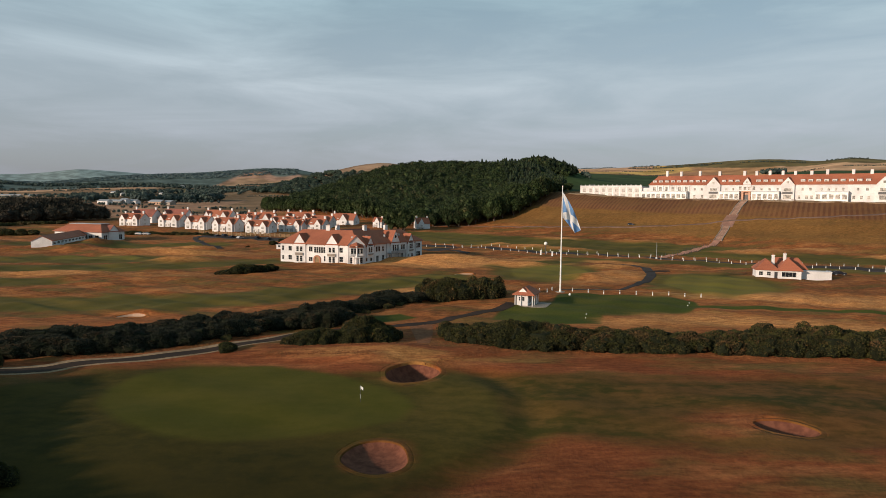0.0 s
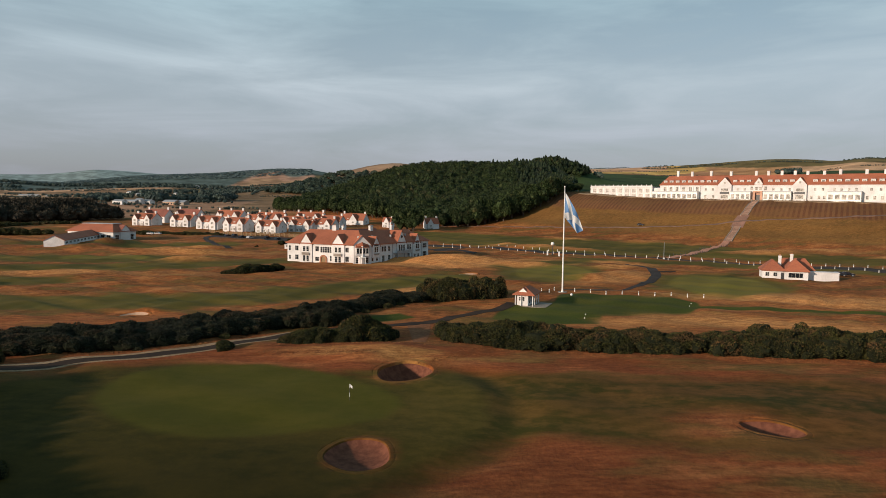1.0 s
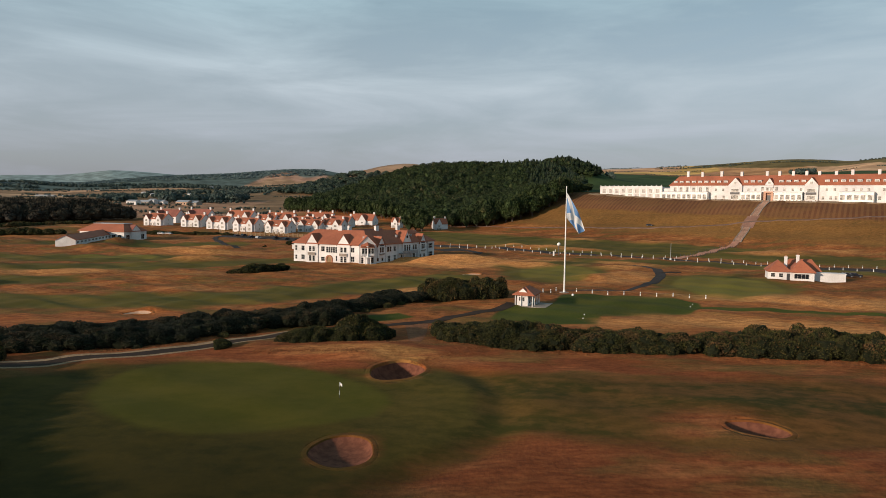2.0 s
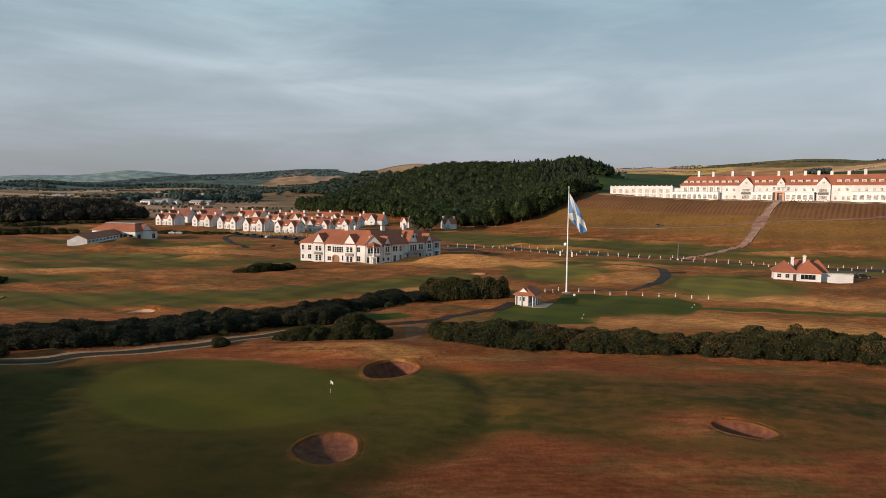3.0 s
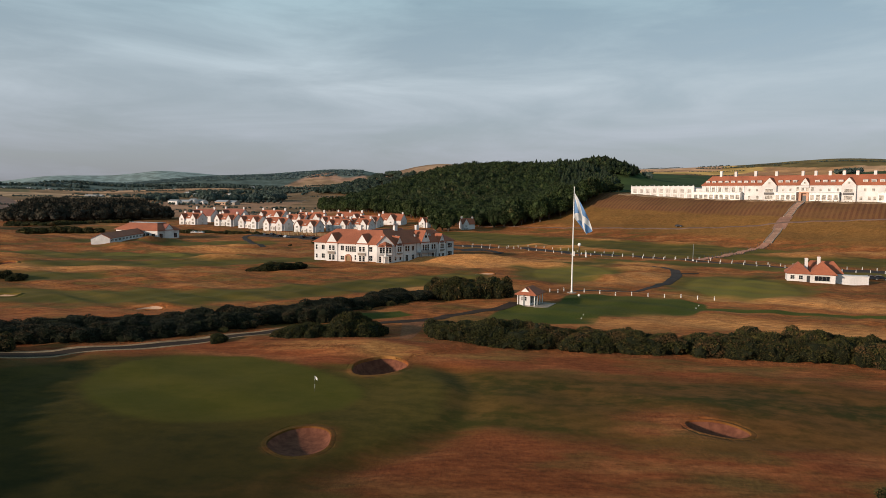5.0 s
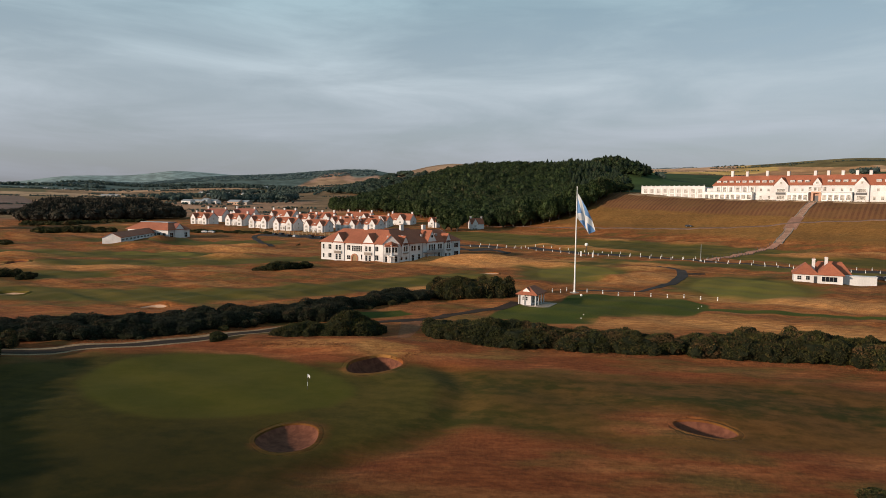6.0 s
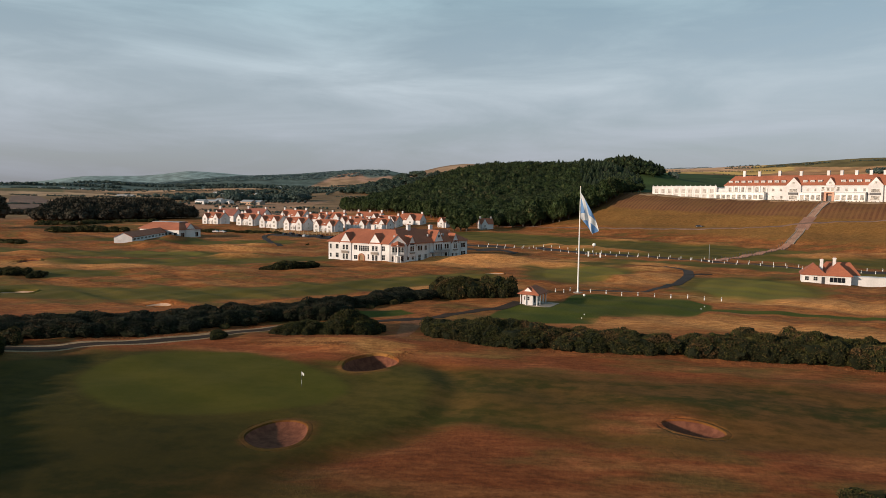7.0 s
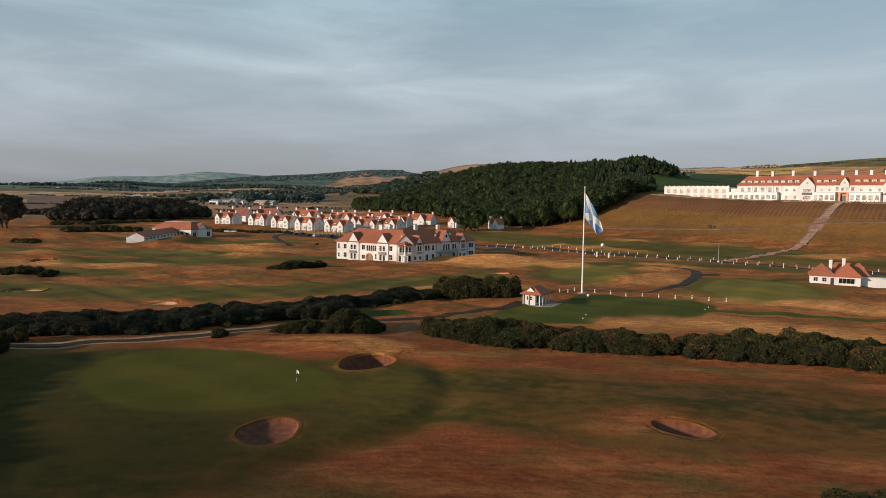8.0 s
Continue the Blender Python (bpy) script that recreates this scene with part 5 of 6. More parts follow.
    for i in range(pots):
        q.tube([(x + w * 0.7 * ((i + 0.5) / pots - 0.5), y, z1 - 0.02, 0.15), (x + w * 0.7 * ((i + 0.5) / pots - 0.5), y, z1 + 0.4, 0.12)], 8)
    part("chimney_pot", q, SANDSTONE, ob, "clay chimney pots")


# ---- clubhouse ----
def build_clubhouse():
    C, L, R = Vector((-32.9, 254.9)), Vector((-64.6, 266.3)), Vector((-9.3, 291.0))
    root = thing("clubhouse", C.x, C.y, gz(C.x, C.y) - 0.2, 0, "two-storey white rendered clubhouse with red tiled roofs and gables", "clubhouse")
    eave, ridge, deep = 7.5, 12.7, 14.0
    la, lb = (C - L).length, (R - C).length
    ra, rb = math.degrees(math.atan2((C - L).y, (C - L).x)), math.degrees(math.atan2((R - C).y, (R - C).x))
    MA = pose(L.x - C.x, L.y - C.y, 0, 0, 0, ra)
    MB = pose(0, 0, 0, 0, 0, rb)
    ia, ib = (MA.to_3x3() @ Vector((0, 1, 0))).xy, (MB.to_3x3() @ Vector((0, 1, 0))).xy
    da, db = (C - L).normalized(), (R - C).normalized()

    def corner(off):
        """Where the two facade lines meet, moved inwards by off."""
        p, q = ia * off, ib * off
        k = ((q - p).x * db.y - (q - p).y * db.x) / (da.x * db.y - da.y * db.x)
        return p + da * k

    def foot(off):
        return [L - C + ia * off - da * 0, corner(off), R - C + ib * off]

    out, inn = foot(0.0), foot(deep)
    ring = [*out, *inn[::-1]]
    g = Geo()
    k = len(ring)
    g.put([(q.x, q.y, -1.0) for q in ring] + [(q.x, q.y, eave) for q in ring], [((i + 1) % k, i, i + k, (i + 1) % k + k)[::-1] for i in range(k)] + [tuple(range(k, 2 * k))])
    part("wall", g, WHITE, root)
    o, i_ = foot(-0.6), foot(deep + 0.6)
    o[0], i_[0], o[2], i_[2] = o[0] - da * 0.6, i_[0] - da * 0.6, o[2] + db * 0.6, i_[2] + db * 0.6
    mid = foot(deep / 2)
    ra_end, rb_end = mid[0] + da * 6.2, mid[2] - db * 6.2
    g = Geo()
    low = [(*q, eave) for q in (o[0], o[1], o[2], i_[2], i_[1], i_[0])]
    g.put(low + [(*ra_end, ridge), (*mid[1], ridge + 0.05), (*rb_end, ridge - 0.6)] + [(x, y, z - 0.25) for x, y, z in low],
          [(0, 1, 7, 6), (1, 2, 8, 7), (2, 3, 8), (3, 4, 7, 8), (4, 5, 6, 7), (5, 0, 6)] + [(9 + a, 9 + (a + 1) % 6, (a + 1) % 6, a) for a in range(6)] + [(14, 13, 12, 11, 10, 9)])
    part("roof", g, TILE, root)
    # rear ranges behind the corner
    g, q = Geo(MB), Geo(MB)
    gabled_block(g, 4, 30, deep - 1, deep + 11, -1, 7.0, 12.2)
    gabled_roof(q, 4, 30, deep - 1, deep + 11, 7.0, 12.2)
    part("rear_wall", g, WHITE, root)
    part("rear_roof", q, TILE_OLD, root, "brown tiled rear roof")
    # facade A, seen from the links
    def s_a(f):
        return la * f
    for f, w in ((0.26, 5.4), (0.685, 5.6)):
        gw, gr = Geo(MA), Geo(MA)
        front_gable(gw, gr, s_a(f), w, -1.0, eave - 0.2, 11.2, -0.35, 5.5)
        ob = part("gable", gw, WHITE, root)
        part("gable_roof", gr, TILE, ob)
        for dx in (-0.8, 0.8):
            window(root, MA, s_a(f) + dx, 4.3, 1.15, 2.0, 1, 3, y=-0.37)
            window(root, MA, s_a(f) + dx, 0.4, 1.15, 2.3, 1, 3, y=-0.37)
        b = Geo(MA)
        b.box(s_a(f) - 1.7, s_a(f) + 1.7, -0.85, -0.35, 2.9, 3.1), b.box(s_a(f) - 1.7, s_a(f) + 1.7, -0.85, -0.79, 3.1, 3.9)
        part("balcony", b, STONE, root, "shallow balcony with a grey parapet")
    for f, z, w, h, nx in ((0.035, 4.4, 0.9, 2.0, 1), (0.13, 4.4, 1.5, 2.0, 2), (0.405, 4.4, 1.6, 2.0, 2), (0.595, 4.4, 1.6, 2.0, 2), (0.80, 4.4, 1.5, 2.0, 2),
                           (0.13, 0.9, 1.6, 1.9, 2), (0.405, 0.6, 1.7, 1.7, 2), (0.60, 0.8, 1.6, 2.1, 2), (0.80, 0.8, 1.6, 2.1, 2), (0.035, 0.9, 0.9, 1.7, 1)):
        window(root, MA, s_a(f), z, w, h, nx, 2)
    for k in range(5):
        window(root, MA, s_a(0.463) + k * 1.02, 4.0, 0.92, 2.3, 1, 3)
    g = Geo(MA)
    c = s_a(0.49)
    arch = [(c - 1.6, -0.6), (c - 1.0, -0.6), (c - 1.0, 1.5)] + [(c - 1.0 * math.cos(a), 1.5 + 1.0 * math.sin(a)) for a in np.linspace(0, math.pi, 10)][1:-1] + [(c + 1.0, 1.5), (c + 1.0, -0.6), (c + 1.6, -0.6), (c + 1.6, 1.5)]
    arch += [(c + 1.6 * math.cos(a), 1.5 + 1.6 * math.sin(a)) for a in np.linspace(0, math.pi, 12)][1:-1] + [(c - 1.6, 1.5)]
    g.prism(arch, -0.3, 0.1)
    door = part("doorway", g, SANDSTONE, root, "arched sandstone door surround")
    g = Geo(MA)
    g.prism([(c - 1.0, -0.6), (c + 1.0, -0.6), (c + 1.0, 1.5)] + [(c + 1.0 * math.cos(a), 1.5 + 1.0 * math.sin(a)) for a in np.linspace(0, math.pi, 12)][1:-1] + [(c - 1.0, 1.5)], -0.06, 0.0)
    part("door", g, TIMBER, door, "dark arched timber door")
    # corner pavilion
    ang = (ra + rb) / 2
    MC = pose(*corner(1.4), 0, 0, 0, ang)
    gw, gr = Geo(MC), Geo(MC)
    front_gable(gw, gr, 0, 6.6, -1.0, eave + 0.1, 11.0, -0.5, 5.5, 0.4)
    ob = part("gable", gw, WHITE, root)
    part("gable_roof", gr, TILE, ob)
    gb = Geo(MC)
    gb.prism([(-2.5, 3.4), (2.5, 3.4), (2.5, 6.6), (-2.5, 6.6)], -1.5, -0.4)
    bay = part("bay", gb, WHITE, root)
    gb = Geo(MC)
    gb.put([(-2.8, -1.8, 6.6), (2.8, -1.8, 6.6), (2.2, -0.4, 7.9), (-2.2, -0.4, 7.9), (2.8, -0.4, 6.6), (-2.8, -0.4, 6.6)], [(0, 1, 2, 3), (1, 4, 2), (0, 3, 5), (0, 5, 4, 1)])
    part("bay_roof", gb, TILE, bay)
    for dx in (-1.8, -0.6, 0.6, 1.8):
        window(root, MC, dx, 4.2, 1.0, 2.1, 1, 3, y=-1.52)
    for dx in (-1.9, 1.9):
        window(root, MC, dx, 0.5, 1.1, 2.2, 1, 3, y=-0.52)
    g = Geo(MC)
    g.box(-1.2, 1.2, -2.2, -0.4, 2.6, 2.9), g.box(-1.1, -0.85, -2.1, -1.85, -1, 2.6), g.box(0.85, 1.1, -2.1, -1.85, -1, 2.6), g.box(-0.7, 0.7, -0.58, -0.4, -0.8, 2.2)
    part("porch", g, TRIM, root, "small white porch")
    # facade B, towards the road
    for f, w, apex, ef in ((0.175, 4.4, 10.4, 6.9), (0.55, 6.0, 12.2, 7.4), (0.80, 4.2, 10.6, 7.0)):
        gw, gr = Geo(MB), Geo(MB)
        front_gable(gw, gr, lb * f, w, -1.0 if f == 0.55 else 2.2, ef, apex, -0.4, 5.5)
        ob = part("gable", gw, WHITE, root)
        part("gable_roof", gr, TILE, ob)
        if f != 0.55:
            for dx in (-0.62, 0.62):
                window(root, MB, lb * f + dx, 4.3, 1.1, 2.1, 1, 3, y=-0.42)
            q = Geo(MB)
            q.prism([(lb * f + 1.3 * math.cos(a), 6.75 + 1.0 * math.sin(a)) for a in np.linspace(0, math.pi, 12)], -0.5, -0.35)
            part("fanlight", q, DARK, ob, "dark half-round fanlight")
            q = Geo(MB)
            q.prism([(lb * f - 1.5, 3.9), (lb * f - 1.0, 3.3), (lb * f + 1.0, 3.3), (lb * f + 1.5, 3.9)], -0.9, -0.4)
            part("bay_base", q, STONE, ob)
        else:
            q = Geo(MB)
            q.M = MB @ pose(lb * f, -0.43, 9.8, 90, 0, 0)
            q.tube([(0, 0, -0.05, 0.6), (0, 0, 0.05, 0.6)], 16)
            part("round_window", q, GLASS, ob, "dark round window")
            for dx in (-1.5, 0, 1.5):
                window(root, MB, lb * f + dx, 3.9, 1.1, 2.6, 1, 3, y=-0.42)
            q = Geo(MB)
            q.box(lb * f - 5, lb * f + 5, -2.2, 0, 3.1, 3.4)
            for dx in np.arange(-4.9, 5, 1.4):
                q.box(lb * f + dx - 0.05, lb * f + dx + 0.05, -2.2, -2.1, 3.4, 4.4)
            q.box(lb * f - 5, lb * f + 5, -2.2, -2.1, 4.3, 4.4), q.box(lb * f - 5, lb * f + 5, -2.17, -2.13, 3.45, 4.2)
            for dx in (-4.6, 0, 4.6):
                q.box(lb * f + dx - 0.15, lb * f + dx + 0.15, -2.1, -1.8, -1, 3.1)
            part("balcony", q, GREY, root, "grey railed balcony on posts")
    for f, z, w, h, nx in ((0.05, 4.3, 1.5, 2.0, 2), (0.05, 0.8, 1.5, 2.1, 2), (0.13, 0.9, 1.2, 1.8, 1), (0.195, 0.9, 1.2, 1.8, 1), (0.275, 4.3, 1.2, 2.1, 1), (0.31, 4.3, 1.2, 2.1, 1), (0.285, 0.2, 1.5, 2.6, 2), (0.37, 4.3, 1.4, 2.0, 2), (0.37, 0.8, 1.4, 2.0, 2),
                           (0.66, 4.3, 1.2, 2.1, 1), (0.695, 4.3, 1.2, 2.1, 1), (0.67, 0.2, 1.5, 2.6, 2), (0.77, 0.9, 1.3, 1.8, 2), (0.83, 0.9, 1.3, 1.8, 2), (0.935, 4.3, 3.0, 2.1, 3), (0.935, 0.8, 3.0, 2.1, 3), (0.48, 0.5, 1.4, 2.2, 2), (0.6, 0.5, 1.4, 2.2, 2)):
        window(root, MB, lb * f, z, w, h, nx, 2)
    for f in (0.10, 0.235, 0.42, 0.73, 0.885):
        q = Geo(MB)
        q.box(lb * f - 0.07, lb * f + 0.07, -0.16, -0.02, -1, eave)
        part("downpipe", q, GREY, root)
    for M, x, y, z in ((MA, la * 0.52, 7.0, 14.4), (MB, lb * 0.30, 7.0, 14.4), (MB, lb * 0.62, 7.2, 14.2), (MB, lb * 0.93, 9.0, 11.5), (MB, 8, 17, 14.2)):
        chimney(root, M, x, y, 11.0 if z > 12 else 8.5, z, 1.7, 1.0)
    for M, x in ((MB, lb * 0.22), (MB, lb * 0.48), (MB, lb * 0.70), (MA, la * 0.9)):
        q = Geo(M)
        q.box(x - 0.4, x + 0.4, 2.6, 3.5, 9.6, 10.6)
        part("roof_vent", q, GREY, root)


build_clubhouse()


# ---- hotel ----
def build_hotel():
    M0 = Matrix()
    root = thing("hotel", 111.9, 543, 26.3, math.degrees(math.atan2(-0.65, 0.76)), "long white grand hotel with red tiled roofs, dormers and tall chimneys", "hotel")
    end = 232
    # pavilion wing with a balustrade
    g = Geo()
    g.box(0, 52, 0, 15, -6, 9.6), g.box(-0.25, 52.2, -0.25, 15, 9.0, 9.35), g.box(0.05, 52, 0.05, 0.35, 9.6, 10.4), g.box(0.05, 0.35, 0.3, 15, 9.6, 10.4), g.box(52, 58, 2.0, 13, -6, 8.6)
    wing = part("wing", g, WHITE, root, "flat-roofed white pavilion wing")
    for i in range(14):
        g = Geo()
        g.box(3.9 * i + 0.2, 3.9 * i + 0.7, -0.1, 0.5, 10.3, 10.8), g.ball(3.9 * i + 0.45, 0.2, 11.0, 0.28, 5, 8)
        part("finial", g, WHITE, wing)
    for i in range(9):
        s = 3.6 + 5.6 * i
        window(root, M0, s, 0.4, 3.5, 3.9, 4, 3, BLIND)
        window(root, M0, s, 5.0, 3.0, 3.2, 4, 2, BLIND)
        g = Geo()
        g.box(s + 2.3, s + 2.8, -0.2, 0.0, -1, 9.0)
        part("pilaster", g, TRIM, wing)
    # main block
    g = Geo()
    g.box(58, end, 0, 15, -6, 10.8), g.box(57.8, end, -0.3, 0.02, 10.2, 10.6)
    part("wall", g, WHITE, root)
    g = Geo()
    hipped_roof(g, 58, end, 0, 15, 10.7, 17.6, 0.6, 4.5)
    part("roof", g, TILE, root)
    for c, w, apex in ((105.5, 9.4, 15.8), (153.3, 8.2, 15.4), (207, 8.6, 15.4)):
        gw, gr = Geo(), Geo()
        front_gable(gw, gr, c, w, -6, 10.6, apex, -1.4, 7.0)
        ob = part("gable", gw, WHITE, root)
        part("gable_roof", gr, TILE, ob)
        window(root, M0, c, 6.0, 5.0, 2.2, 5, 2, CURTAIN, -1.42)
        window(root, M0, c, 1.0, 5.0, 2.8, 5, 2, CURTAIN, -1.42)
        window(root, M0, c, 11.2, 1.6, 1.6, 2, 2, CURTAIN, -1.42)
        q = Geo()
        q.box(c - 3, c + 3, -2.0, -1.4, 4.4, 5.8)
        part("balcony", q, DARK, root, "dark balcony front")
    gw, gr = Geo(), Geo()
    front_gable(gw, gr, 127.6, 5.2, 9.0, 11.6, 15.4, -0.6, 7.0)
    ob = part("gable", gw, WHITE, root, "small central gable")
    part("gable_roof", gr, TILE, ob)
    window(root, M0, 127.6, 11.4, 1.6, 1.5, 2, 2, CURTAIN, -0.62)
    g = Geo()
    g.box(124.6, 130.6, -2.2, 0, 5.4, 6.4), g.box(124.6, 126.0, -2.2, 0, -2, 5.4), g.box(129.2, 130.6, -2.2, 0, -2, 5.4), g.box(126.0, 129.2, -0.4, 0, -2, 5.4)
    porch = part("porch", g, SALMON, root, "red sandstone entrance porch")
    g = Geo()
    g.box(126.2, 129.0, -0.5, -0.42, -0.6, 3.8)
    part("door", g, DARK, porch, "dark entrance doors")
    for x in (123.2, 126.2, 129.0, 132.0):
        window(root, M0, x, 6.9, 1.8, 2.6, 2, 2, CURTAIN)
    # glazed garden rooms along the terrace
    for x0, x1, n, z in ((53.5, 87.5, 9, 5.4), (110.4, 123.6, 4, 5.4), (131.6, 148.8, 5, 5.4), (170, 188.5, 5, 5.6)):
        g = Geo()
        g.box(x0, x1, -4.2, 0, -6, z), g.box(x0 - 0.3, x1 + 0.3, -4.5, 0, z, z + 0.35)
        ob = part("garden_room", g, TRIM, root, "flat-roofed glazed garden room")
        g = Geo()
        g.box(x0, x1, -4.15, 0, z + 0.35, z + 0.75)
        part("parapet", g, GREY_ROOF, ob)
        for i in range(n):
            window(root, M0, x0 + (x1 - x0) * (i + 0.5) / n, 1.0, (x1 - x0) / n * 0.72, 3.2, 4, 2, CURTAIN, -4.22)
    for x in (62, 66.5, 71, 76, 81, 86):
        window(root, M0, x, 6.2, 2.2, 3.2, 2, 2, CURTAIN)
        g = Geo()
        g.box(x + 1.9, x + 2.3, -0.5, 0, 5.5, 10.2)
        part("pilaster", g, TRIM, root)
    for x in (92, 97, 114, 118.5, 137, 142, 147, 162, 166.5, 173, 177, 181, 185, 193, 198, 213, 218, 223):
        window(root, M0, x, 6.6, 1.5, 1.9, 2, 2, CURTAIN)
    for x in (92, 97.5, 160, 164.5, 167.5, 191, 195, 199, 213, 218, 223):
        window(root, M0, x, 1.2, 1.6, 2.3, 2, 2, CURTAIN)
    # dormers
    x = 61.5
    while x < end - 4:
        if all(abs(x - c) > w for c, w in ((105.5, 5.4), (153.3, 5.0), (207, 5.2), (127.6, 3.6))):
            g = Geo()
            g.box(x - 1.3, x + 1.3, 1.6, 5.0, 11.6, 13.9)
            ob = part("dormer", g, WHITE, root, "white flat-topped dormer")
            q = Geo()
            q.box(x - 1.5, x + 1.5, 1.4, 5.2, 13.9, 14.1)
            part("dormer_roof", q, GREY_ROOF, ob)
            window(ob, M0, x, 12.3, 2.0, 1.3, 3, 1, CURTAIN, 1.58)
        x += 4.55
    for x, z in ((68.6, 21.2), (79.2, 20.6), (92.9, 20.8), (106.8, 20.3), (123.6, 20.3), (131.5, 20.2), (140, 20.1), (148.1, 20), (155.7, 19.8), (165.4, 19.7), (174.5, 20.4), (189, 20.2), (199, 20), (214, 20), (226, 20)):
        chimney(root, M0, x, 7.6, 15.0, z, 1.7, 1.3, 4)
    return root


build_hotel()
for k in range(16):
    s = 96 + 4.2 * k
    x, y = 111.9 + 0.76 * s - 0.65 * 9.5, 543 - 0.65 * s - 0.76 * 9.5
    t = thing("garden_bench", x, y, gz(x, y) + 0.1, -40.5, "pale stone bench on the hotel terrace", "bench", "terrace benches")
    g = Geo()
    g.box(-1.2, 1.2, -0.4, 0.4, 0.45, 0.62)
    part("seat", g, STONE, t)
    for dx in (-0.9, 0.9):
        g = Geo()
        g.box(dx - 0.2, dx + 0.2, -0.3, 0.3, 0, 0.45)
        part("leg", g, STONE, t)


# ---- steps up the bank ----
def build_steps(a, b, width, label):
    ax, ay = a
    bx, by = b
    run = math.hypot(bx - ax, by - ay)
    z0 = gz(ax, ay)
    t = thing("garden_steps", ax, ay, z0, math.degrees(math.atan2(by - ay, bx - ax)), label, "steps", kind="structure")

    def level(k):
        return gz(ax + (bx - ax) * k, ay + (by - ay) * k) - z0

    n = max(6, int(level(1.0) / 0.19))
    for i in range(n):
        g = Geo()
        g.box(run * i / n, run * (i + 1) / n, -width / 2, width / 2, level(i / n) - 0.8, level((i + 1) / n) + 0.16)
        part("step", g, WORN_STEP, t)
    for s in (-1, 1):
        g = Geo()
        y0, y1 = sorted((s * width / 2, s * (width / 2 + 0.35)))
        for i in range(8):
            p, q = level(i / 8), level((i + 1) / 8)
            g.prism([(run * i / 8, p - 0.8), (run * (i + 1) / 8, q - 0.8), (run * (i + 1) / 8, q + 0.4), (run * i / 8, p + 0.4)], y0, y1)
        part("side_wall", g, STONE, t, "low pale stone side wall")


build_steps((156, 378.5), (171.5, 404), 3.8, "long flight of red stone steps up the lower bank")
build_steps((182, 419), (201, 446), 3.8, "flight of red stone steps up to the hotel terrace")
ribbon("red_path", [(170.5, 402), (175, 409), (182, 419.5)], 7, 0.12, RED_PATH, "red paved landing between two flights", "path")


# ---- starter's hut ----
def build_hut():
    root = thing("starter_hut", 16.6, 161.4, gz(19, 163), -20, "small white hut with a red hipped roof on posts", "hut")
    w, d = 4.4, 6.6
    g = Geo()
    g.box(-0.7, w + 3.2, -0.5, d + 0.6, -0.6, 0.08)
    part("paving", g, STONE, root, "pale paved pad")
    g = Geo()
    g.box(0.35, w - 1.3, 0.35, d - 0.4, 0, 2.6)
    part("wall", g, WHITE, root)
    for x, y in ((0.1, 0.1), (1.45, 0.1), (w - 0.1, 0.1), (w - 0.1, 2.2), (w - 0.1, 4.4), (w - 0.1, d - 0.1), (0.1, d - 0.1), (0.1, 3.3)):
        g = Geo()
        g.tube([(x, y, 0, 0.17), (x, y, 0.25, 0.14), (x, y, 2.45, 0.13), (x, y, 2.6, 0.18)], 8)
        part("post", g, TRIM, root)
    g = Geo()
    g.box(-0.05, w + 0.05, -0.05, 0.15, 2.55, 2.85), g.box(-0.05, w + 0.05, d - 0.15, d + 0.05, 2.55, 2.85), g.box(-0.05, 0.15, 0.15, d - 0.15, 2.55, 2.85), g.box(w - 0.15, w + 0.05, 0.15, d - 0.15, 2.55, 2.85)
    part("beam", g, TRIM, root)
    g = Geo()
    g.M = Matrix.Translation((w / 2, d / 2, 0)) @ pose(0, 0, 0, 0, 0, 90)
    hipped_roof(g, -d / 2, d / 2, -w / 2, w / 2, 2.85, 4.5, 0.55, 2.0)
    part("roof", g, TILE, root)
    gw, gr = Geo(), Geo()
    front_gable(gw, gr, w / 2 - 0.3, 2.6, 2.9, 3.15, 4.35, 0.1, 2.6, 0.15, 0.1)
    ob = part("gable", gw, TRIM, root, "little white gable")
    part("gable_roof", gr, TILE, ob)
    for x in (1.2, 2.0):
        window(root, Matrix(), x, 1.2, 0.6, 1.0, 1, 2, y=0.33)
    M = pose(w - 1.3, 0, 0, 0, 0, 90)
    for s in (1.6, 3.4, 5.0):
        window(root, M, s, 0.5, 1.2, 1.8, 1, 2, y=-0.02)


build_hut()


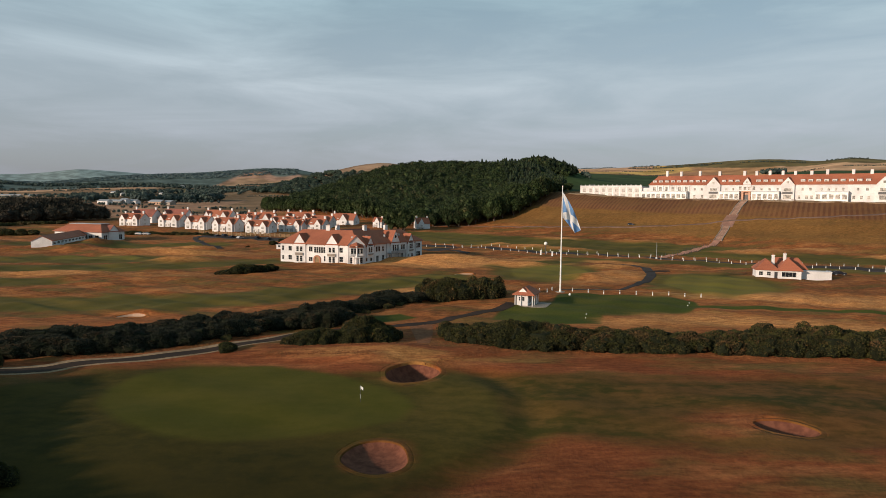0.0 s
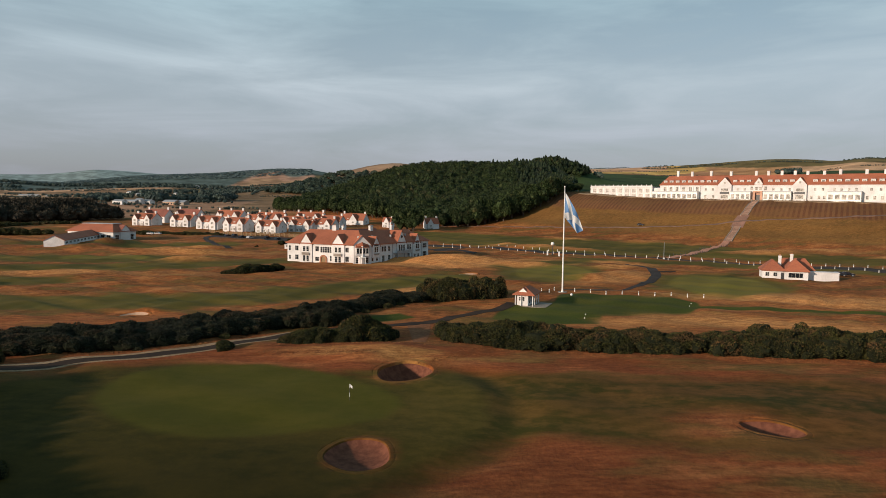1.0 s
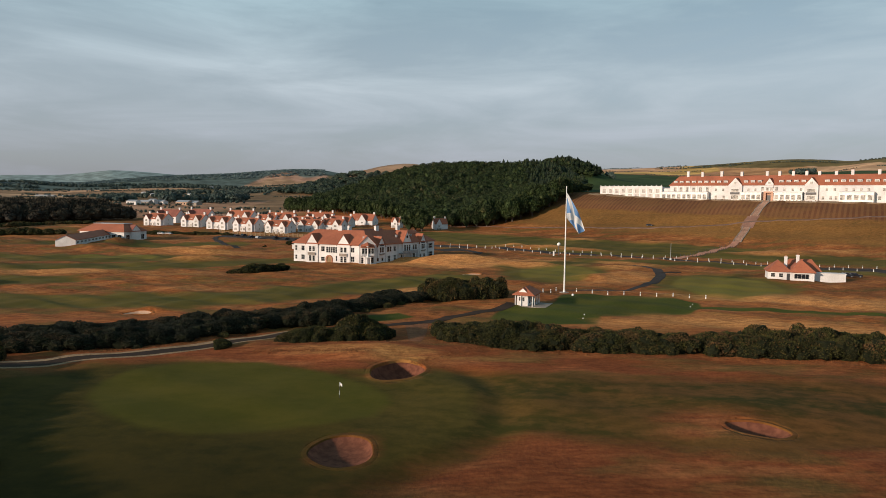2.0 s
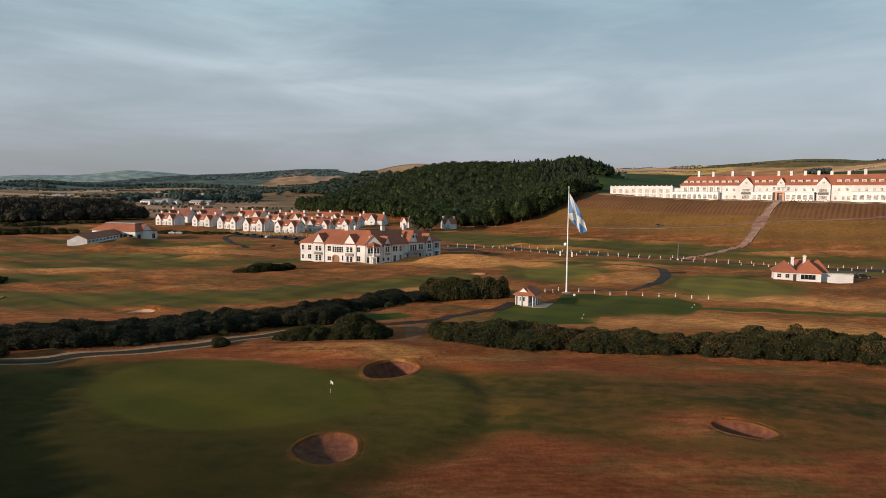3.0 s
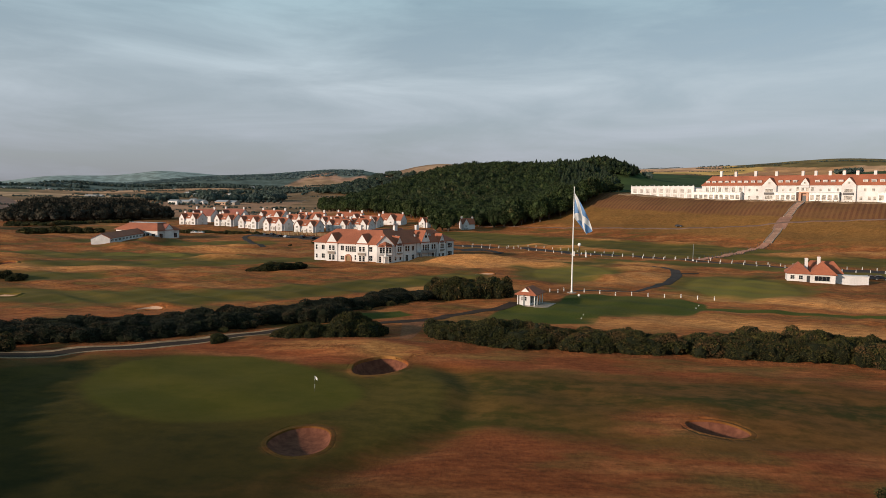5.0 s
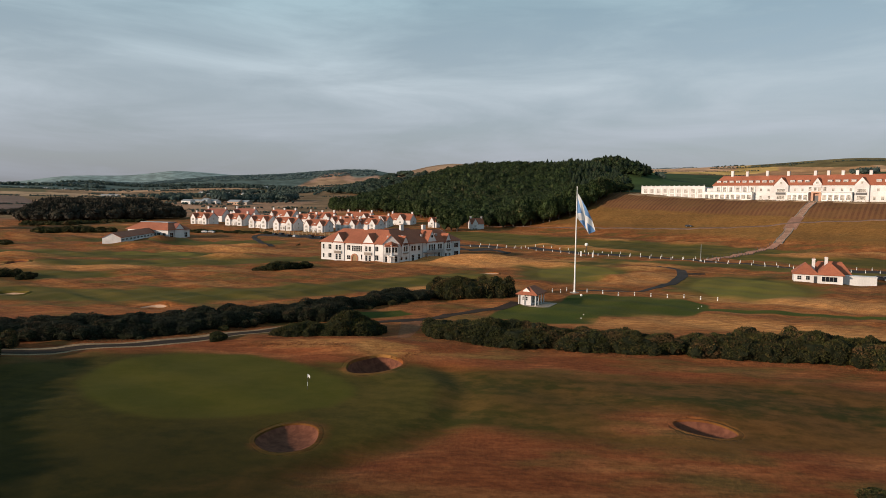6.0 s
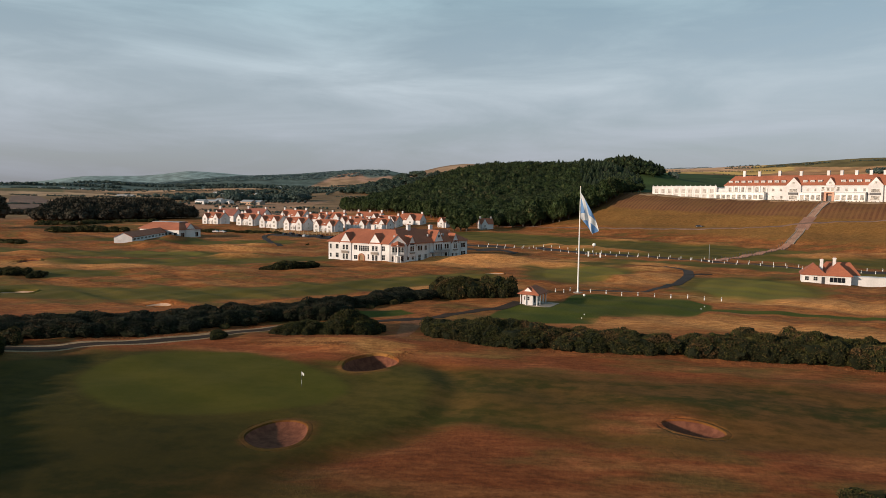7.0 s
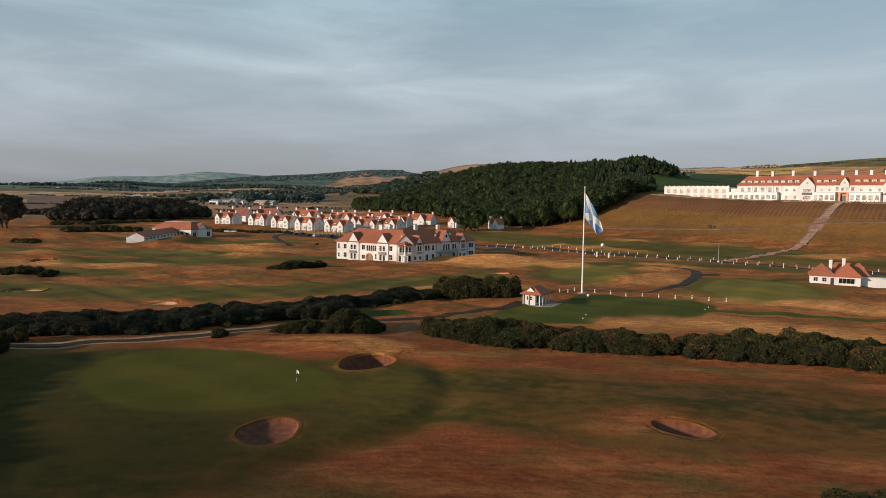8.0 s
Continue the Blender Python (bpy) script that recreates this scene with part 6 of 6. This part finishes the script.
# ---- bungalow ----
def build_bungalow():
    ang = math.degrees(math.atan2(220.3 - 224.5, 117.7 - 104.8))
    root = thing("bungalow", 104.7, 224.6, gz(110, 223), ang, "white single-storey bungalow with red hipped roofs", "house")
    w = 13.6
    g = Geo()
    g.box(0, 6.6, 0, 8, -0.8, 2.75), g.box(6.6, w, -0.3, 9, -0.8, 2.8)
    part("wall", g, WHITE, root)
    g = Geo()
    g.M = Matrix.Translation((3.3, 4, 0)) @ pose(0, 0, 0, 0, 0, 90)
    hipped_roof(g, -4, 4, -3.3, 3.3, 2.75, 6.2, 0.5, 3.2)
    part("roof", g, TILE, root)
    g = Geo()
    g.M = Matrix.Translation(((w + 6.6) / 2, 4.35, 0)) @ pose(0, 0, 0, 0, 0, 90)
    hipped_roof(g, -4.65, 4.65, -3.5, 3.5, 2.8, 6.6, 0.5, 3.6)
    part("roof", g, TILE, root)
    g = Geo()
    hipped_roof(g, 5, w + 2.6, 5.5, 12, 2.8, 6.4, 0.4, 2.6)
    part("roof", g, TILE, root)
    g = Geo()
    g.box(w, w + 2.4, 5.8, 11.8, -0.8, 2.7)
    part("rear_wall", g, WHITE, root)
    g = Geo()
    g.box(w, w + 9.5, 2.6, 5.8, -0.8, 2.3), g.box(w - 0.1, w + 9.65, 2.45, 5.9, 2.3, 2.5)
    part("annex", g, WHITE, root, "low flat-roofed white annexe")
    for x, ww in ((1.5, 1.2), (3.9, 1.2)):
        window(root, Matrix(), x, 0.8, ww, 1.3, 2, 2)
    window(root, Matrix(), 9.9, 0.5, 4.4, 1.7, 4, 1, y=-0.32)
    g = Geo()
    g.box(5.6, 6.5, -0.1, 0.0, -0.6, 2.1)
    part("door", g, DARK, root, "dark front door")
    for x, y, z in ((5.6, 4.0, 7.4), (9.2, 4.6, 8.0)):
        chimney(root, Matrix(), x, y, 3.5, z, 0.9, 0.7, 2)


build_bungalow()


# ---- sheds and driving-range hall ----
def build_sheds():
    root = thing("low_shed", -177.4, 305.0, 1.75, 102, "long low white shed with a dark red tiled roof", "shed")
    g, r = Geo(), Geo()
    gabled_block(g, 0, 60, 0, 8.8, -1.5, 2.7, 4.9)
    gabled_roof(r, 0, 60, 0, 8.8, 2.7, 4.9)
    part("wall", g, WHITE, root)
    part("roof", r, TILE, root)
    for i in range(11):
        window(root, Matrix(), 3 + 5.1 * i, 1.0, 3.2, 1.1, 4, 1)
    root = thing("practice_hall", -208.0, 360.0, gz(-190, 355), -17, "white hall with a red hipped roof and flat grey top", "hall")
    g = Geo()
    g.box(0, 31, 0, 16, -1.5, 5.0)
    part("wall", g, WHITE, root)
    g = Geo()
    x0, x1, y0, y1 = -0.8, 31.8, -0.8, 16.8
    low, top = [(x0, y0, 5.0), (x1, y0, 5.0), (x1, y1, 5.0), (x0, y1, 5.0)], [(x0 + 6, y0 + 6, 8.7), (x1 - 6, y0 + 6, 8.7), (x1 - 6, y1 - 6, 8.7), (x0 + 6, y1 - 6, 8.7)]
    g.put(low + top + [(x, y, 4.75) for x, y, z in low], [(0, 1, 5, 4), (1, 2, 6, 5), (2, 3, 7, 6), (3, 0, 4, 7), (8, 9, 1, 0), (9, 10, 2, 1), (10, 11, 3, 2), (11, 8, 0, 3), (4, 5, 6, 7), (11, 10, 9, 8)])
    part("roof", g, TILE, root)
    g = Geo()
    g.box(4.8, 26.2, 4.8, 11.2, 8.71, 8.95)
    part("roof_deck", g, GREY_ROOF, root, "flat grey roof deck")
    for x in (17, 20.5, 24, 28):
        window(root, Matrix(), x, 0.2, 2.6, 3.0, 2, 2)
    M = pose(31, 0, 0, 0, 0, 90)
    for x in (2.5, 6, 9.5, 13):
        window(root, M, x, 0.4, 2.6, 2.8, 2, 2)
    gw, gr = Geo(M), Geo(M)
    front_gable(gw, gr, 8, 7, -1.5, 5.0, 8.2, -0.6, 5)
    ob = part("gable", gw, WHITE, root)
    part("gable_roof", gr, TILE_OLD, ob)


build_sheds()


# ---- cottages ----
def build_cottage(long, deep, eave, ridge, gables, label, stacks, roof=None):
    root = new("cottage")
    tagged(root, label, "cottage", "white cottages in rows")
    roof = roof or TILE
    g, r = Geo(), Geo()
    gabled_block(g, 0, long, 0, deep, -1.5, eave, ridge)
    gabled_roof(r, 0, long, 0, deep, eave, ridge)
    part("wall", g, WHITE, root)
    part("roof", r, roof, root)
    for c, w, apex, out in gables:
        gw, gr = Geo(), Geo()
        front_gable(gw, gr, c, w, -1.5, eave - 0.1, apex, -out, deep / 2)
        ob = part("gable", gw, WHITE, root)
        part("gable_roof", gr, roof, ob)
        window(root, Matrix(), c, 3.0, 1.7, 1.4, 2, 2, CURTAIN, -out - 0.02)
        window(root, Matrix(), c, 0.4, 2.0, 1.6, 3, 2, CURTAIN, -out - 0.02)
    mids = [(a[0] + b[0]) / 2 for a, b in zip(gables, gables[1:])] or [long * 0.3]
    for c in mids:
        g = Geo()
        g.box(c - 1.9, c + 1.9, -1.0, 0, -1.5, 2.5), g.box(c - 2.1, c + 2.1, -1.3, 0.0, 2.5, 2.7)
        part("porch", g, WHITE, root)
        for dx in (-1.1, 1.1):
            window(root, Matrix(), c + dx, 0.3, 1.3, 1.7, 2, 2, CURTAIN, -1.02)
        g = Geo()
        g.box(c - 0.7, c + 0.7, 0.6, 2.6, eave - 0.2, eave + 1.1)
        ob = part("dormer", g, WHITE, root)
        window(ob, Matrix(), c, eave, 1.0, 0.8, 2, 1, CURTAIN, 0.58)
    M = pose(long, 0, 0, 0, 0, 90)
    for z in (0.5, 3.2):
        window(root, M, deep * 0.5, z, 1.3, 1.4, 2, 2, CURTAIN)
    for x, z in stacks:
        chimney(root, Matrix(), x, deep / 2, ridge - 1.5, z, 1.3, 0.9, 2)
    return root


FRONT = build_cottage(17, 9.5, 4.7, 8.3, [(3.0, 4.6, 7.7, 1.3), (13.6, 4.6, 7.7, 1.3)], "white gabled cottage with a red tiled roof", [(0.8, 9.6), (16.2, 9.9)])
WIDE = build_cottage(23, 10.5, 5.2, 9.6, [(4, 5.2, 8.7, 1.5), (19, 5.2, 8.7, 1.5)], "wide white gabled cottage with a red tiled roof", [(0.8, 11.3), (11.5, 11.0), (22.2, 11.3)])
DARKER = build_cottage(20, 11, 5.0, 10.0, [(4, 5.8, 9.2, 1.8)], "white cottage with a brown tiled roof and one gable", [(0.9, 11.8), (19, 11.6)], TILE_OLD)
rows = [(FRONT, 219, 404, 462), (FRONT, 287, 405, 455), (FRONT, 334, 409, 441), (FRONT, 382, 413, 432), (FRONT, 440, 416, 428), (FRONT, 499, 412, 440), (FRONT, 536, 412, 440),
        (DARKER, 238, 398, 505), (DARKER, 294, 398, 505), (WIDE, 366, 398, 508), (FRONT, 418, 398, 490), (WIDE, 438, 402, 492), (FRONT, 484, 402, 474), (WIDE, 508, 403, 505), (FRONT, 552, 402, 480)]
first = set()
for model, u, v, depth in rows:
    x = -1.5 + (u - 784) / 1175.5 * (depth - 3.4) * 1.0
    at = pose(x, depth, gz(x + 8, depth) + 0.05, 0, 0, -19)
    if model in first:
        copy_thing(model, at)
    else:
        model.matrix_basis = at
        first.add(model)
BIG = build_cottage(21, 11, 5.6, 10.8, [(12, 7, 10.4, 1.6)], "large white house with a red tiled roof beneath the wood", [(0.8, 12.8), (20, 12.4)])
BIG.matrix_basis = pose(-84, 506, gz(-80, 508) - 1.6, 0, 0, -19) @ Matrix.Scale(0.9, 4)
CREAM = build_cottage(9, 8, 5.4, 9.4, [(4.5, 5, 9.6, 1.0)], "small cream house with a steep red roof among trees", [(8, 10.4)])
CREAM.matrix_basis = pose(-49.5, 478, gz(-47, 482) - 0.4, 0, 0, -19) @ Matrix.Scale(0.76, 4)
LODGE = build_cottage(11, 9, 5.6, 10.0, [(3.4, 5, 9.6, 1.0)], "white lodge with a red roof at the foot of the wood", [(0.8, 11.6), (10, 11.4)])
LODGE.matrix_basis = pose(-17.5, 470, gz(-14, 472) - 0.8, 0, 0, 20) @ Matrix.Scale(0.86, 4)

# ---- far farm buildings ----
def build_barn(x, y, w, d, h, rz, mat, label):
    t = thing("farm_building", x, y, gz(x, y), rz, label, "farm building", "far farm buildings")
    g, r = Geo(), Geo()
    gabled_block(g, 0, w, 0, d, -3, h, h + d * 0.22)
    gabled_roof(r, 0, w, 0, d, h, h + d * 0.22)
    part("wall", g, mat, t)
    part("roof", r, GREY_ROOF, t)
    for k in range(3):
        window(t, Matrix(), w * (k + 0.7) / 3.6, 0.8, w * 0.1, h * 0.5, 2, 1)


for u, depth, w, d, h, mat in ((182, 880, 17, 9, 4.2, WHITE), (200, 900, 22, 10, 3, STONE), (222, 900, 10, 8, 5.5, WHITE), (234, 905, 15, 9, 3.2, WHITE), (272, 880, 20, 11, 4, PALE_SAND), (288, 882, 20, 11, 3.4, STONE),
                               (205, 1650, 22, 10, 4, WHITE), (222, 1500, 10, 8, 5, WHITE), (232, 1450, 16, 10, 4, STONE), (258, 1500, 9, 8, 6, WHITE), (290, 1350, 9, 8, 4, WHITE), (326, 2300, 14, 10, 8, WHITE), (60, 1500, 30, 10, 3, STONE), (10, 1480, 40, 10, 3, STONE), (30, 1490, 26, 10, 3, STONE)):
    x = -1.5 + (u - 784) / 1175.5 * depth
    build_barn(x, depth, w, d, h, -19, mat, "low pale farm building across the fields")
for u, depth in ((-40, 2000), (-70, 1980), (-110, 1900), (-160, 1860)):
    x = -1.5 + (u - 784) / 1175.5 * depth
    build_barn(x, depth, 30, 10, 3, -30, STONE, "low pale airfield building across the fields")


# ---- flagpole and flag ----
def build_pole():
    root = thing("flagpole", 32, 186, gz(32, 186), 0, "very tall tapered white flagpole on a round base", "flagpole")
    g = Geo()
    g.tube([(0, 0, -0.3, 0.34), (0, 0, 0.3, 0.34), (0, 0, 0.45, 0.26), (0, 0, 0.9, 0.23), (0, 0, 10, 0.20), (0, 0, 20, 0.15), (0, 0, 29.0, 0.09)], 16)
    part("pole", g, TRIM, root, "", True)
    g = Geo()
    g.ball(0, 0, 29.15, 0.18)
    part("finial", g, TRIM, root, "", True)
    g = Geo()
    g.tube([(0, 0, -0.4, 1.3), (0, 0, 0.12, 1.3)], 24)
    part("base", g, STONE, root)
    # cloth
    nu, nv = 46, 30
    pts, uvs = [], []
    for j in range(nv + 1):
        for i in range(nu + 1):
            a, b = i / nu, j / nv
            xt, zt = 5.3 * a - 0.4 * a * a, 27.5 - 8.2 * a - 1.9 * a * a
            xb, zb = 3.1 * a + 0.3 * a * a, 20.7 - 4.2 * a - 0.3 * a * a
            x, z = 0.2 + xb + (xt - xb) * b, zb + (zt - zb) * b
            y = (0.9 * math.sin(a * 5.5 - b * 3.2) + 0.35 * math.sin(a * 12 + b * 5)) * min(1.0, a * 1.8)
            pts.append((x + 0.3 * math.sin(b * 6.3 + a * 3) * a, y, z))
            uvs.append((a, b))
    faces = [(j * (nu + 1) + i, j * (nu + 1) + i + 1, (j + 1) * (nu + 1) + i + 1, (j + 1) * (nu + 1) + i) for j in range(nv) for i in range(nu)]
    g = Geo()
    g.put(pts, faces)
    me = g.mesh("flag", FLAG, True)
    layer = me.uv_layers.new(name="UVMap")
    for loop in me.loops:
        layer.data[loop.index].uv = uvs[loop.vertex_index]
    cloth = tagged(new("flag", me), "large blue flag with white diagonal cross, hanging in light wind", "flag")
    cloth.matrix_basis = pose(32, 186, gz(32, 186), 0, 0, -8)


build_pole()


# ---- pin flag on the green ----
def build_pin():
    x, y = -11.3, 85.1
    root = thing("golf_pin", x, y, gz(x, y), 0, "slim golf pin with a small white flag in the green", "golf pin")
    for i in range(4):
        g = Geo()
        g.tube([(0, 0, -0.1 + 0.55 * i, 0.022), (0, 0, 0.45 + 0.55 * i, 0.022)], 8)
        part("rod", g, TRIM if i % 2 else DARK, root)
    g = Geo()
    pts = [(0.02 + 0.07 * i, 0.05 * math.sin(i * 1.1), 2.1 - 0.05 * i - 0.36 * k) for i in range(6) for k in (0, 1)]
    g.put(pts, [(2 * i, 2 * i + 1, 2 * i + 3, 2 * i + 2) for i in range(5)])
    part("pennant", g, TRIM, root, "small white flag")


build_pin()


# ---- posts along the road and the tee ----
def post_at(x, y, h, r, label, group):
    global POST
    if POST is None:
        POST = {}
    key = (h, r)
    if key not in POST:
        root = new("white_post")
        g = Geo()
        g.tube([(0, 0, -0.3, r), (0, 0, h - 0.12, r), (0, 0, h, r * 0.6)], 8)
        part("shaft", g, TRIM, root)
        g = Geo()
        g.tube([(0, 0, h * 0.62, r * 1.03), (0, 0, h * 0.78, r * 1.03)], 8, False)
        part("band", g, DARK, root)
        root.matrix_basis = pose(x, y, gz(x, y))
        POST[key] = tagged(root, label, "post", group)
    else:
        copy_thing(POST[key], pose(x, y, gz(x, y)))


POST = None
line = smooth_line(ROAD[2:11], 0.5)
way = np.gradient(line, axis=0)
way /= np.linalg.norm(way, axis=1)[:, None]
run = np.concatenate([[0], np.cumsum(np.linalg.norm(np.diff(line, axis=0), axis=1))])
for side in (1, -1):
    s = 2.0 if side > 0 else 4.0
    while s < run[-1]:
        i = int(np.searchsorted(run, s))
        q = line[i] + np.array([way[i][1], -way[i][0]]) * 5.4 * side
        post_at(q[0], q[1], 1.05, 0.13, "short white painted post beside the road", "road posts")
        s += 4.7
for x, y in ((25.8, 182.8), (28.1, 184.3), (30, 187.6), (35.5, 186.6), (39.6, 185.2), (43.6, 184), (47.7, 182.8), (51.7, 181.2), (55.6, 179.6), (59.6, 178.6), (63.6, 177.8), (67.6, 177.0)):
    post_at(x, y, 1.0, 0.13, "short white post edging the tee lawn", "tee posts")
for a, b in (((25.8, 182.8), (30, 187.6)), ((35.5, 186.6), (67.6, 177.0))):
    t = thing("rope", (a[0] + b[0]) / 2, (a[1] + b[1]) / 2, gz((a[0] + b[0]) / 2, (a[1] + b[1]) / 2), 0, "thin brown rope strung between white posts", "rope")
    g = Geo(Matrix.Translation((-(a[0] + b[0]) / 2, -(a[1] + b[1]) / 2, 0)))
    dx, dy = b[0] - a[0], b[1] - a[1]
    n = 8
    for i in range(n):
        p, q = (a[0] + dx * i / n, a[1] + dy * i / n), (a[0] + dx * (i + 1) / n, a[1] + dy * (i + 1) / n)
        g.put([(p[0], p[1], 0.79), (q[0], q[1], 0.79), (q[0], q[1], 0.82), (p[0], p[1], 0.82), (p[0] + 0.05, p[1] + 0.05, 0.81), (q[0] + 0.05, q[1] + 0.05, 0.81)], [(0, 1, 2, 3), (0, 4, 5, 1), (4, 3, 2, 5)])
    part("cord", g, TIMBER, t)

for x, y, r in ((33.2, 178.5, 0.34), (30.2, 145.5, 0.13), (31.0, 148.5, 0.13), (60, 166, 0.13), (61.5, 169, 0.13)):
    g = Geo()
    g.ball(0, 0, r * 0.9, r)
    ob = part("tee_marker", g, TRIM, None, "", True)
    ob.matrix_basis = pose(x, y, gz(x, y))
    tagged(ob, "round white marker ball on the tee lawn", "tee marker", "tee markers")

# a plain white ball on a pillar, with no clock face
t = thing("pillar_clock", 46.7, 304.8, gz(46.7, 304.8), 0, "round white ball on a dark pillar by the road", "clock")
g = Geo()
g.tube([(0, 0, -0.3, 0.35), (0, 0, 0.5, 0.3), (0, 0, 0.6, 0.18), (0, 0, 4.3, 0.13)], 10)
part("pillar", g, DARK, t)
g = Geo()
g.ball(0, 0, 4.95, 0.8)
part("globe", g, TRIM, t, "large white globe", True)
for dx in (-2.6, 2.6):
    g = Geo()
    g.box(46.7 + dx - 0.3, 46.7 + dx + 0.3, 301.6, 302.2, gz(46.7 + dx, 302) - 0.3, gz(46.7 + dx, 302) + 1.9)
    g.box(46.7 + dx - 0.38, 46.7 + dx + 0.38, 301.52, 302.28, gz(46.7 + dx, 302) + 1.9, gz(46.7 + dx, 302) + 2.05)
    tagged(part("gate_pillar", g, TRIM), "square white gate pillar beside the road", "gate pillar", "gate pillars")
t = thing("thin_mast", 93.5, 293, gz(93.5, 293), 0, "slender grey mast standing by the road", "mast")
g = Geo()
g.tube([(0, 0, -0.2, 0.14), (0, 0, 7.5, 0.07)], 8)
part("shaft", g, GREY, t)
g = Geo()
g.box(-0.35, 0.35, -0.2, 0.2, -0.2, 0.8)
part("cabinet", g, TRIM, t)


# ---- cars ----
def build_car(x, y, rz, paint, label):
    t = thing("car", x, y, gz(x, y) + 0.07, rz, label, "car", "parked cars")
    g = Geo()
    g.prism([(-2.1, 0.35), (2.1, 0.35), (2.15, 0.65), (2.0, 0.9), (1.0, 1.0), (0.4, 1.45), (-1.3, 1.47), (-2.0, 1.0), (-2.15, 0.8)], -0.88, 0.88)
    part("body", g, paint, t)
    g = Geo()
    g.prism([(0.85, 1.02), (0.35, 1.38), (-1.25, 1.40), (-1.7, 1.02)], -0.895, 0.895)
    part("glazing", g, GLASS, t)
    for dx in (-1.35, 1.35):
        for dy in (-0.8, 0.8):
            g = Geo(pose(dx, dy, 0.32, 90, 0, 0))
            g.tube([(0, 0, -0.11, 0.33), (0, 0, 0.11, 0.33)], 14)
            w = part("wheel", g, RUBBER, t)
            g = Geo(pose(dx, dy, 0.32, 90, 0, 0))
            g.tube([(0, 0, -0.125, 0.2), (0, 0, 0.125, 0.2)], 10)
            part("rim", g, GREY, w)


for x, y, rz, paint, lab in ((-131, 390, 70, CAR_DARK, "dark parked car on the asphalt"), (-126, 388, 70, CAR_DARK, "dark parked car on the asphalt"), (-121, 386, 70, CAR_DARK, "dark parked car on the asphalt"),
                             (-116, 384, 70, CAR_PALE, "silver parked car on the asphalt"), (-105, 380, 70, CAR_DARK, "dark parked car on the asphalt"), (-98, 377, 70, CAR_DARK, "dark parked car on the asphalt"),
                             (-182, 402, -10, CAR_PALE, "silver parked car near the hall"), (-177, 401, -10, CAR_PALE, "silver parked car near the hall"),
                             (135, 233, -20, CAR_DARK, "dark parked car beside the bungalow"), (138.5, 234, -20, CAR_DARK, "dark parked car beside the bungalow"),
                             (123, 436, -25, CAR_DARK, "dark car on the bank road"), (86, 553, -40, CAR_PALE, "pale parked car beside the hotel"), (79, 557, -40, CAR_PALE, "pale parked car beside the hotel")):
    build_car(x, y, rz, paint, lab)

# fence below the cottages
t = thing("fence", -150, 412, gz(-150, 412), 0, "low timber fence below the cottages", "fence")
for k in range(22):
    x, y = -150 + 3.2 * k, 414 - 1.17 * k
    g = Geo(Matrix.Translation((150, -412, -gz(-150, 412))))
    g.box(x - 0.35, x + 0.35, y - 0.3, y + 0.3, gz(x, y) - 0.3, gz(x, y) + 1.9), g.box(x - 0.45, x + 0.45, y - 0.4, y + 0.4, gz(x, y) + 1.9, gz(x, y) + 2.1)
    part("post", g, TIMBER, t)
    g = Geo(Matrix.Translation((150, -412, -gz(-150, 412))))
    for h in (0.4, 0.95, 1.5):
        g.put([(x, y, gz(x, y) + h), (x + 3.2, y - 1.17, gz(x + 3.2, y - 1.17) + h), (x + 3.2, y - 1.17, gz(x + 3.2, y - 1.17) + h + 0.22), (x, y, gz(x, y) + h + 0.22), (x, y + 0.06, gz(x, y) + h), (x + 3.2, y - 1.11, gz(x + 3.2, y - 1.17) + h)], [(0, 1, 2, 3), (0, 4, 5, 1), (4, 3, 2, 5)])
    part("rail", g, TIMBER, t)


# dark bollards along the red path
POST_DARK = new("bollard")
g = Geo()
g.tube([(0, 0, -0.3, 0.11), (0, 0, 0.85, 0.11)], 8)
part("shaft", g, DARK, POST_DARK)
g = Geo()
g.ball(0, 0, 0.92, 0.13, 6, 8)
part("cap", g, DARK, POST_DARK)
tagged(POST_DARK, "short dark bollard beside the red path", "bollard", "path bollards")
line = smooth_line([(99, 299), (110, 312), (124, 332), (136, 350), (148, 366), (155, 377)], 4.0)
way = np.gradient(line, axis=0)
way /= np.linalg.norm(way, axis=1)[:, None]
made = 0
for q, w in zip(line, way):
    for side in (2.8, -2.8):
        x, y = q[0] + w[1] * side, q[1] - w[0] * side
        at = pose(x, y, gz(x, y))
        if made:
            copy_thing(POST_DARK, at)
        else:
            POST_DARK.matrix_basis = at
        made += 1

# outbuilding beside the clubhouse
t = thing("outbuilding", -79, 318, gz(-76, 318), -19, "low white flat-roofed outbuilding beside the clubhouse", "outbuilding")
g = Geo()
g.box(0, 6.5, 0, 4, -0.8, 2.0)
part("wall", g, WHITE, t)
g = Geo()
g.box(-0.2, 6.7, -0.2, 4.2, 2.0, 2.2)
part("roof", g, GREY_ROOF, t)
window(t, Matrix(), 1.6, 0.8, 1.2, 1.0, 2, 1)
